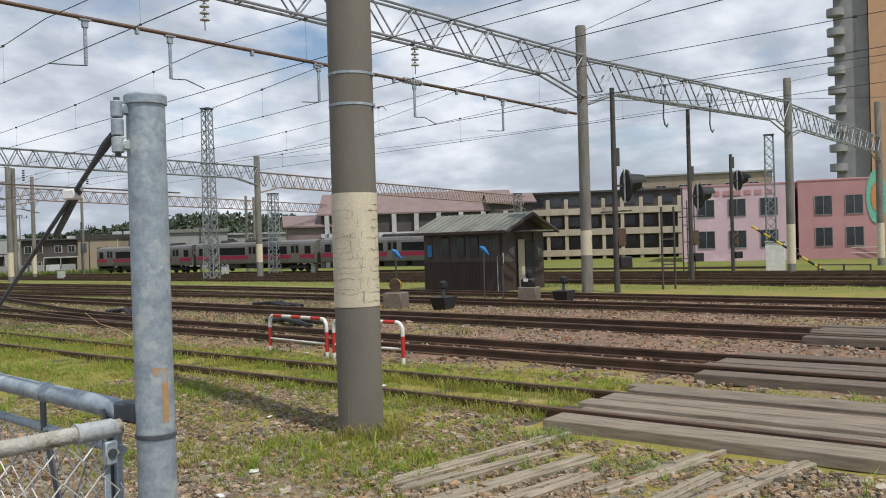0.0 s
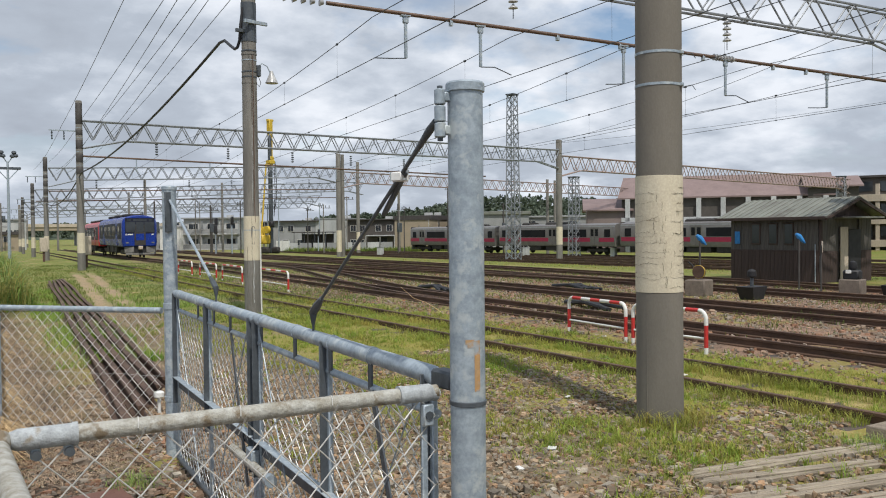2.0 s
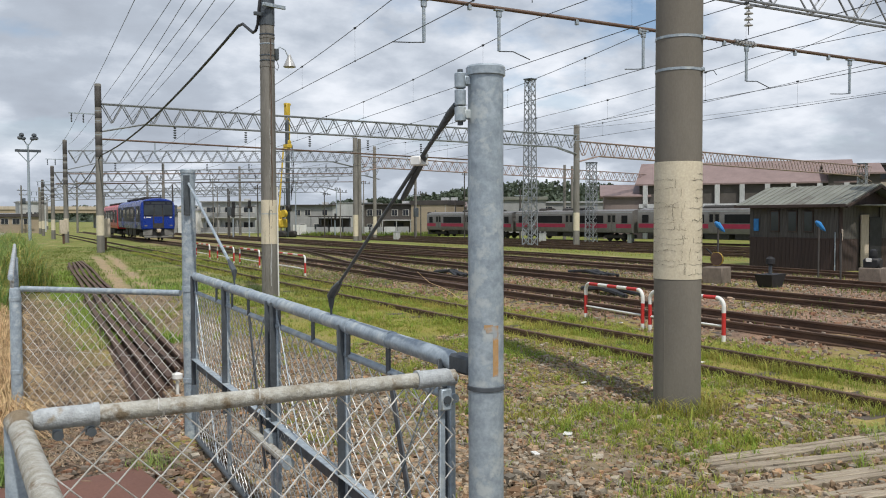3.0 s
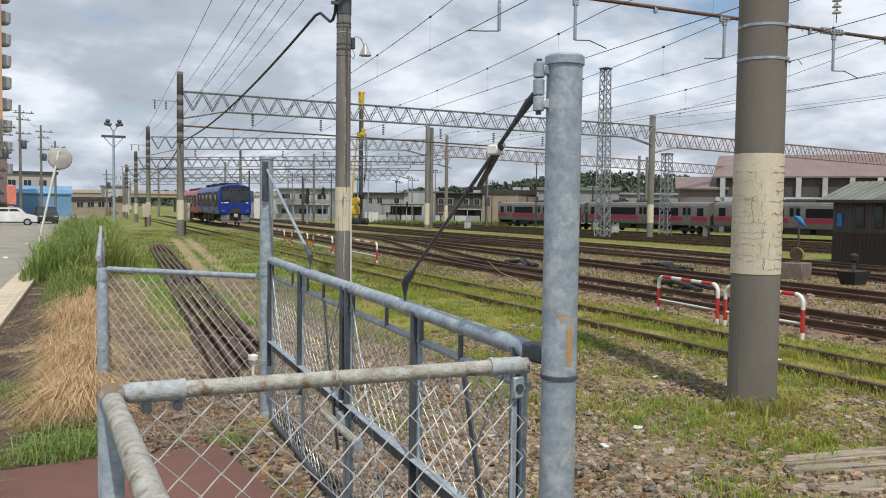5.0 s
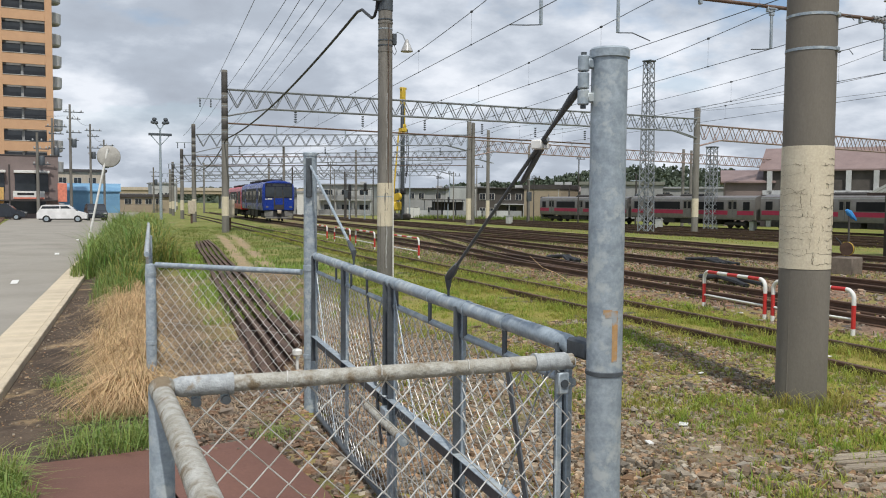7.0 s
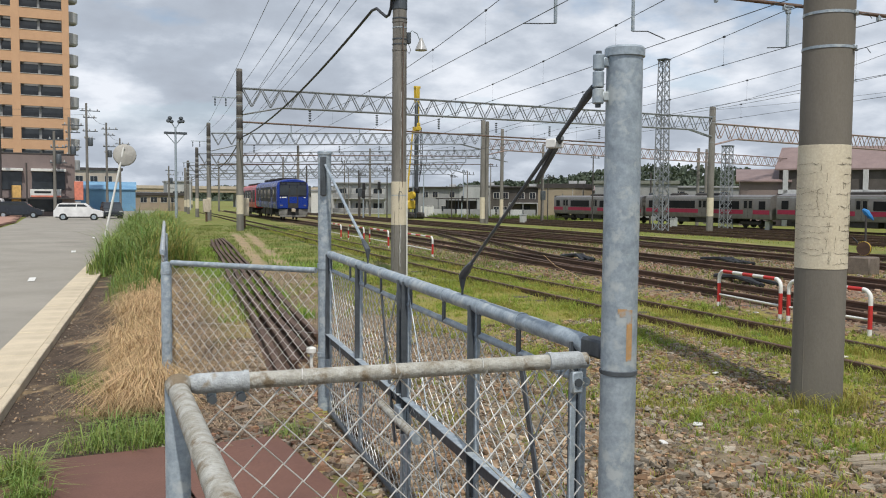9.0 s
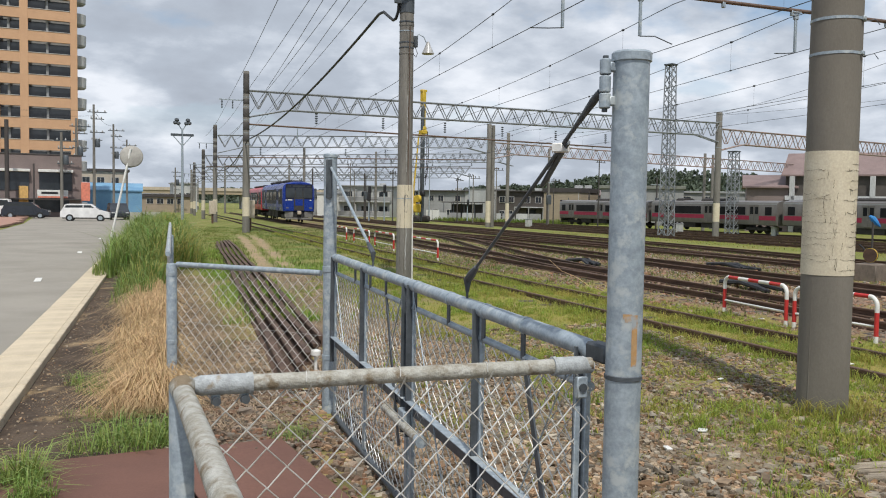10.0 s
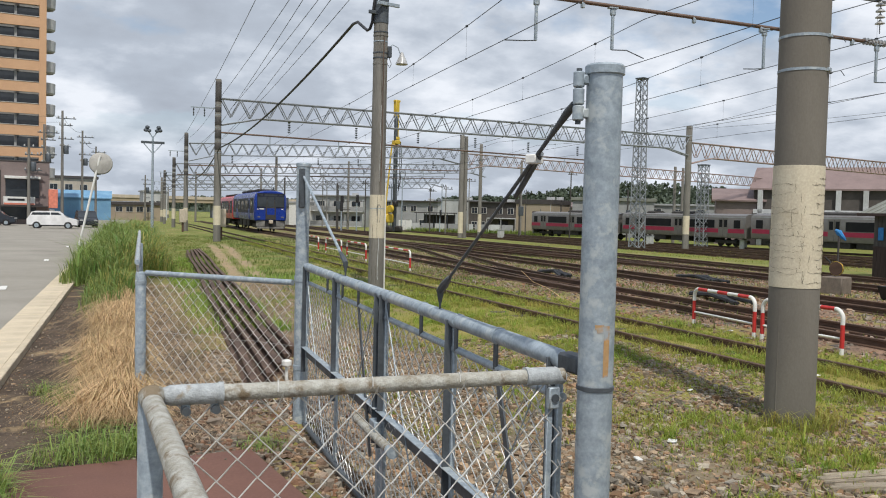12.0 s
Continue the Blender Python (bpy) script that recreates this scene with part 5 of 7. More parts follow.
        part("snowplough", M().box((0, yf + 0.1, 0.36), (2.3, 0.08, 0.16), 0, 0.02), skirt_m, t, "pale snowplough blade")
        part("coupler", M().box((0, yf - 0.18, 0.88), (0.32, 0.5, 0.3), 0, 0.04), wall_cream, t, "pale covered coupler")
        # black box fills the gap between the skirts as its shade
        part("front_void", M().box((0, yf + 0.3, 0.72), (1.3, 0.3, 0.5)), black_m, t)
        if logo:
            lg = M().add([(-1.18, yf - 0.012, 1.93), (-1.04, yf - 0.012, 1.93), (-1.11, yf - 0.012, 2.07)], [(0, 1, 2)])
            part("emblem", lg, white_m, t, "small white triangular emblem")
            part("lettering", M().box((-0.78, yf - 0.010, 1.995), (0.4, 0.008, 0.09)), white_m, t, "white bar of lettering")
            part("lettering", M().box((1.0, yf - 0.010, 1.995), (0.16, 0.008, 0.08)), white_m, t)
            part("side_emblem", M().lathe(0, 0, [(0.001, 0), (0.2, 0), (0.2, 0.006), (0.001, 0.006)], 18), white_m, t, "white emblem on the side").matrix_local = Matrix.Translation((-w / 2 - 0.012, 2.4, 2.45)) @ Matrix.Rotation(radians(-90), 4, "Y")
        part("roof_aerial", M().cyl((0.3, y0 + 0.4, zt), (0.3, y0 + 0.4, zt + 0.3), 0.05, None, 8), galv_dark, t)
    return t


def along(fx, y):
    return pose(fx(y), y, gz(fx(y), y) + 0.165, 0, 0, -math.degrees(math.atan(fx(y + 20) / 20 - fx(y) / 20)))


train_car("blue train car with black window band on the track", along(T2, 74.0), train_blue, train_black, True, 20.0, True)
train_car("red train car coupled behind the blue car", along(T2, 94.2), train_red, train_black, False, 19.8, False)


def T8(y):
    return 67.74 - 0.0484 * y


for i, y in enumerate((45.1, 64.8, 84.5)):
    m = pose(T8(y), y, gz(T8(y), y) + 0.165, 0, 0, 2.77)
    if i == 2:
        m = m @ pose(0, 19.5, 0, 0, 0, 180)
    train_car("grey train car with magenta stripe on a siding", m, train_steel, train_pink, i == 2, 19.5, False, True)
railway_track("siding under the grey train", T8, 20, 130, 6.0, None)

# ---- wooden hut ----
def hut():
    x0, x1, y0, y1 = 29.6, 33.2, 19.7, 23.7
    cx, cy = (x0 + x1) / 2, (y0 + y1) / 2
    t = thing("wooden_hut", "dark wooden crossing hut with grey-green sheet roof", "hut", on(cx, cy, 0))
    w, d, h = x1 - x0, y1 - y0, 2.52
    part("wall_core", M().box((0, 0, h / 2), (w - 0.1, d - 0.1, h), 0, 0.01), hut_upper, t)
    # boards on the long wall and the gable wall
    up = M().box((0, 0, 0), (0.03, 0.165, 1.26), 0, 0.005).mesh("board")
    lo = M().box((0, 0, 0), (0.045, 0.165, 1.22), 0, 0.005).mesh("board")
    for me, mm in ((up, hut_upper), (lo, hut_lower)):
        fix_normals(me)
        me.materials.append(mm)
    for k in range(int(d / 0.172)):
        for me, z in ((lo, 0.62), (up, 1.87)):
            o = new("board", me)
            o.parent = t
            o.matrix_local = pose(-w / 2, -d / 2 + 0.1 + 0.172 * k, z)
    for k in range(int(w / 0.172)):
        xx = -w / 2 + 0.1 + 0.172 * k
        if -0.5 < xx < 0.75:
            continue
        for me, z in ((lo, 0.62), (up, 1.87)):
            o = new("board", me)
            o.parent = t
            o.matrix_local = pose(xx, -d / 2, z, 0, 0, 90)
    part("sill_strip", M().box((-w / 2 - 0.02, 0, 1.24), (0.04, d, 0.06), 0, 0.006), hut_lower, t)
    # gable triangle
    gx = w / 2 + 0.35
    gb = M().add([(-w / 2, -d / 2 - 0.02, h), (w / 2, -d / 2 - 0.02, h), (0, -d / 2 - 0.02, h + 0.66), (-w / 2, d / 2, h), (w / 2, d / 2, h), (0, d / 2, h + 0.66)],
                 [(0, 1, 2), (3, 5, 4), (0, 2, 5, 3), (1, 4, 5, 2), (0, 3, 4, 1)])
    part("gable", gb, hut_lower, t)
    for sx in (-1, 1):
        rs = M()
        n = 16
        L = d + 1.0
        for i in range(n):
            ya = -L / 2 + L * i / n
            for (s0, z0), (s1, z1), hh in (((0.02, h + 0.79), (gx, h + 0.0), 0.04),):
                a = Vector((sx * s0, ya, z0))
                b = Vector((sx * s1, ya, z1))
                rs.add([a, b, b + Vector((0, L / n - 0.012, 0)), a + Vector((0, L / n - 0.012, 0)),
                        a - Vector((0, 0, hh)), b - Vector((0, 0, hh)), b + Vector((0, L / n - 0.012, -hh)), a + Vector((0, L / n - 0.012, -hh))],
                       [(0, 1, 2, 3), (7, 6, 5, 4), (0, 4, 5, 1), (1, 5, 6, 2), (2, 6, 7, 3), (3, 7, 4, 0)])
                rs.tube([a + Vector((0, 0, 0.012)), b + Vector((0, 0, 0.012))], 0.018, 5)
        part("roof_sheet", rs, hut_roof, t, "weathered green-grey sheet roof")
        part("barge_board", M().tube([(0, -L / 2 - 0.02, h + 0.70), (sx * gx, -L / 2 - 0.02, h - 0.08)], 0.06, 4), hut_lower, t)
        part("eaves_board", M().box((sx * gx, 0, h - 0.03), (0.05, L, 0.12), 0, 0.008), hut_lower, t)
    part("porch_canopy", M().box((0.1, -d / 2 - 0.45, h - 0.02), (1.9, 0.9, 0.06), 0, 0.01), hut_roof, t)
    # flat black panel gives the unlit inside of the doorway
    dr = part("door", M().box((0.5, -d / 2 - 0.015, 1.05), (0.8, 0.05, 2.0), 0, 0.01), black_m, t, "open doorway, its inner shade a black panel")
    part("door_frame", M().box((-0.25, -d / 2 - 0.05, 1.1), (0.5, 0.05, 2.1), 0, 0.01), wall_cream, t, "pale door leaf standing open")
    part("post", M().box((-w / 2 + 0.06, -d / 2 - 0.05, 1.2), (0.1, 0.1, 2.4), 0, 0.01), hut_lower, t)
    for yy in (-0.75, -0.05, 0.75):
        wd = part("window", M().box((-w / 2 - 0.03, yy, 1.9), (0.05, 0.42, 0.85), 0, 0.008), hut_lower, t, "shuttered window")
        part("pane", M().box((-w / 2 - 0.058, yy, 1.9), (0.008, 0.34, 0.75), 0, 0.002), glass_dark, wd)
    part("notice", M().box((-w / 2 - 0.06, 1.62, 1.75), (0.02, 0.24, 0.5), 0, 0.004), blue_tarp, t, "blue wrapped notice")
    part("conduit", M().cyl((-w / 2 - 0.04, -d / 2 + 0.12, 0), (-w / 2 - 0.04, -d / 2 + 0.12, 1.5), 0.02, None, 8), galv, t)


hut()

# ---- buildings ----
def facade(P, Q, z0, z1, depth, name, label, cat, wall, roof=None, roof_h=0.25, rows=(), cols=0, ww=1.2, wh=1.1, frame=frame_m, lean=0.0, margin=1.0, over=0.3):
    """A building behind the line P to Q (seen left to right); rows: window centre heights."""
    P, Q = Vector((*P, 0)), Vector((*Q, 0))
    u = (Q - P).normalized()
    ln = (Q - P).length
    m = Matrix(((u.x, -u.y, 0, P.x), (u.y, u.x, 0, P.y), (0, 0, 1, z0), (0, 0, 0, 1)))
    t = thing(name, label, cat, m)
    h = z1 - z0
    part("wall", M().box((ln / 2, depth / 2, h / 2 - 0.4), (ln, depth, h + 0.8)), wall, t)
    if roof:
        part("roof", M().box((ln / 2, depth / 2, h + roof_h / 2), (ln + 2 * over, depth + 2 * over, roof_h), 0, 0.03), roof, t)
    fm = M()
    for a in ((-ww / 2, 0, 0.06, wh), (ww / 2, 0, 0.06, wh), (0, -wh / 2, ww + 0.06, 0.06), (0, wh / 2, ww + 0.06, 0.06), (0, 0, 0.05, wh)):
        fm.box((a[0], 0, a[1]), (a[2], 0.1, a[3]))
    fme = fm.mesh("window_frame")
    fme.materials.append(frame)
    pme = M().box((0, 0.02, 0), (ww, 0.06, wh)).mesh("pane")
    pme.materials.append(glass_dark)
    for zc in rows:
        for i in range(cols):
            xc = margin + (ln - 2 * margin) * (i + 0.5) / cols
            wo = new("window", fme)
            wo.parent = t
            wo.matrix_local = pose(xc, -0.02, zc - z0)
            po = new("pane", pme)
            po.parent = wo
    return t


def pitched(t, ln, depth, h, rise, m, over=0.5):
    """A pitched roof with its ridge along the facade."""
    a, b, c = -over, depth + over, depth / 2
    vs = [(-over, a, h), (ln + over, a, h), (ln + over, c, h + rise), (-over, c, h + rise), (-over, b, h), (ln + over, b, h)]
    vs += [(x, y, z - 0.2) for x, y, z in vs]
    part("roof", M().add(vs, [(0, 1, 2, 3), (3, 2, 5, 4), (6, 9, 8, 7), (9, 10, 11, 8), (0, 6, 7, 1), (4, 5, 11, 10), (0, 3, 9, 6), (3, 4, 10, 9), (1, 7, 8, 2), (2, 8, 11, 5)]), m, t)


def tower_block(P, u_len, rz, z0, floors, fh, slots, label, side_depth, base=0.0):
    """An orange tower with recessed balconies. slots: (start, end) along the front."""
    t = thing("apartment_tower", label, "apartment building", pose(P[0], P[1], z0, 0, 0, rz))
    H = floors * fh + 1.2
    edges = [0.0] + [e for s in slots for e in s] + [u_len]
    part("core", M().box((u_len / 2, side_depth / 2 + 1.5, H / 2), (u_len - 0.02, side_depth - 0.02, H)), wall_grey, t)
    hw = (floors - 4) * fh
    for a, b in zip(edges[::2], edges[1::2]):
        part("pier", M().box(((a + b) / 2, 0.75, hw / 2), (b - a, 1.5, hw)), tile_orange, t, "orange tiled pier")
        part("pier", M().box(((a + b) / 2, 0.75, (hw + H) / 2), (b - a, 1.5, H - hw)), white_m if a > 0.3 * u_len else tile_orange, t, "upper pier")
    sk = M().box((u_len + 0.0, side_depth / 2 + 1.5, H / 2), (0.12, side_depth, H))
    part("side_wall", sk, wall_brown, t, "grey-brown side wall")
    for k in range(floors):
        z = k * fh
        for a, b in slots:
            part("balcony_parapet", M().box(((a + b) / 2, 0.15, z + 0.66), (b - a, 0.25, 1.32), 0, 0.01), white_m if k > floors - 5 else tile_orange, t, "white balcony front" if k > floors - 5 else "orange tiled balcony front")
            part("balcony_edge", M().box(((a + b) / 2, 0.13, z + 1.35), (b - a, 0.32, 0.07), 0, 0.01), frame_m, t)
            dm = part("balcony_door", M().box(((a + b) / 2, 1.49, z + 1.9), ((b - a) * 0.99, 0.06, 1.7)), glass_dark, t, "dark balcony windows")
            part("divider", M().box((a + (b - a) * 0.45, 1.0, z + 2.0), (0.3, 0.9, fh - 1.3)), wall_grey, t)
        # rounded balconies on the side
        part("side_balcony", M().lathe(u_len - 0.1, 3.2, [(1.1, z + 0.1), (1.3, z + 0.3), (1.35, z + 1.6), (1.28, z + 1.66), (1.2, z + 1.6), (1.15, z + 0.5)], 16), wall_white, t, "rounded pale grey balcony")
        part("side_window", M().box((u_len + 0.08, 6.8, z + 1.7), (0.06, 1.0, 1.3)), glass_dark, t)
    return t


tower_block((-19.55, 124.2), 18.95, 2.5, -0.6, 15, 2.84, ((1.0, 4.6), (5.5, 9.0), (9.7, 12.05), (13.05, 18.1)), "tall orange tiled apartment tower with balconies", 14)
tower_block((138.6, 25.6), 22.0, -78, -1.2, 16, 2.9, ((2.5, 7.0), (9.0, 13.5), (15.5, 20.0)), "distant orange apartment tower with rounded balconies", 12)
apt = [o for o in scene.objects if o.name.startswith("apartment_tower")][-1]
part("grey_wing", M().box((-2.4, 6.0, 23.5), (4.6, 10.0, 47)), wall_grey, apt, "grey end wing")
for k in range(16):
    part("side_balcony", M().cyl((-4.4, 0.6, k * 2.9 + 0.3), (-4.4, 0.6, k * 2.9 + 1.4), 1.25, None, 14), wall_grey, apt)

# shop below the tower
sh = facade((-14.8, 99.6), (-0.05, 100.6), -0.5, 6.2, 9, "shop", "taupe two-storey shop with white awnings and signs", "shop", wall_brown, roof_dark, 0.15, (), 0, over=0.05)
for x, w in ((3.0, 4.2), (8.0, 2.9), (12.0, 3.2)):
    wd = part("window", M().box((x + 0.2, -0.03, 3.9), (w, 0.1, 1.9), 0, 0.02), glass_dark, sh)
    part("awning", M().box((x + 0.2, -0.35, 5.05), (w + 0.2, 0.7, 0.28), 0, 0.03), white_m, sh, "white awning")
part("sign", M().box((11.9, -0.12, 2.6), (3.0, 0.12, 0.85), 0, 0.02), white_m, sh, "white sign board")
part("sign_stripe", M().box((11.9, -0.19, 2.28), (2.9, 0.02, 0.18)), sign_pink, sh)
part("sign_text", M().box((11.6, -0.19, 2.72), (1.6, 0.02, 0.22)), black_m, sh)
part("shopfront", M().box((7.0, -0.04, 1.3), (13.0, 0.1, 1.3)), glass_dark, sh)
part("canopy", M().box((7.4, -0.7, 2.05), (14.5, 1.4, 0.12)), roof_dark, sh)
part("yellow_sign", M().box((1.2, -0.12, 2.6), (1.6, 0.12, 2.2), 0, 0.02), sign_yellow, sh)
part("yellow_sign", M().box((9.3 - 0.2, -0.12, 2.4), (0.9, 0.12, 2.0), 0, 0.02), sign_yellow, sh)
part("projecting_sign", M().box((15.1, -0.7, 2.9), (0.9, 0.25, 2.0), 0, 0.03), sign_pink, sh, "salmon projecting sign")

pk = facade((93.2, 37.0), (96.9, 25.7), -1.2, 7.1, 14, "pink_building", "pale pink two-storey building beside the tracks", "building", wall_pink, wall_rose_shade, 0.2, (1.2, 4.7), 3, 1.8, 1.9, wall_grey, over=0.05)
for i in range(8):
    part("grille", M().box((1.6 + 1.1 * i, -0.03, 7.55), (0.7, 0.06, 0.5)), wall_rose_shade, pk)
# same pink building; the shadow over this end is in its wall colour
rs = facade((97.0, 25.4), (99.5, 17.8), -1.2, 7.2, 14, "pink_building_shaded_end", "shaded rose-toned end of the pink building with painted mural", "building", wall_rose_shade, wall_rose_shade, 0.2, (1.2, 4.6), 2, 1.7, 2.0, wall_grey, over=0.05)
part("mural", M().cyl((17.0, -0.06, 5.0), (17.0, 0.02, 5.0), 2.2, None, 20), mural_green, rs, "oval green painted mural").scale = (0.45, 1, 1.3)
part("mural_flower", M().cyl((17.0, -0.10, 5.0), (17.0, 0.0, 5.0), 1.2, None, 14), mural_orange, rs, "orange flower shape").scale = (0.45, 1, 1.3)
wf = M()
for i in range(14):
    wf.box((97.0 + 0.33 * i, 31 - 1.65 * i, -0.5), (0.06, 0.06, 1.3))
solid("white_fence", wf.tube([(96.4, 31, -0.0), (101.3, 8, -0.0)], 0.05, 4).tube([(96.4, 31, -0.6), (101.3, 8, -0.6)], 0.05, 4), white_m, "white railing before the shaded end of the pink building", "fence")

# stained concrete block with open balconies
# core wall coloured dark to carry the shade behind the balconies
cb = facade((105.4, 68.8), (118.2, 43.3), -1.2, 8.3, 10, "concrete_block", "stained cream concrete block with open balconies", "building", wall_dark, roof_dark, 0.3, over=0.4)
ln = math.hypot(118.2 - 105.4, 68.8 - 43.3)
for k in range(3):
    z = 0.55 + 2.95 * k
    part("balcony_slab", M().box((ln / 2 + 2, -0.9, z + 0.35), (ln - 4.5, 1.5, 0.9), 0, 0.02), wall_cream, cb, "stained balcony front")
    for i in range(10):
        part("window", M().box((5.0 + 2.6 * i, -0.03, z + 1.9), (1.7, 0.08, 1.3)), glass_dark, cb)
for i in range(11):
    part("column", M().box((3.9 + 2.62 * i, -1.3, 4.3), (0.5, 0.5, 8.6), 0, 0.02), wall_cream, cb)
part("end_wall", M().box((1.3, -0.5, 4.6), (2.6, 1.2, 9.4)), wall_grey, cb)
facade((131, 62), (139, 40), -1.2, 11.5, 8, "far_building", "distant beige rooftop block", "building", wall_beige, roof_grey, 0.3, (9.5,), 6, 1.6, 1.0)

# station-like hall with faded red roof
# wall behind the columns has its shade in the dark colour
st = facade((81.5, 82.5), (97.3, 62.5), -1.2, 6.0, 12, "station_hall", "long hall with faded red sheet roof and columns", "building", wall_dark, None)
ln = math.hypot(97.3 - 81.5, 82.5 - 62.5)
pitched(st, ln, 12, 7.2, 3.0, roof_rose)
for i in range(9):
    part("column", M().box((0.8 + i * 3.0, -0.25, 3.5), (0.6, 0.6, 7.0), 0, 0.02), wall_white, st)
part("floor_band", M().box((ln / 2, -0.3, 4.3), (ln, 0.5, 0.55), 0, 0.02), wall_white, st)
part("lower_canopy", M().box((ln / 2, -1.2, 3.6), (ln, 2.2, 0.15)), roof_grey, st)
wn2 = facade((78.0, 85.5), (82.2, 81.8), -1.2, 4.5, 9, "station_wing", "low brown wing with faded red roof", "building", wall_brown, None, 0.2, (1.8,), 2, 1.1, 1.0)
pitched(wn2, math.hypot(4.2, 3.7), 9, 5.7, 1.6, roof_rose)
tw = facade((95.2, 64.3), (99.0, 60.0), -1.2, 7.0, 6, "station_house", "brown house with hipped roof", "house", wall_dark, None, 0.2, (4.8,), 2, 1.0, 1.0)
pitched(tw, 5.7, 6, 8.2, 1.3, roof_rose)
for x, y in ((84, 74), (85, 73)):
    solid("antenna_mast", M().cyl((x + 8, y + 10, 0), (x + 8, y + 10, 14.5), 0.08, None, 6), galv, "thin antenna mast behind the hall", "mast", "", "antenna masts")

# buildings across the yard
def town_house(P, Q, zt, depth, name, label, wall, roof, floors=(), eave=0.35, roof_h=0.22, porch=None, pitch=0.0):
    """A two-storey building; floors: (height, kind, places along the front from 0 to 1)."""
    P, Q = Vector((*P, 0)), Vector((*Q, 0))
    u = (Q - P).normalized()
    ln = (Q - P).length
    zb = -1.3
    t = thing(name, label, "building", Matrix(((u.x, -u.y, 0, P.x), (u.y, u.x, 0, P.y), (0, 0, 1, zb), (0, 0, 0, 1))))
    h = zt - zb
    part("wall", M().box((ln / 2, depth / 2, h / 2 - 0.3), (ln, depth, h + 0.6)), wall, t)
    if pitch:
        pitched(t, ln, depth, h, pitch, roof, eave)
    else:
        part("roof", M().box((ln / 2, depth / 2, h + roof_h / 2), (ln + 2 * eave, depth + 2 * eave, roof_h), 0, 0.03), roof, t)
        part("roof_box", M().box((ln * 0.7, depth * 0.5, h + roof_h + 0.25), (1.1, 1.0, 0.5), 0, 0.03), wall_white, t)
    part("downpipe", M().cyl((ln - 0.25, -0.06, 0), (ln - 0.25, -0.06, h), 0.05, None, 6), frame_m, t)
    for z, kind, at_ in floors:
        if kind == "balcony":
            part("balcony_slab", M().box((ln / 2, -0.6, z - 0.08), (ln - 0.3, 1.3, 0.16), 0, 0.02), wall_white, t, "pale balcony slab")
            part("balcony_front", M().box((ln / 2, -1.2, z + 0.45), (ln - 0.3, 0.06, 0.75), 0, 0.01), wall_grey, t, "grey balcony front")
            part("balcony_rail", M().box((ln / 2, -1.2, z + 0.88), (ln - 0.3, 0.07, 0.06), 0, 0.01), frame_m, t)
            for k in range(4):
                part("partition", M().box((0.2 + (ln - 0.4) * k / 3, -0.6, z + 1.15), (0.1, 1.25, 2.2), 0, 0.01), wall_white, t)
        for f in at_:
            ww, wh, zc = (1.7, 1.75, z + 1.0) if kind == "balcony" else (1.0, 1.0, z)
            wd = part("window", M().box((ln * f, -0.02, zc), (ww + 0.14, 0.1, wh + 0.14), 0, 0.01), frame_m, t)
            part("pane", M().box((ln * f - ww / 4, -0.06, zc), (ww / 2 - 0.04, 0.06, wh)), glass_dark, wd)
            part("pane", M().box((ln * f + ww / 4, -0.05, zc), (ww / 2 - 0.04, 0.06, wh)), glass_dark, wd)
    if porch:
        a, b, z = porch
        part("porch_roof", M().box((ln * (a + b) / 2, -0.7, z), (ln * (b - a), 1.5, 0.18), 0, 0.02), wall_white, t, "pale porch roof")
        for f in (a, (a + b) / 2, b):
            part("porch_post", M().cyl((ln * f, -1.35, 0), (ln * f, -1.35, z - 0.09), 0.07, None, 8), wall_white, t)
        part("porch_door", M().box((ln * (a + b) / 2, -0.03, 1.05), (1.7, 0.1, 2.1), 0, 0.01), glass_dark, t)
    return t


town_house((37.6, 166.5), (41.8, 162.5), 2.6, 7, "low_house", "low grey house with dark roof across the yard", wall_grey, roof_dark, ((2.3, "window", (0.25, 0.6)),), 0.4, 0.3)
town_house((41.2, 160.5), (44.2, 157.6), 3.0, 7, "white_house", "white house with one small dark window", white_m, roof_grey, ((2.6, "window", (0.5,)),), 0.15, 0.4)
town_house((45.3, 159.4), (54.1, 153.4), 4.6, 9, "apartment_house", "grey two-storey apartment house with balconies", wall_white, roof_grey,
           ((3.1, "balcony", (0.17, 0.5, 0.83)), (0.3, "balcony", (0.17, 0.5, 0.83))), 0.5, 0.25)
town_house((58.7, 149.6), (65.6, 144.6), 3.9, 9, "grey_house", "grey two-storey house with dark eaves", wall_grey, roof_dark,
           ((3.9, "window", (0.2, 0.42, 0.8)), (1.3, "window", (0.3, 0.62))), 0.6, 0.2)
town_house((65.3, 144.7), (69.1, 139.6), 4.3, 8, "white_building", "plain white house wing with one window", wall_white, roof_grey, ((4.4, "window", (0.9,)), (1.2, "window", (0.3,))), 0.1, 0.12)
town_house((67.0, 135.0), (73.3, 128.3), 3.9, 8, "brown_house", "dark brown house with pale porch roof", wall_dark, roof_dark,
           ((3.8, "window", (0.12, 0.3, 0.62, 0.84)), (1.3, "window", (0.12, 0.28))), 0.5, 0.2, (0.42, 0.98, 2.5))
town_house((69.4, 122.4), (72.9, 116.9), 3.7, 7, "beige_building", "plain beige windowless building with dark roof", wall_beige, roof_dark, (), 0.12, 0.75)
town_house((74.2, 119.5), (75.6, 118.4), 4.3, 6, "dark_stair_tower", "narrow dark stair block between houses", wall_dark, roof_dark, (), 0.05, 0.2)
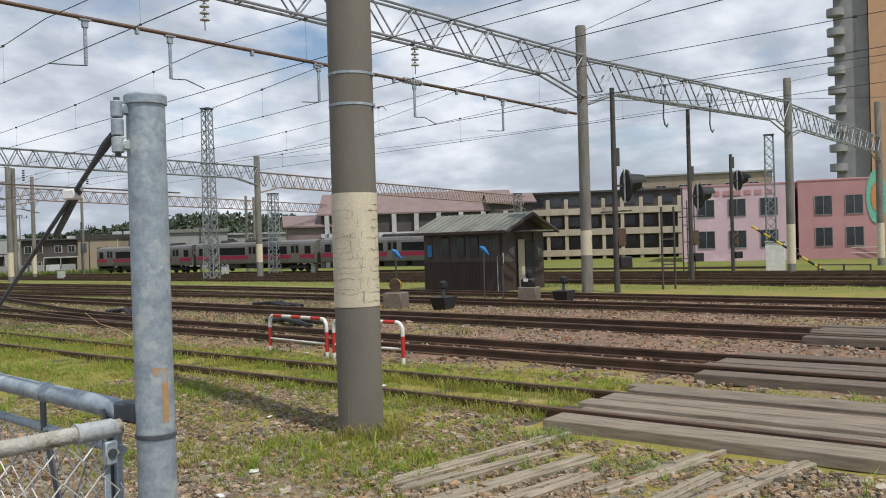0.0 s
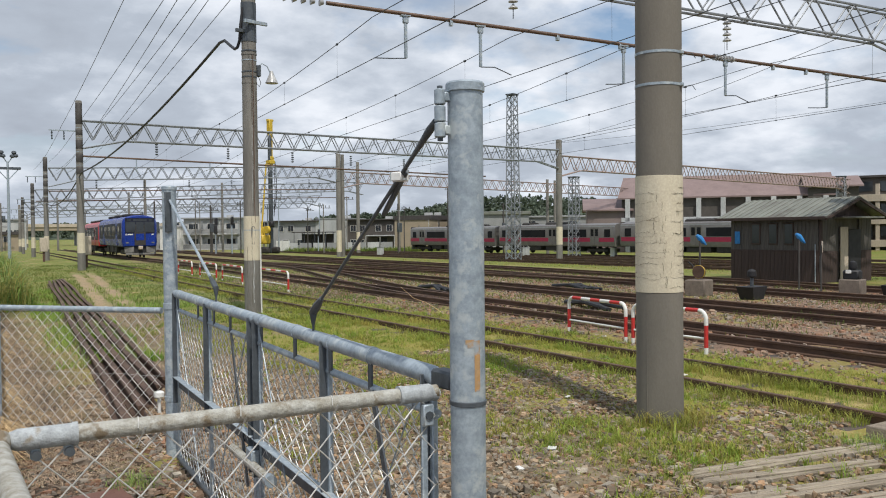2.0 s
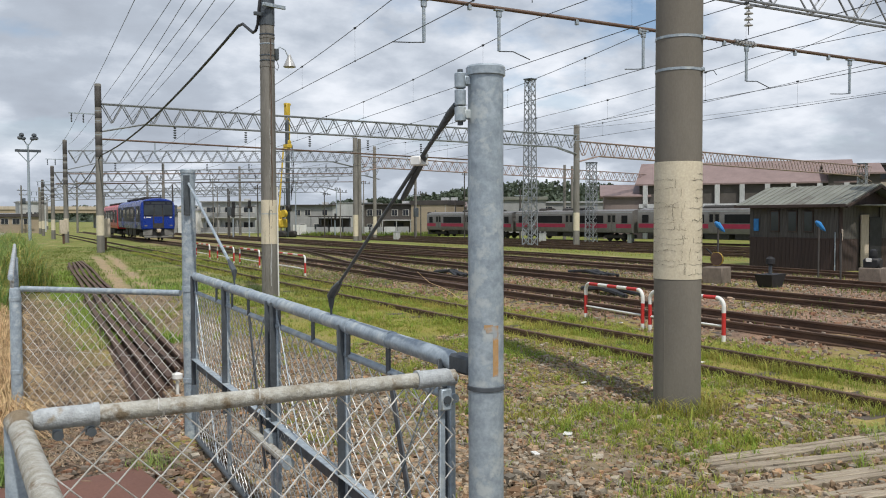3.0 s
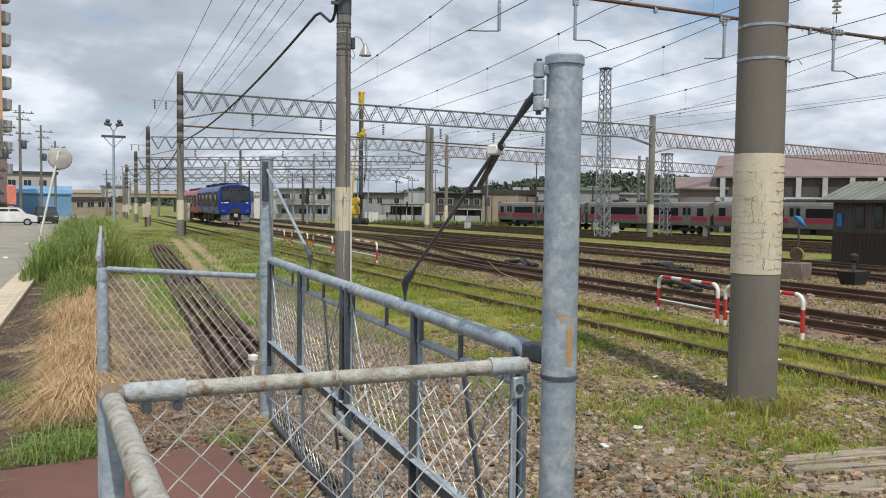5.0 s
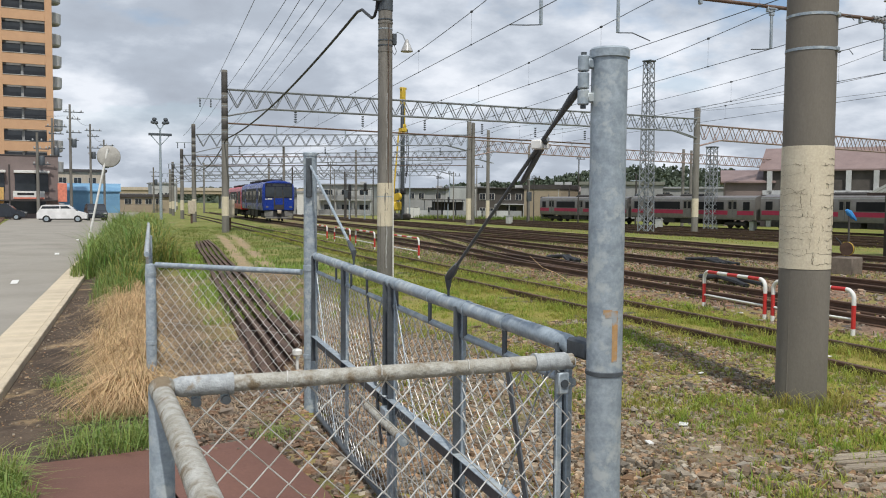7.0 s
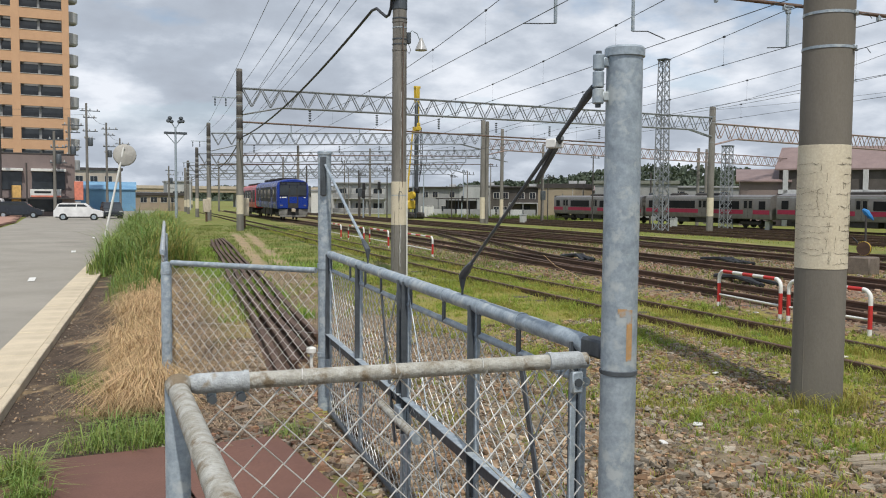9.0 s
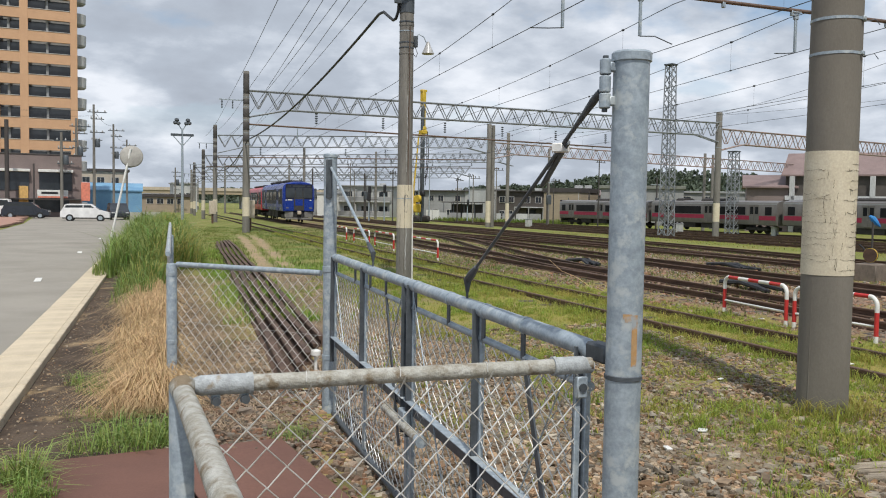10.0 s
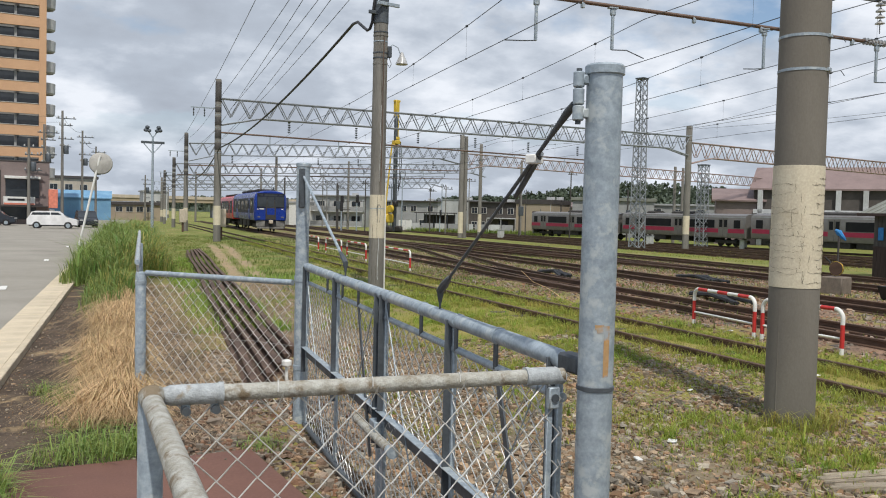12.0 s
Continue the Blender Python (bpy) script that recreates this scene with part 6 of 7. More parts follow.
town_house((79.9, 127.8), (84.2, 122.4), 3.6, 7, "pink_house", "pale brown house with wide window", wall_beige, roof_rose, ((3.6, "window", (0.3, 0.55, 0.8)),), 0.4, 0.2, None, 0.8)
# open shelter with a flat dark roof
t = thing("open_shelter", "open shelter with flat dark roof on thin posts", "shelter", pose(54.5, 129.7, -1.2, 0, 0, -50))
part("roof", M().box((3.0, 1.6, 3.1), (6.2, 3.6, 0.16), 0, 0.02), roof_dark, t, "flat dark roof")
for sx in (0.2, 2.0, 3.9, 5.8):
    for sy in (0.1, 3.0):
        part("post", M().cyl((sx, sy, 0), (sx, sy, 3.05), 0.06, None, 8), galv_dark, t)
part("back_wall", M().box((3.0, 3.1, 1.4), (5.8, 0.08, 2.8), 0, 0.01), wall_dark, t)
part("bench", M().box((3.0, 2.5, 0.45), (4.6, 0.4, 0.08), 0, 0.01), plank_m, t)
for k, (x, y) in enumerate(((51.3, 128.9), (52.1, 128.0))):
    t = thing("hoarding", "white site hoarding sheet by the yard", "hoarding", pose(x, y, -1.2, 0, 0, -50), "site hoardings")
    part("sheet", M().box((0.6, 0, 0.95), (1.15, 0.05, 1.7), 0, 0.006), white_m, t)
    for sx in (0.05, 1.15):
        part("stake", M().cyl((sx, 0.06, 0), (sx, 0.06, 1.9), 0.03, None, 6), galv, t)
# slender masts, signals and cabinets in the depth of the yard
rm = random.Random(33)
for k in range(22):
    x, y = rm.uniform(24, 66), rm.uniform(92, 150)
    h = rm.choice((3.2, 4.4, 6.8, 8.2, 8.8))
    t = thing("yard_mast", "slender dark mast standing in the far yard", "mast", on(x, y, rm.uniform(-40, 40)), "slender masts of the far yard")
    part("shaft", M().cyl((0, 0, -0.2), (0, 0, h), 0.09, 0.07, 8), (steel_pole, conc_pole, galv)[k % 3], t)
    part("arm", M().box((0.3, 0, h - 0.5), (1.6, 0.07, 0.07), 0, 0.006), steel_pole, t)
    if h < 5:
        part("signal_head", M().box((0, -0.1, h - 0.2), (0.42, 0.16, 1.0), 0, 0.05), black_m, t)
    else:
        for sx in (-0.3, 0.3, 0.9):
            part("insulator", M().lathe(sx, 0, [(0.02, h - 0.45), (0.09, h - 0.38), (0.03, h - 0.3), (0.09, h - 0.22), (0.02, h - 0.12)], 8), galv_dark, t)
for x, y in ((31, 84), (48, 88), (57, 72), (64, 66)):
    t = thing("relay_cabinet", "small grey relay cabinet between the tracks", "cabinet", on(x, y, 20), "relay cabinets")
    part("body", M().box((0, 0, 0.45), (0.7, 0.5, 0.9), 0, 0.03), wall_white, t)
    part("lid", M().box((0, 0, 0.93), (0.78, 0.58, 0.06), 0, 0.01), roof_grey, t)
facade((74.5, 113.5), (84.5, 106.0), -1.0, 4.4, 9, "grey_shed", "grey shed with pale green roof", "shed", wall_grey, hut_roof, 0.5, (2.0,), 3, 1.2, 0.9)
facade((89.0, 115.5), (104.0, 103.0), -1.0, 4.0, 9, "long_grey_building", "long grey flat-roofed building", "building", wall_grey, roof_grey, 0.3, (2.9,), 5, 1.6, 1.1)
bl = facade((-0.8, 160.5), (9.4, 160.0), -1.0, 3.1, 9, "blue_sheeted_house", "house wrapped in blue site sheeting", "house", blue_sheet)
pitched(bl, 10.2, 9, 4.1, 1.3, blue_sheet, 0.2)
facade((9.6, 172), (19.0, 172), -1.0, 2.0, 9, "low_house", "low dark-roofed house beyond the road", "house", wall_beige, roof_dark, 0.6, (1.2,), 4, 1.2, 1.0)
facade((-2.0, 172), (7.6, 172), -1.0, 6.6, 9, "tan_house", "tan flat-roofed house beyond the road", "house", wall_cream, roof_dark, 0.5, (2.0, 5.0), 3, 1.3, 1.1)
facade((18.0, 196), (23.0, 196), -1.0, 5.0, 9, "white_house", "small white house beyond the grass", "house", wall_white, roof_grey, 0.3, (2.5,), 2, 1.2, 1.0)
br = thing("road_bridge", "distant pale road bridge over the tracks", "bridge", pose(20, 262, 0))
part("deck", M().box((30, 0, 3.6), (130, 9, 1.1), -3, 0.05), wall_beige, br)
part("parapet", M().box((30, -4.6, 4.5), (130, 0.3, 0.9), -3, 0.02), wall_cream, br)
for i in range(6):
    part("pier", M().box((-8 + 16 * i, 0, 1.0), (1.4, 6, 4.5), -3, 0.05), wall_grey, br)
for i in range(6):
    facade((46 + 22 * i, 270 - 14 * i), (60 + 22 * i, 262 - 14 * i), -1.2, 3.0 + (i * 37 % 5) * 0.5, 10, "far_building", "distant town building on the skyline", "building",
           (wall_grey, wall_white, wall_beige)[i % 3], roof_grey, 0.4, (2.0, 4.4), 5, 1.6, 1.2)

# wooded hill on the skyline
def hills():
    vs, fs = [], []
    rr = random.Random(9)
    n = 0
    for i in range(15000):
        az = radians(rr.uniform(6, 62))
        d = rr.uniform(560, 680)
        prof = (0.42 + 0.58 * min(1.0, max(0.0, (az - radians(20)) / radians(14)))) * 0.9 * (18 + 8 * noise.noise((az * 7, 2, 0)) + 9 * max(0, math.sin((az - radians(24)) * 3.0)) + 3 * noise.noise((az * 31, 7, 0)))
        z = rr.uniform(0.0, 1.0) ** 0.6 * prof + 1
        c = Vector((d * math.sin(az), d * math.cos(az), z))
        s = rr.uniform(0.9, 2.0)
        o = len(vs)
        for k in range(7):
            a, e = rr.uniform(0, 6.28), rr.uniform(-1.2, 1.4)
            vs.append(tuple(c + Vector((math.cos(a) * math.cos(e), math.sin(a) * math.cos(e), math.sin(e))) * s))
        fs += [(o, o + 1, o + 2), (o + 2, o + 3, o + 4), (o + 4, o + 5, o + 6), (o, o + 3, o + 6), (o + 1, o + 4, o + 5), (o, o + 2, o + 5)]
    stuff("far_woods", vs, fs, wood_m, "dark green wooded hill on the skyline", "woods")
    g2v, g2f = [], []
    for i in range(60):
        az = radians(6 + 56 * i / 59)
        prof = (0.42 + 0.58 * min(1.0, max(0.0, (az - radians(20)) / radians(14)))) * 0.9 * (16 + 8 * noise.noise((az * 7, 2, 0)) + 9 * max(0, math.sin((az - radians(24)) * 3.0)))
        for d, z in ((585, -2), (615, prof * 0.75), (650, prof * 0.95), (760, -2)):
            g2v.append((d * math.sin(az), d * math.cos(az), z))
    g2f = [(i * 4 + k, i * 4 + k + 1, (i + 1) * 4 + k + 1, (i + 1) * 4 + k) for i in range(59) for k in range(3)]
    stuff("hill", g2v, g2f, wood_m, "dark wooded hillside", "hill", "structure")


hills()

# ---- small things of the yard ----
# concrete gutter slabs along the road
gt = tagged(new("gutter"), "row of pale concrete gutter slabs", "gutter", "", "structure")
sm = M().box((0, 0, 0), (0.44, 0.595, 0.1), 0, 0.008).mesh("slab")
fix_normals(sm)
sm.materials.append(kerb_m)
lm = M().box((0, 0, 0), (0.085, 0.595, 0.12), 0, 0.008).mesh("kerb_edge")
fix_normals(lm)
lm.materials.append(kerb_m)
for i in range(90):
    y = -6.2 + 0.6 * i
    x = gutter_out(y)
    for me, nm, dx, dz in ((sm, "slab", -0.32, 0.0), (lm, "kerb_edge", -0.045, 0.012)):
        o = new(nm, me)
        o.parent = gt
        o.matrix_local = pose(x + dx, y, gz(x, y) - 0.005 + dz + random.uniform(-0.004, 0.004), 0, 0, -4.46)

# timber crossing decks
def plank_deck(cx, y0, y1, rows, label, m):
    t = thing("timber_deck", label, "crossing deck", on(cx, (y0 + y1) / 2), "timber crossing decks")
    for dx, w, z in rows:
        a, b = y0 + random.uniform(-0.12, 0.05), y1 + random.uniform(-0.15, 0.12)
        g = M().box((dx, (a + b) / 2 - (y0 + y1) / 2, z), (w - 0.012, b - a, 0.12), random.uniform(-0.4, 0.4), 0.008)
        part("plank", g, m, t)


plank_deck(9.02, -4.0, 4.92, [(-0.93, 0.42, 0.05), (-0.40, 0.16, 0.045), (-0.15, 0.30, 0.085), (0.20, 0.38, 0.08), (0.83, 0.34, 0.07), (1.12, 0.22, 0.06)],
           "grey weathered timber crossing deck between the rails", plank_m)
plank_deck(12.35, -5.0, 4.7, [(-0.93, 0.4, 0.055), (-0.3, 0.34, 0.07), (0.12, 0.46, 0.075), (0.92, 0.5, 0.06)],
           "brown timber crossing deck on the second track", plank_brown)
plank_deck(16.9, -6.0, 4.6, [(-1.0, 0.3, 0.10), (-0.3, 0.26, 0.11), (0.0, 0.28, 0.11), (0.3, 0.26, 0.11), (0.9, 0.3, 0.10)],
           "brown timber crossing deck on the third track", plank_brown)
# old split boards sunk in the stones
rb = random.Random(12)
for i in range(7):
    y = 4.86 - (0.0, 0.24, 0.62, 0.95, 1.5, 1.85, 2.2)[i]
    ln = (2.5, 1.7, 1.9, 1.1, 1.6, 1.2, 1.7)[i]
    xc = (6.7, 6.4, 6.3, 6.2, 7.0, 6.6, 7.1)[i]
    t = thing("old_board", "grey split old timber board sunk in gravel", "board", pose(xc, y - 0.05, 0.008, rb.uniform(-1, 1), rb.uniform(-0.8, 0.8), -11 + rb.uniform(-6, 6)), "old boards of the path")
    s0 = -0.09
    for k in range(3):
        w = rb.uniform(0.045, 0.075)
        g = M().box((rb.uniform(-0.12, 0.12), s0 + w / 2, rb.uniform(0.0, 0.012)), (ln * rb.uniform(0.75, 1.0), w - 0.008, 0.05), rb.uniform(-0.8, 0.8), 0.008)
        part("split_plank", g, plank_pale, t).data.name = "split_plank"
        s0 += w + 0.004

# point machines, levers and wrapped posts
def lever_block(x, y, label, wheel):
    t = thing("point_lever", label, "point lever", on(x, y, 15), "hand point levers")
    part("block", M().box((0, 0, 0.24), (0.62, 0.62, 0.5), 0, 0.03), conc_block, t, "concrete block")
    if wheel:
        part("weight_wheel", M().cyl((-0.05, 0, 0.72), (0.06, 0, 0.72), 0.19, None, 20), rail_m, t)
        part("yellow_disc", M().cyl((-0.03, 0, 0.72), (0.0, 0, 0.72), 0.2, None, 20), yellow_m, t)
        part("lever", M().tube([(0.15, 0.1, 0.5), (0.2, 0.3, 0.9), (0.18, 0.42, 1.0)], 0.025, 8), black_m, t)
    else:
        part("machine", M().box((0, 0, 0.62), (0.4, 0.46, 0.3), 0, 0.05), black_m, t)
        part("lamp", M().lathe(0.05, 0, [(0.11, 0.78), (0.13, 0.85), (0.1, 1.0), (0.02, 1.04)], 12), black_m, t)
        part("white_mark", M().box((-0.22, 0.05, 0.72), (0.02, 0.16, 0.1), 0, 0.004), white_m, t)


lever_block(20.5, 17.6, "rusty point lever wheel on a concrete block", True)
lever_block(24.6, 15.3, "black point machine on a concrete block", False)
for x, y in ((20.5, 15.75), (24.6, 14.0)):
    t = thing("point_box", "black tub-shaped point mechanism beside the rail", "point mechanism", on(x, y, 10), "point mechanisms")
    part("tub", M().add([(-0.42, -0.25, 0.38), (0.42, -0.25, 0.38), (0.42, 0.25, 0.38), (-0.42, 0.25, 0.38), (-0.28, -0.2, 0.02), (0.28, -0.2, 0.02), (0.28, 0.2, 0.02), (-0.28, 0.2, 0.02)],
                        [(0, 1, 2, 3), (7, 6, 5, 4), (0, 4, 5, 1), (1, 5, 6, 2), (2, 6, 7, 3), (3, 7, 4, 0)]), black_m, t)
    part("stem", M().cyl((0, 0, 0.3), (0, 0, 0.68), 0.05, None, 10), galv_dark, t)
    part("lamp", M().lathe(0, 0, [(0.06, 0.62), (0.12, 0.66), (0.12, 0.8), (0.04, 0.86)], 12), black_m, t)
for x, y, z in ((21.6, 18.5, 1.75), (19.8, 18.9, 1.6), (24.9, 17.3, 1.8)):
    t = thing("wrapped_post", "thin post with blue plastic wrapped head", "post", on(x, y, -35), "wrapped indicator posts")
    part("stem", M().cyl((0, 0, 0), (0, 0, z - 0.1), 0.03, None, 8), steel_pole, t)
    part("wrap", M().tube([(0.2, 0, z - 0.25), (0.1, 0, z - 0.15), (0, 0.02, z - 0.02), (-0.1, 0, z + 0.06)], [0.02, 0.07, 0.09, 0.04], 8), blue_tarp, t, "blue plastic wrap")
for x, y in ((20.9, 19.6), (24.4, 16.2)):
    t = thing("marker_board", "white plate above a four-square marker", "marker", on(x, y, 40), "marker boards")
    part("stem", M().cyl((0, 0, 0), (0, 0, 1.5), 0.028, None, 8), steel_pole, t)
    part("plate", M().box((0, -0.03, 1.45), (0.22, 0.02, 0.34), 0, 0.003), wall_cream, t)
    part("black_plate", M().box((0.3, -0.02, 0.9), (0.36, 0.02, 0.5), 0, 0.003), black_m, t)
    for sx in (0.22, 0.38):
        for z in (0.8, 1.0):
            part("white_square", M().box((sx, -0.036, z), (0.11, 0.01, 0.15)), white_m, t)
# dark cable heaps between tracks
for x, y in ((14.9, 16.2), (15.2, 24.0), (19.6, 22.0)):
    t = thing("point_rodding", "dark heap of point rodding in the ballast", "rodding", on(x, y, 80), "point rodding heaps")
    for k in range(7):
        part("rod", M().tube([(random.uniform(-1.2, -0.6), random.uniform(-0.3, 0.3), 0.06), (0, random.uniform(-0.3, 0.3), 0.16), (random.uniform(0.6, 1.4), random.uniform(-0.3, 0.3), 0.07)], 0.05, 6), black_m, t)

# a bent dry wire and scraps of litter in the grass
t = thing("bent_wire", "thin bent wire sticking out of the grass", "wire", pose(11.18, 17.14, 0))
part("strand", M().tube([(0, 0, -0.02), (-0.12, 0.1, 0.1), (-0.3, 0.25, 0.24), (-0.55, 0.45, 0.36), (-0.8, 0.6, 0.62)], 0.006, 5), straw_m, t)
for k, (x, y) in enumerate([(6.87, 7.85), (4.65, 5.88), (10.98, 11.6), (9.02, 8.06), (5.26, 6.21)]):
    solid("litter", M().box((x, y, 0.03), (0.09, 0.035 + 0.01 * k, 0.012), 25 + 50 * k, 0.003), white_m, "scrap of white litter lying in the grass", "litter", "", "scraps of litter")

# colour-light signals
def signal(x, y, h, zs, label):
    t = thing("signal_mast", label, "railway signal", on(x, y, -38), "colour-light signals")
    part("mast", M().cyl((0, 0, -0.2), (0, 0, h), 0.12, 0.09, 14), steel_pole, t)
    part("backplate", M().cyl((0.42, -0.05, zs), (0.50, -0.05, zs), 0.62, None, 24), black_m, t, "black oval backplate").scale = (1, 0.75, 1)
    hood, n = M(), 12
    ring = lambda r, x, dz: [(x, r * math.cos(math.pi * k / n - 0.1) - 0.05, zs + dz + r * math.sin(math.pi * k / n - 0.1)) for k in range(n + 1)]
    vs = ring(0.46, 0.48, 0.0) + ring(0.34, 1.15, 0.08) + ring(0.32, 1.15, 0.08) + ring(0.44, 0.48, 0.0)
    hood.add(vs, [(j * (n + 1) + k, j * (n + 1) + k + 1, ((j + 1) % 4) * (n + 1) + k + 1, ((j + 1) % 4) * (n + 1) + k) for j in range(4) for k in range(n)]
             + [tuple(j * (n + 1) for j in range(4)), tuple(j * (n + 1) + n for j in range(4))[::-1]])
    part("hood", hood, black_m, t, "black visor hood")
    part("hood_body", M().cyl((0.46, -0.05, zs + 0.05), (1.0, -0.05, zs + 0.12), 0.4, 0.26, 16), black_m, t)
    part("white_rim", M().box((0.4, -0.05, zs), (0.03, 0.1, 1.3), 0, 0.006), white_m, t)
    part("bracket", M().box((0.22, -0.02, zs), (0.4, 0.08, 0.08)), steel_pole, t)
    part("relay_box", M().box((0.34, 0, 1.15), (0.5, 0.35, 0.42), 0, 0.03), black_m, t)
    part("junction_box", M().box((0.2, 0, 2.1), (0.36, 0.26, 0.7), 0, 0.03), rail_m, t)
    part("marker_plate", M().box((0.16, 0, zs + 1.1), (0.16, 0.05, 0.7), 0, 0.01), steel_pole, t)
    for z in (0.5, 0.9, 1.3, 1.7, 2.5, 2.9):
        part("rung", M().cyl((-0.16, 0.16, z), (0.16, 0.16, z), 0.015, None, 6), steel_pole, t)
    part("arm", M().cyl((-0.6, 0, zs - 1.0), (0.7, 0, zs - 0.95), 0.03, None, 6), steel_pole, t)


signal(30.31, 14.87, 7.8, 4.07, "dark signal mast with hooded black lamp head")
signal(40.39, 15.78, 8.3, 4.1, "rusty signal mast with hooded black lamp head")
signal(52.47, 17.79, 7.3, 5.7, "slim signal mast with hooded black lamp head")
for x, y, h in ((49.5, 19.5, 5.2), (33.0, 13.9, 3.3), (58, 22.5, 5.0)):
    t = thing("ladder_frame", "slender steel ladder frame among the sidings", "ladder", on(x, y, -30), "ladder frames")
    for sx in (-0.3, 0.3):
        part("upright", M().cyl((sx, 0, 0), (sx, 0, h), 0.045, None, 6), steel_pole, t)
    for z in range(1, int(h)):
        part("rung", M().cyl((-0.3, 0, z), (0.3, 0, z), 0.03, None, 6), steel_pole, t)
t = thing("barrier_boom", "black and yellow striped crossing boom", "crossing barrier", Matrix.Translation((53.94, 13.83, gz(53.94, 13.83))))
A, B = Vector((-0.83, 3.0, 2.9)), Vector((0.3, -1.0, 0.0))
for i in range(12):
    part("black_stripe" if i % 2 else "yellow_stripe", M().cyl(A.lerp(B, i / 12), A.lerp(B, (i + 1) / 12), 0.07, None, 8), black_m if i % 2 else yellow_m, t)
t = thing("relay_cabinet", "white relay cabinet beside the pink building", "cabinet", on(58.28, 16.93, 15))
part("body", M().box((0, 0, 0.95), (0.9, 1.2, 1.9), 0, 0.03), white_m, t)
part("roof", M().box((0, 0, 1.95), (1.0, 1.3, 0.1), 0, 0.02), roof_grey, t)

t = thing("guard_rail", "low dark steel guard rail among the grassy sidings", "rail", pose(48.38, 11.93, -0.6))
ge = Vector((-0.43, -2.59, 0))
for f in (0.0, 0.5, 1.0):
    part("post", M().cyl(ge * f - Vector((0, 0, 0.3)), ge * f + Vector((0, 0, 0.75)), 0.05, None, 8), steel_pole, t)
for z in (0.35, 0.7):
    part("bar", M().cyl(Vector((0, 0, z)), ge + Vector((0, 0, z)), 0.03, None, 6), steel_pole, t)

# convex road mirror, seen from behind
t = thing("road_mirror", "leaning white pole with round grey mirror back", "road mirror", pose(1.28, 36.95, 0))
part("pole", M().cyl((0, 0, -0.1), (0.83, -0.03, 3.85), 0.045, None, 12), white_m, t)
part("mirror_back", M().lathe(0, 0, [(0.43, -0.05), (0.45, -0.02), (0.42, 0.03), (0.25, 0.09), (0.02, 0.11)], 26), mirror_m, t, "domed grey mirror back").matrix_local = Matrix.Translation((0.86, 0.05, 3.55)) @ Matrix.Rotation(radians(78), 4, "X")

# floodlight mast
t = thing("floodlight_mast", "tall mast with clustered floodlights", "floodlight mast", on(9.6, 92.5))
part("mast", M().cyl((0, 0, 0), (0, 0, 9.4), 0.16, 0.1, 14), galv, t)
part("crossarm", M().box((0, 0, 8.75), (2.3, 0.2, 0.25), 0, 0.03), galv_dark, t)
for sx in (-1, 1):
    part("strut", M().cyl((0, 0, 7.6), (sx * 0.95, 0, 8.7), 0.05, None, 6), galv, t)
    part("upper_arm", M().cyl((0, 0, 9.2), (sx * 0.5, 0, 10.0), 0.05, None, 6), galv, t)
    for dx, z in ((0.55, 10.1), (0.4, 9.75), (0.7, 9.8)):
        part("lamp_head", M().lathe(sx * dx, -0.1, [(0.1, z), (0.24, z + 0.12), (0.2, z + 0.3), (0.05, z + 0.36)], 12), galv_dark, t)

# utility poles of the street
def utility_pole(x, y, h, label):
    t = thing("utility_pole", label, "utility pole", on(x, y), "street utility poles")
    part("shaft", M().cyl((0, 0, -0.2), (0, 0, h), 0.19, 0.12, 14), conc_pole, t)
    for z, w in ((h - 0.9, 2.2), (h - 1.7, 1.5), (h - 3.3, 1.7), (h - 4.2, 1.1)):
        part("crossarm", M().box((0.4, 0, z), (w, 0.1, 0.1), 0, 0.01), galv_dark, t)
        for sx in (-0.3, 0.3, 0.9):
            part("insulator", M().lathe(sx * w / 1.6, 0, [(0.05, z + 0.05), (0.09, z + 0.12), (0.05, z + 0.28)], 8), porcelain, t)
    part("transformer", M().lathe(0.42, 0, [(0.26, h * 0.62), (0.28, h * 0.63), (0.28, h * 0.62 + 0.9), (0.2, h * 0.62 + 1.0)], 14), galv_dark, t)


utility_pole(1.25, 110.5, 13.3, "concrete street utility pole with transformer")
utility_pole(3.9, 128, 12.6, "concrete street utility pole with crossarms")
utility_pole(6.2, 142, 11.5, "concrete street utility pole with crossarms")
utility_pole(-0.6, 104, 11.0, "concrete street utility pole near the shop")
utility_pole(-2.0, 99.0, 9.0, "concrete street utility pole near the shop")
utility_pole(15.8, 168, 8.5, "leaning concrete pole beyond the grass")
t = thing("street_post", "dark street post in front of the shop", "post", on(-7.0, 97))
part("shaft", M().cyl((0, 0, 0), (0, 0, 9.9), 0.22, 0.2, 12), roof_dark, t)
t = thing("street_post", "thin dark street post before the shop", "post", on(-4.5, 96))
part("shaft", M().cyl((0, 0, 0), (0, 0, 5.5), 0.09, 0.08, 12), roof_dark, t)
for x0, x1, z in ((1.25, -30, 12.2), (1.25, -30, 11.5), (1.25, 3.9, 12.2), (3.9, 6.2, 11.0)):
    y1 = {-30: 106, 3.9: 128, 6.2: 142}[x1]
    y0 = {1.25: 110.5, 3.9: 128}[x0]
    wire([((x0, y0, z), (x1, y1, z - 0.4), 0.6)], 0.02, "thin street cable strung between utility poles")


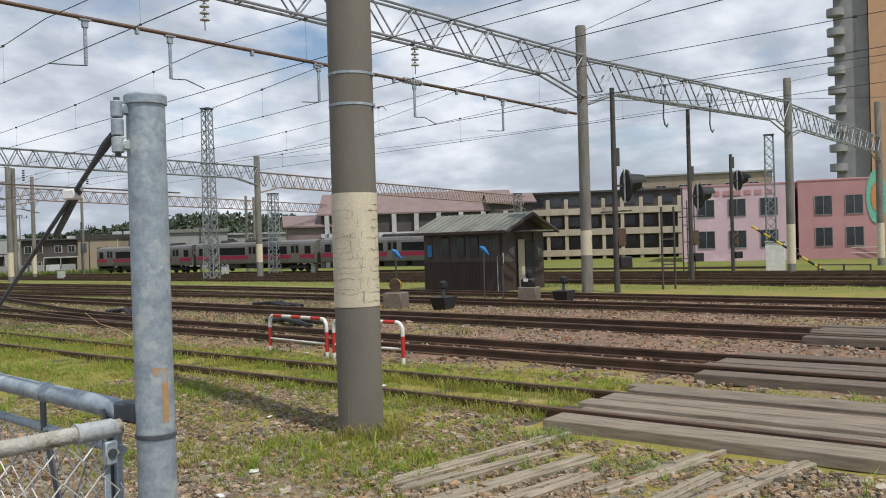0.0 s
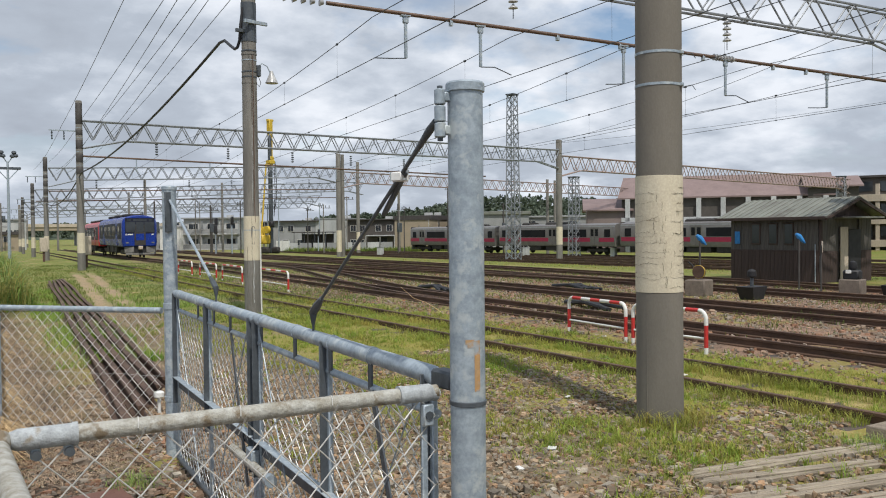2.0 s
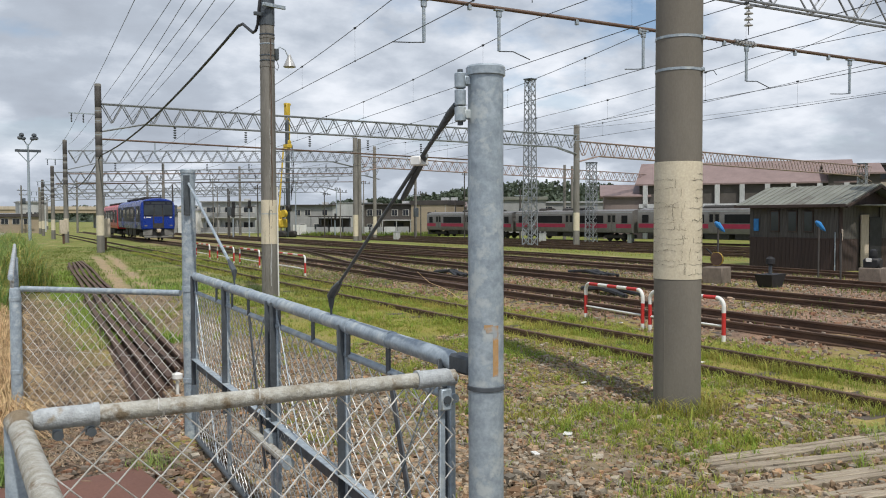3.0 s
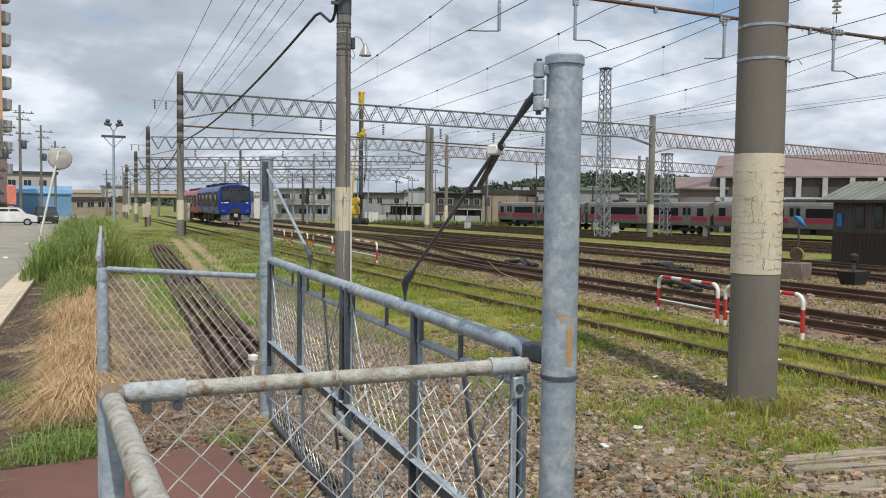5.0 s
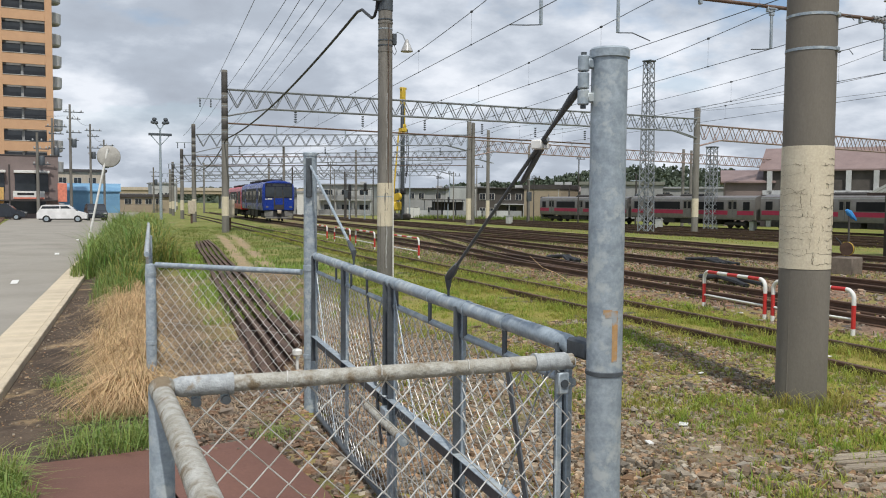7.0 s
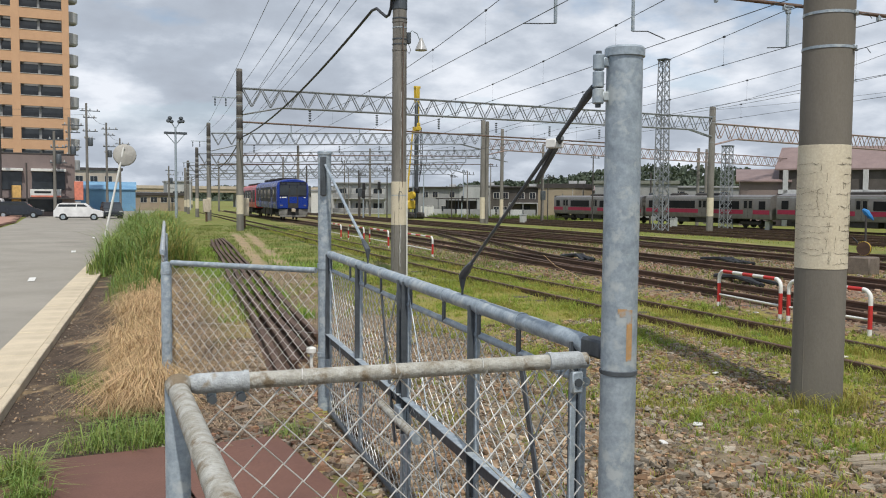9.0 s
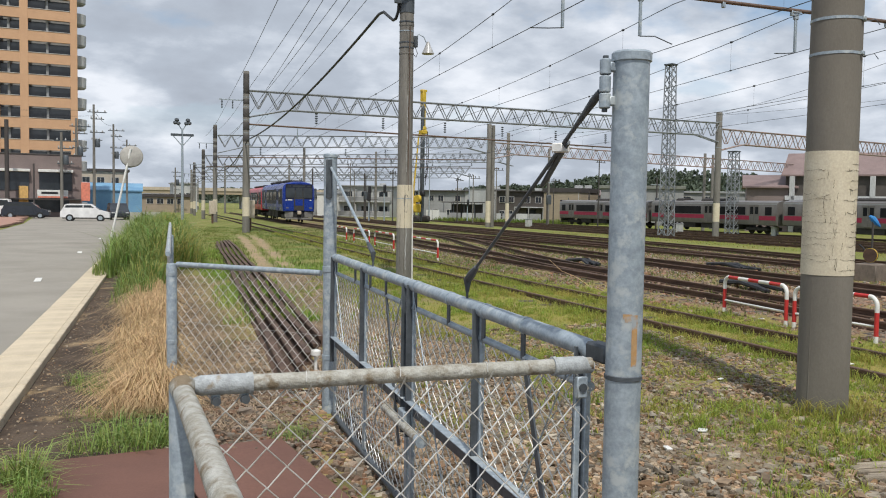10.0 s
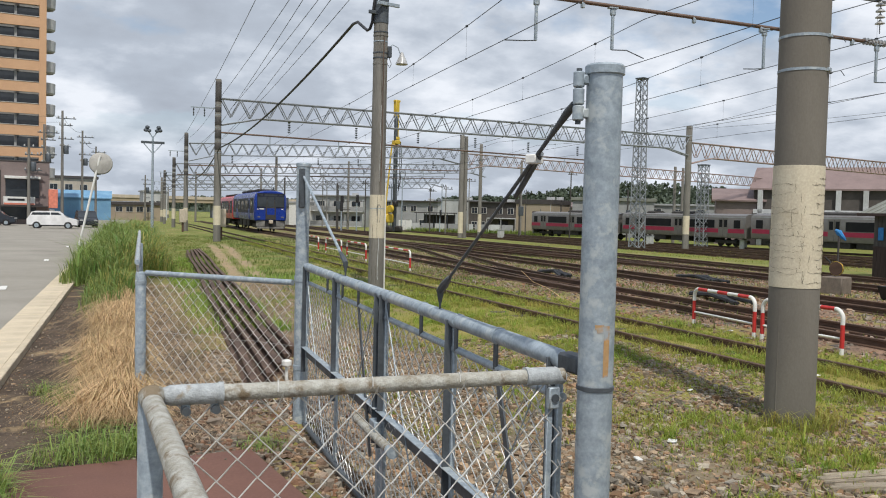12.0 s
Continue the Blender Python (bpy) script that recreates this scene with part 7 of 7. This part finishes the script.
# cars on the street
def car(x, y, rz, paint, label, L=4.4, hgt=1.5, box=False):
    t = thing("car", label, "car", on(x, y, rz), "cars on the street")
    w = 1.7
    prof = [(-L / 2, 0.35), (-L / 2, 0.85), (-L / 2 + 0.1, 0.95), (-L / 2 + 0.35, hgt - 0.08), (-L / 2 + 0.6, hgt), (L * 0.12, hgt), (L * 0.30, 0.98), (L / 2 - 0.15, 0.82), (L / 2, 0.65), (L / 2, 0.35)]
    n = len(prof)
    vs = [(px, sy * w / 2 * (0.86 if pz > 1.1 else 1.0), pz) for sy in (-1, 1) for px, pz in prof]
    fs = [tuple(range(n))[::-1], tuple(range(n, 2 * n))] + [(i, (i + 1) % n, n + (i + 1) % n, n + i) for i in range(n)]
    part("body", M().add(vs, fs), paint, t)
    for sy in (-1, 1):
        gl = [(-L / 2 + 0.45, hgt - 0.12), (L * 0.11, hgt - 0.1), (L * 0.25, 1.0), (-L / 2 + 0.25, 1.0)]
        part("side_glass", M().add([(a, sy * (w / 2 * 0.93 + 0.012), b) for a, b in gl] + [(a, sy * (w / 2 * 0.9), b) for a, b in gl],
                                   [(0, 1, 2, 3), (7, 6, 5, 4), (0, 4, 5, 1), (1, 5, 6, 2), (2, 6, 7, 3), (3, 7, 4, 0)]), glass_dark, t)
        for wx in (-L * 0.31, L * 0.31):
            wh = part("wheel", M().cyl((wx, sy * (w / 2 - 0.2), 0.31), (wx, sy * (w / 2 + 0.01), 0.31), 0.31, None, 18), rubber, t)
            part("rim", M().cyl((wx, sy * (w / 2), 0.31), (wx, sy * (w / 2 + 0.02), 0.31), 0.18, None, 12), galv, wh)
        part("door_pillar", M().box((-0.15, sy * (w / 2 * 0.93 + 0.016), 1.22), (0.07, 0.01, 0.45)), paint, t)
        part("headlight", M().box((L / 2 - 0.06, sy * 0.62, 0.72), (0.14, 0.3, 0.12), 0, 0.02), porcelain, t)
    part("windscreen", M().add([(L * 0.13, -0.66, hgt - 0.06), (L * 0.13, 0.66, hgt - 0.06), (L * 0.31, 0.78, 0.99), (L * 0.31, -0.78, 0.99),
                                (L * 0.11, -0.66, hgt - 0.1), (L * 0.11, 0.66, hgt - 0.1), (L * 0.29, 0.78, 0.95), (L * 0.29, -0.78, 0.95)],
                               [(0, 1, 2, 3), (7, 6, 5, 4), (0, 4, 5, 1), (1, 5, 6, 2), (2, 6, 7, 3), (3, 7, 4, 0)]), glass_dark, t)
    part("sill", M().box((0, 0, 0.33), (L - 0.3, w - 0.05, 0.16), 0, 0.02), black_m, t)


car(0.35, 79.9, -4, car_white, "white estate car crossing at the junction", 3.9, 1.5)
car(3.2, 88.0, -86, car_dark, "dark car waiting behind the tall grass", 4.2, 1.6)
car(-5.0, 92.5, -4, car_dark, "dark car parked before the shop", 4.2, 1.6)
car(-8.2, 93.0, 176, car_white, "white van parked before the shop", 4.2, 1.9)

# drilling rig
t = thing("drilling_rig", "yellow drilling rig with tall dark mast", "drilling rig", on(42.6, 109.2, 20))
part("mast", M().box((0.3, 0, 8.6), (0.45, 0.45, 17.0), 0, 0.03), galv_dark, t, "dark mast")
part("mast_head", M().box((0.3, 0, 16.9), (0.62, 0.6, 2.2), 0, 0.05).box((0.35, 0, 17.9), (0.9, 0.5, 0.3), 0, 0.04), yellow_m, t)
part("rail_guide", M().box((0.48, -0.2, 14.3), (0.16, 0.12, 4.6), 0, 0.01), yellow_m, t, "faded yellow guide")
part("hose", M().tube([(0.9, -0.3, 12.4), (1.15, -0.3, 9.5), (0.95, -0.3, 6.8), (0.6, -0.3, 5.5)], 0.06, 6), black_m, t)
part("hose", M().tube([(0.75, -0.3, 12.0), (0.85, -0.3, 8.5), (0.6, -0.3, 5.0)], 0.05, 6), black_m, t)
part("mast_collar", M().box((0.35, 0, 12.3), (0.95, 0.8, 0.5), 0, 0.05).box((0.45, 0, 12.75), (0.6, 0.6, 0.6), 0, 0.05).box((0.2, 0, 11.85), (0.8, 0.6, 0.3), 0, 0.04), yellow_m, t)
part("boom", M().tube([(-1.4, 0, 2.5), (-0.4, 0, 12.0)], 0.12, 6), yellow_m, t)
part("body", M().box((-1.0, 0.5, 1.9), (1.5, 2.2, 1.2), 0, 0.15).box((-1.2, 0.3, 2.9), (0.5, 0.8, 1.2), 0, 0.08).box((-0.6, 0.6, 2.8), (0.3, 0.5, 1.6), 8, 0.06), yellow_m, t)
part("cab", M().box((-0.2, -0.7, 3.9), (0.6, 0.7, 0.8), 0, 0.12), black_m, t)
part("hose_reel", M().cyl((-1.4, -0.9, 3.2), (-1.0, -0.9, 3.2), 0.5, None, 16), yellow_m, t)
for sx in (-1.3, 0.5):
    part("crawler", M().box((sx, 0.3, 0.45), (0.6, 3.4, 0.9), 0, 0.2), under_m, t)
for x, y in ((27, 107), (35.5, 112), (55, 96), (66, 88)):
    t = thing("equipment_mast", "dark steel equipment mast with signal boxes", "equipment mast", on(x, y), "equipment masts")
    part("mast", M().cyl((0, 0, 0), (0, 0, 6.5), 0.12, 0.1, 10), steel_pole, t)
    part("box", M().box((0.2, 0, 3.4), (0.6, 0.4, 1.2), 0, 0.05), galv_dark, t)
    part("crossarm", M().box((0, 0, 5.6), (1.8, 0.1, 0.1), 0, 0.01), galv, t)
t = thing("site_fence", "grey mesh site fence before the buildings", "fence", pose(53.4, 127.5, -1.2))
for i in range(8):
    part("panel", M().box((2.0 * i, -0.85 * i, 0.75), (1.9, 0.05, 1.3), -23, 0.005), (wall_white, wall_grey)[i % 2], t)
for x, y in ((10.2, 74.0), (9.75, 53.5)):
    t = thing("equipment_box", "cream lineside equipment box on a stand", "equipment box", on(x, y), "lineside boxes")
    part("box", M().box((0, 0, 1.35), (0.55, 0.4, 1.1), 0, 0.03), wall_cream, t)
    part("stand", M().box((0, 0, 0.4), (0.16, 0.16, 0.85), 0, 0.01), rail_m, t)

# ---- vegetation and stones ----
def blades(name, pts, hlo, hhi, w, lean, material, label, category, seed, curl=0.5, toward=None):
    """Bent grass blades: pts are (x, y, scale)."""
    rr = np.random.RandomState(seed)
    P = np.array(pts, float)
    n = len(P)
    z0 = np.array([gz(x, y) for x, y in P[:, :2]])
    h = rr.uniform(hlo, hhi, n) * P[:, 2]
    a = rr.uniform(0, 2 * np.pi, n)
    if toward is not None:
        a = rr.normal(toward, 1.5, n)
    b = a + np.pi / 2 + rr.uniform(-0.4, 0.4, n)
    ln = lean * h * rr.uniform(0.3, 1.2, n)
    ww = w * rr.uniform(0.6, 1.3, n) * np.sqrt(P[:, 2])
    base = np.stack([P[:, 0], P[:, 1], z0 - 0.01], 1)
    side = np.stack([np.cos(b), np.sin(b), np.zeros(n)], 1) * ww[:, None] / 2
    out = np.stack([np.cos(a), np.sin(a), np.zeros(n)], 1)
    up_ = np.array([0, 0, 1.0])
    mid = base + out * (ln * 0.3)[:, None] + up_ * (h * 0.6)[:, None]
    tip = base + out * ln[:, None] + up_ * (h * (1 - curl * 0.3))[:, None]
    V = np.stack([base - side, base + side, mid + side * 0.8, mid - side * 0.8, tip], 1).reshape(-1, 3)
    fs = []
    for i in range(n):
        o = 5 * i
        fs.append((o, o + 1, o + 2, o + 3))
        fs.append((o + 3, o + 2, o + 4))
    return stuff(name, V.tolist(), fs, material, label, category)


def scatter(n, x0, x1, y0, y1, seed, keep, near=0.0):
    rr = random.Random(seed)
    out = []
    while len(out) < n:
        x = rr.uniform(x0, x1)
        y = y0 + (y1 - y0) * rr.random() ** (1 + near)
        s = keep(x, y, rr)
        if s:
            out.append((x, y, s))
    return out


def patch_noise(x, y, sc, k):
    return 0.5 + 0.5 * noise.noise((x * sc, y * sc, k)) + 0.22 * noise.noise((x * sc * 3.1, y * sc * 3.1, k + 3))


def near_track(x, y, fx):
    return abs(abs(x - fx(y)) - 0.567) < 0.06


def keep_yard(x, y, rr):
    if x < 2.75 + 0.03 * y or near_track(x, y, T1) or (7.75 < x < 10.3 and y < 5.3):
        return 0
    if 5.4 < x < 8.2 and 2.2 < y < 4.9 and rr.random() < 0.8:
        return 0
    inner = 1.0 if x > 4.4 + 0.04 * y or y > 22 else 0.18
    if 20 < y < 46 and abs(abs(x - 2.25 - 0.13 * y) - 0.32) < 0.2 and rr.random() < 0.96:
        return 0
    p = patch_noise(x, y, 0.75, 2)
    if rr.random() > max(0.11, (p - 0.20) * 2.6) * inner:
        return 0
    return 0.7 + 0.9 * max(0, p - 0.4) + (0.5 if rr.random() < 0.06 else 0)


blades("yard_grass", scatter(78000, 2.7, 10.9, -1.5, 20, 3, keep_yard, 0.25), 0.025, 0.10, 0.0068, 0.85, grass_m, "short uneven yard grass among stones", "grass", 3)


def tufts(centres, seed, per, spread):
    """Blades gathered in small tufts, tallest in the middle."""
    rr = random.Random(seed)
    out = []
    for x, y, s0 in centres:
        n, rad = rr.randint(*per), spread * rr.uniform(0.5, 1.4)
        hs = s0 * rr.uniform(0.7, 1.5)
        for _ in range(n):
            a, r = rr.uniform(0, 6.283), rad * rr.random() ** 0.7
            out.append((x + math.cos(a) * r, y + math.sin(a) * r, hs * (1.15 - 0.5 * r / rad)))
    return out


blades("yard_tufts", tufts(scatter(8200, 2.7, 10.9, -1.5, 20, 53, keep_yard, 0.25), 54, (8, 24), 0.06), 0.04, 0.125, 0.0062, 1.0,
       mat("tuft_grass", (0.21, 0.33, 0.045), (0.36, 0.36, 0.08), 0.55, 0, 1.4, 20, 0, rand=0.55, spec=0.3, leaf=0.4, hue=0.03), "scattered tufts of fresh yard grass", "grass", 55)
blades("yard_grass", scatter(24000, 2.7, 12.0, 18, 62, 4, keep_yard, 0.3), 0.05, 0.16, 0.016, 0.7, grass_far, "short bright grass along the tracks", "grass", 4)


def keep_rails(x, y, rr):
    d = abs(abs(x - T1(y)) - 0.567)
    if d > 0.34 or d < 0.05 or y < 5.2:
        return 0
    return 1.0 if rr.random() < max(0.1, patch_noise(x, y, 1.1, 8) * 1.5 - 0.35) else 0


blades("rail_grass", scatter(44000, 8.0, 12.2, 3, 48, 5, keep_rails, 0.5), 0.04, 0.19, 0.0066, 0.75, grass_m, "taller grass growing along the rusty rails", "grass", 5)
blades("pole_grass", [(6.84 + math.cos(a) * r, 6.44 + math.sin(a) * r, 1.0) for a, r in
                      [(random.uniform(-3.3, 0.2), random.uniform(0.24, 0.5)) for _ in range(560)]], 0.07, 0.25, 0.008, 0.9, grass_m, "green tufts at the foot of the pole", "grass", 6)


def keep_reed(x, y, rr):
    e = gutter_out(y)
    if y < 36:
        lo, hi = e + (0.35 if y < 22 else -0.35), max(e + 1.1, 1.9 + 0.075 * (y - 16) + (0.9 if y > 24 else 0.0))
    else:
        lo, hi = e - 0.35, 4.6 + 0.05 * (y - 36)
    if not lo < x < hi:
        return 0
    if y < 19 and rr.random() > (y - 15.5) / 4:
        return 0
    edge = min(1.0, (x - lo) / 0.7 + 0.35) * min(1.0, (hi - x) / 0.7 + 0.4)
    return (0.28 + 0.72 * patch_noise(x, y, 0.9, 5)) * rr.uniform(0.7, 1.12) * edge * min(1.0, 0.45 + (y - 15.5) / 16)


blades("tall_grass", scatter(17000, 0.0, 7.0, 15.5, 58, 7, keep_reed, 0.3), 0.9, 2.3, 0.031, 0.8, reed_m, "tall dense green grass beside the road", "grass", 7, 0.8)


blades("tall_grass", scatter(7500, 0.3, 7.0, 17.0, 50, 17, lambda x, y, rr: keep_reed(x, y, rr) * 0.9 if x > gutter_out(y) + 0.5 + 1.2 * rr.random() else 0, 0.3), 1.1, 2.5, 0.024, 1.05,
       mat("yellowing_grass", (0.27, 0.27, 0.075), (0.38, 0.32, 0.12), 0.7, 0, 0.9, 20, 0, rand=0.4, spec=0.2, leaf=0.35, hue=0.02), "yellowing tall grass stems beside the fence", "grass", 17, 1.3)


def keep_straw(x, y, rr):
    lo = gutter_out(y) + 0.85 + 0.4 * noise.noise((y * 1.3, 0, 0))
    hi = 1.22 + 0.085 * (y - 9.2)
    if y < 9.2:
        hi = 1.2
    if not lo < x < hi or rr.random() > 0.12 + 0.88 * (x - lo) / max(0.1, hi - lo):
        return 0
    p = patch_noise(x, y, 1.9, 27)
    return 0 if rr.random() > 0.15 + 2.2 * (p - 0.25) else 0.45 + 0.8 * p


blades("dry_straw", scatter(15000, 0.2, 2.3, 8.3, 17.6, 8, keep_straw, 0.2), 0.14, 0.62, 0.0075, 1.5, straw_m, "tangled dry straw-coloured dead grass", "dry grass", 8, 2.6, toward=3.7)


def keep_thatch(x, y, rr):
    if not (1.35 + 0.09 * (y - 9) < x < 4.6 + 0.06 * y) or (y < 9.3 and x > 2.2):
        return 0
    return 1.0 if rr.random() < patch_noise(x, y, 0.8, 14) else 0


thatch_m = mat("grey_dead_stems", (0.36, 0.275, 0.19), (0.22, 0.17, 0.12), 0.9, 0, 2, 20, 0, rand=0.4, spec=0.1)
blades("dead_stems", scatter(34000, 1.2, 5.6, 7.6, 22, 9, keep_thatch, 0.3), 0.03, 0.10, 0.007, 2.6, thatch_m, "flattened grey-brown dead stems on the ground", "dry grass", 9, 2.0)

clumps = []
rcl = random.Random(21)
for cx, cy, rad, n, s in ((0.82, 7.42, 0.32, 480, 1.0), (0.48, 7.4, 0.2, 150, 0.8), (1.02, 7.5, 0.2, 240, 1.0), (0.7, 7.8, 0.3, 160, 0.8), (0.09, 6.72, 0.15, 420, 1.15), (0.16, 6.3, 0.14, 300, 0.9), (0.62, 9.5, 0.26, 230, 0.85), (0.85, 10.4, 0.2, 120, 0.7), (1.2, 13.0, 0.3, 160, 0.7), (1.5, 15.2, 0.35, 260, 0.9), (0.5, 8.5, 0.25, 90, 0.5), (0.75, 11.6, 0.25, 90, 0.6), (0.95, 9.0, 0.2, 110, 0.6),
                          (0.4, 9.9, 0.14, 160, 0.6), (1.95, 5.4, 0.2, 160, 0.5), (2.0, 7.2, 0.22, 220, 0.6), (6.9, 3.6, 0.35, 350, 0.5), (5.0, 4.1, 0.3, 320, 0.45), (7.6, 4.7, 0.3, 420, 0.5)):
    for _ in range(n):
        a, r = rcl.uniform(0, 6.28), rad * rcl.random() ** 0.6
        clumps.append((cx + math.cos(a) * r, cy + math.sin(a) * r, s * (1.1 - 0.5 * r / rad)))
blades("grass_clumps", clumps[::2] + clumps[1::4], 0.10, 0.42, 0.0085, 1.3, reed_m, "fresh green grass clumps on bare soil", "grass", 10, 1.4)


def keep_fresh(x, y, rr):
    lo = 1.5 + 0.085 * (y - 9.2)
    if not lo + 0.5 < x < lo + 2.0 and not (y > 22 and x > lo + 2.6 and rr.random() < 0.5):
        return 0
    return 0.7 + 0.5 * rr.random() if rr.random() < 3 * (patch_noise(x, y, 0.7, 33) - 0.42) else 0


blades("fresh_grass", scatter(9000, 1.6, 7.0, 13.5, 32, 41, keep_fresh, 0.2), 0.06, 0.24, 0.012, 0.9,
       mat("fresh_green_grass", (0.17, 0.30, 0.05), (0.26, 0.34, 0.07), 0.55, 0, 0.9, 20, 0, rand=0.5, spec=0.3, leaf=0.4, hue=0.02), "fresh green grass beside the stacked rails", "grass", 41)


def keep_far(x, y, rr):
    return 1.0 if rr.random() < patch_noise(x, y, 0.18, 4) else 0


blades("siding_grass", scatter(15000, 33, 62, -2, 62, 11, keep_far), 0.05, 0.13, 0.03, 0.9, grass_m, "bright grass over the old sidings", "grass", 11)


def keep_mid(x, y, rr):
    if any(near_track(x, y, f) for f in (T2, T3, T4, T5)) or y < 9:
        return 0
    p = patch_noise(x, y, 0.3, 9) + 0.012 * min(20, y - 9) - 0.1
    return 0.6 + 0.6 * p if rr.random() < 3.0 * (p - 0.35) else 0


blades("track_grass", scatter(30000, 10.2, 28.0, 9, 62, 13, keep_mid, 0.2), 0.05, 0.17, 0.014, 0.8, grass_far, "thin grass between the busy tracks", "grass", 13)


def stones(name, pts, lo, hi, material, label, seed):
    rr = np.random.RandomState(seed)
    n = len(pts)
    P = np.array(pts, float)[:, :2]
    c = np.array([[-1, -1, -1], [1, -1, -1], [1, 1, -1], [-1, 1, -1], [-0.8, -0.8, 1], [0.8, -0.8, 1], [0.8, 0.8, 1], [-0.8, 0.8, 1]], float)
    s = rr.uniform(lo, hi, n) * np.where(rr.rand(n) < 0.08, 1.7, 1.0)
    sc = np.stack([rr.uniform(0.6, 1.3, n), rr.uniform(0.6, 1.3, n), rr.uniform(0.35, 0.8, n)], 1) * s[:, None] * 0.5
    V = c[None] * sc[:, None] + rr.uniform(-0.22, 0.22, (n, 8, 3)) * s[:, None, None]
    a = rr.uniform(0, 6.28, n)
    ca, sa = np.cos(a)[:, None], np.sin(a)[:, None]
    X = V[..., 0] * ca - V[..., 1] * sa + P[:, :1]
    Y = V[..., 0] * sa + V[..., 1] * ca + P[:, 1:]
    z0 = np.array([gz(x, y) for x, y in P])[:, None] + rr.uniform(0.0, 0.02, (n, 1))
    W = np.stack([X, Y, V[..., 2] + z0], 2).reshape(-1, 3)
    fs = [tuple(8 * i + k for k in f) for i in range(n) for f in ((3, 2, 1, 0), (4, 5, 6, 7), (0, 1, 5, 4), (1, 2, 6, 5), (2, 3, 7, 6), (3, 0, 4, 7))]
    return stuff(name, W.tolist(), fs, material, label, "stones")


def keep_stone(x, y, rr):
    if near_track(x, y, T1) or (7.7 < x < 10.4 and y < 5.3) or rr.random() > (y + 1) / 2 or rr.random() > (x - 2.1) / 0.35:
        return 0
    return 1 if rr.random() < 0.95 - patch_noise(x, y, 0.75, 2) or (x < 4.2 and rr.random() < 0.8) else 0


stones("gravel", scatter(52000, 2.15, 8.4, -1.0, 12, 31, keep_stone, 0.45), 0.012, 0.052, stone_m, "loose pale brown gravel stones", 31)
stones("gravel", scatter(1900, 1.1, 2.4, 1.8, 9.0, 32, lambda x, y, rr: 1 if not (0.0 < x < 1.95 and 5.0 < y < 7.1) else 0), 0.015, 0.06, stone_brown, "stones along the edge of the plates", 32)
stones("ballast", scatter(26000, 10.5, 27.5, -2, 34, 33, lambda x, y, rr: 0 if any(near_track(x, y, f) for f in (T2, T3, T4, T5)) or (y < 4.8 and (11.2 < x < 13.5 or 15.8 < x < 18)) else 1, 0.3),
       0.028, 0.07, stone_brown, "brown track ballast stones", 33)


def keep_soil(x, y, rr):
    lo = gutter_out(y)
    if not lo + 0.03 < x < min(1.9, lo + 1.9) or (-0.1 < x < 2.0 and 5.1 < y < 7.2):
        return 0
    return 1 if rr.random() < 0.25 + 0.9 * max(0.0, patch_noise(x, y, 1.2, 19) - 0.35) else 0


stones("soil_grit", scatter(6000, -0.9, 1.9, 2.5, 18, 61, keep_soil, 0.4), 0.004, 0.016, stone_m, "small grit and crumbs on the bare soil", 61)
stones("fence_gravel", scatter(2600, 1.2, 3.4, 6.9, 9.2, 62, lambda x, y, rr: 1 if x > 1.25 + 0.09 * (y - 9) else 0, 0.5), 0.012, 0.05, stone_brown, "brown stones on the ground inside the fence", 62)


def keep_weed(x, y, rr):
    return 0.5 + rr.random() if rr.random() < patch_noise(x, y, 0.4, 71) * 0.9 else 0


blades("house_weeds", scatter(5000, 52, 74, 108, 134, 72, lambda x, y, rr: keep_weed(x, y, rr) if abs((x - 52) * -0.75 + 131 - y - 5) < 2.5 else 0),
       0.2, 0.75, 0.09, 0.7, grass_far, "green weeds in front of the far houses", "weeds", 73)
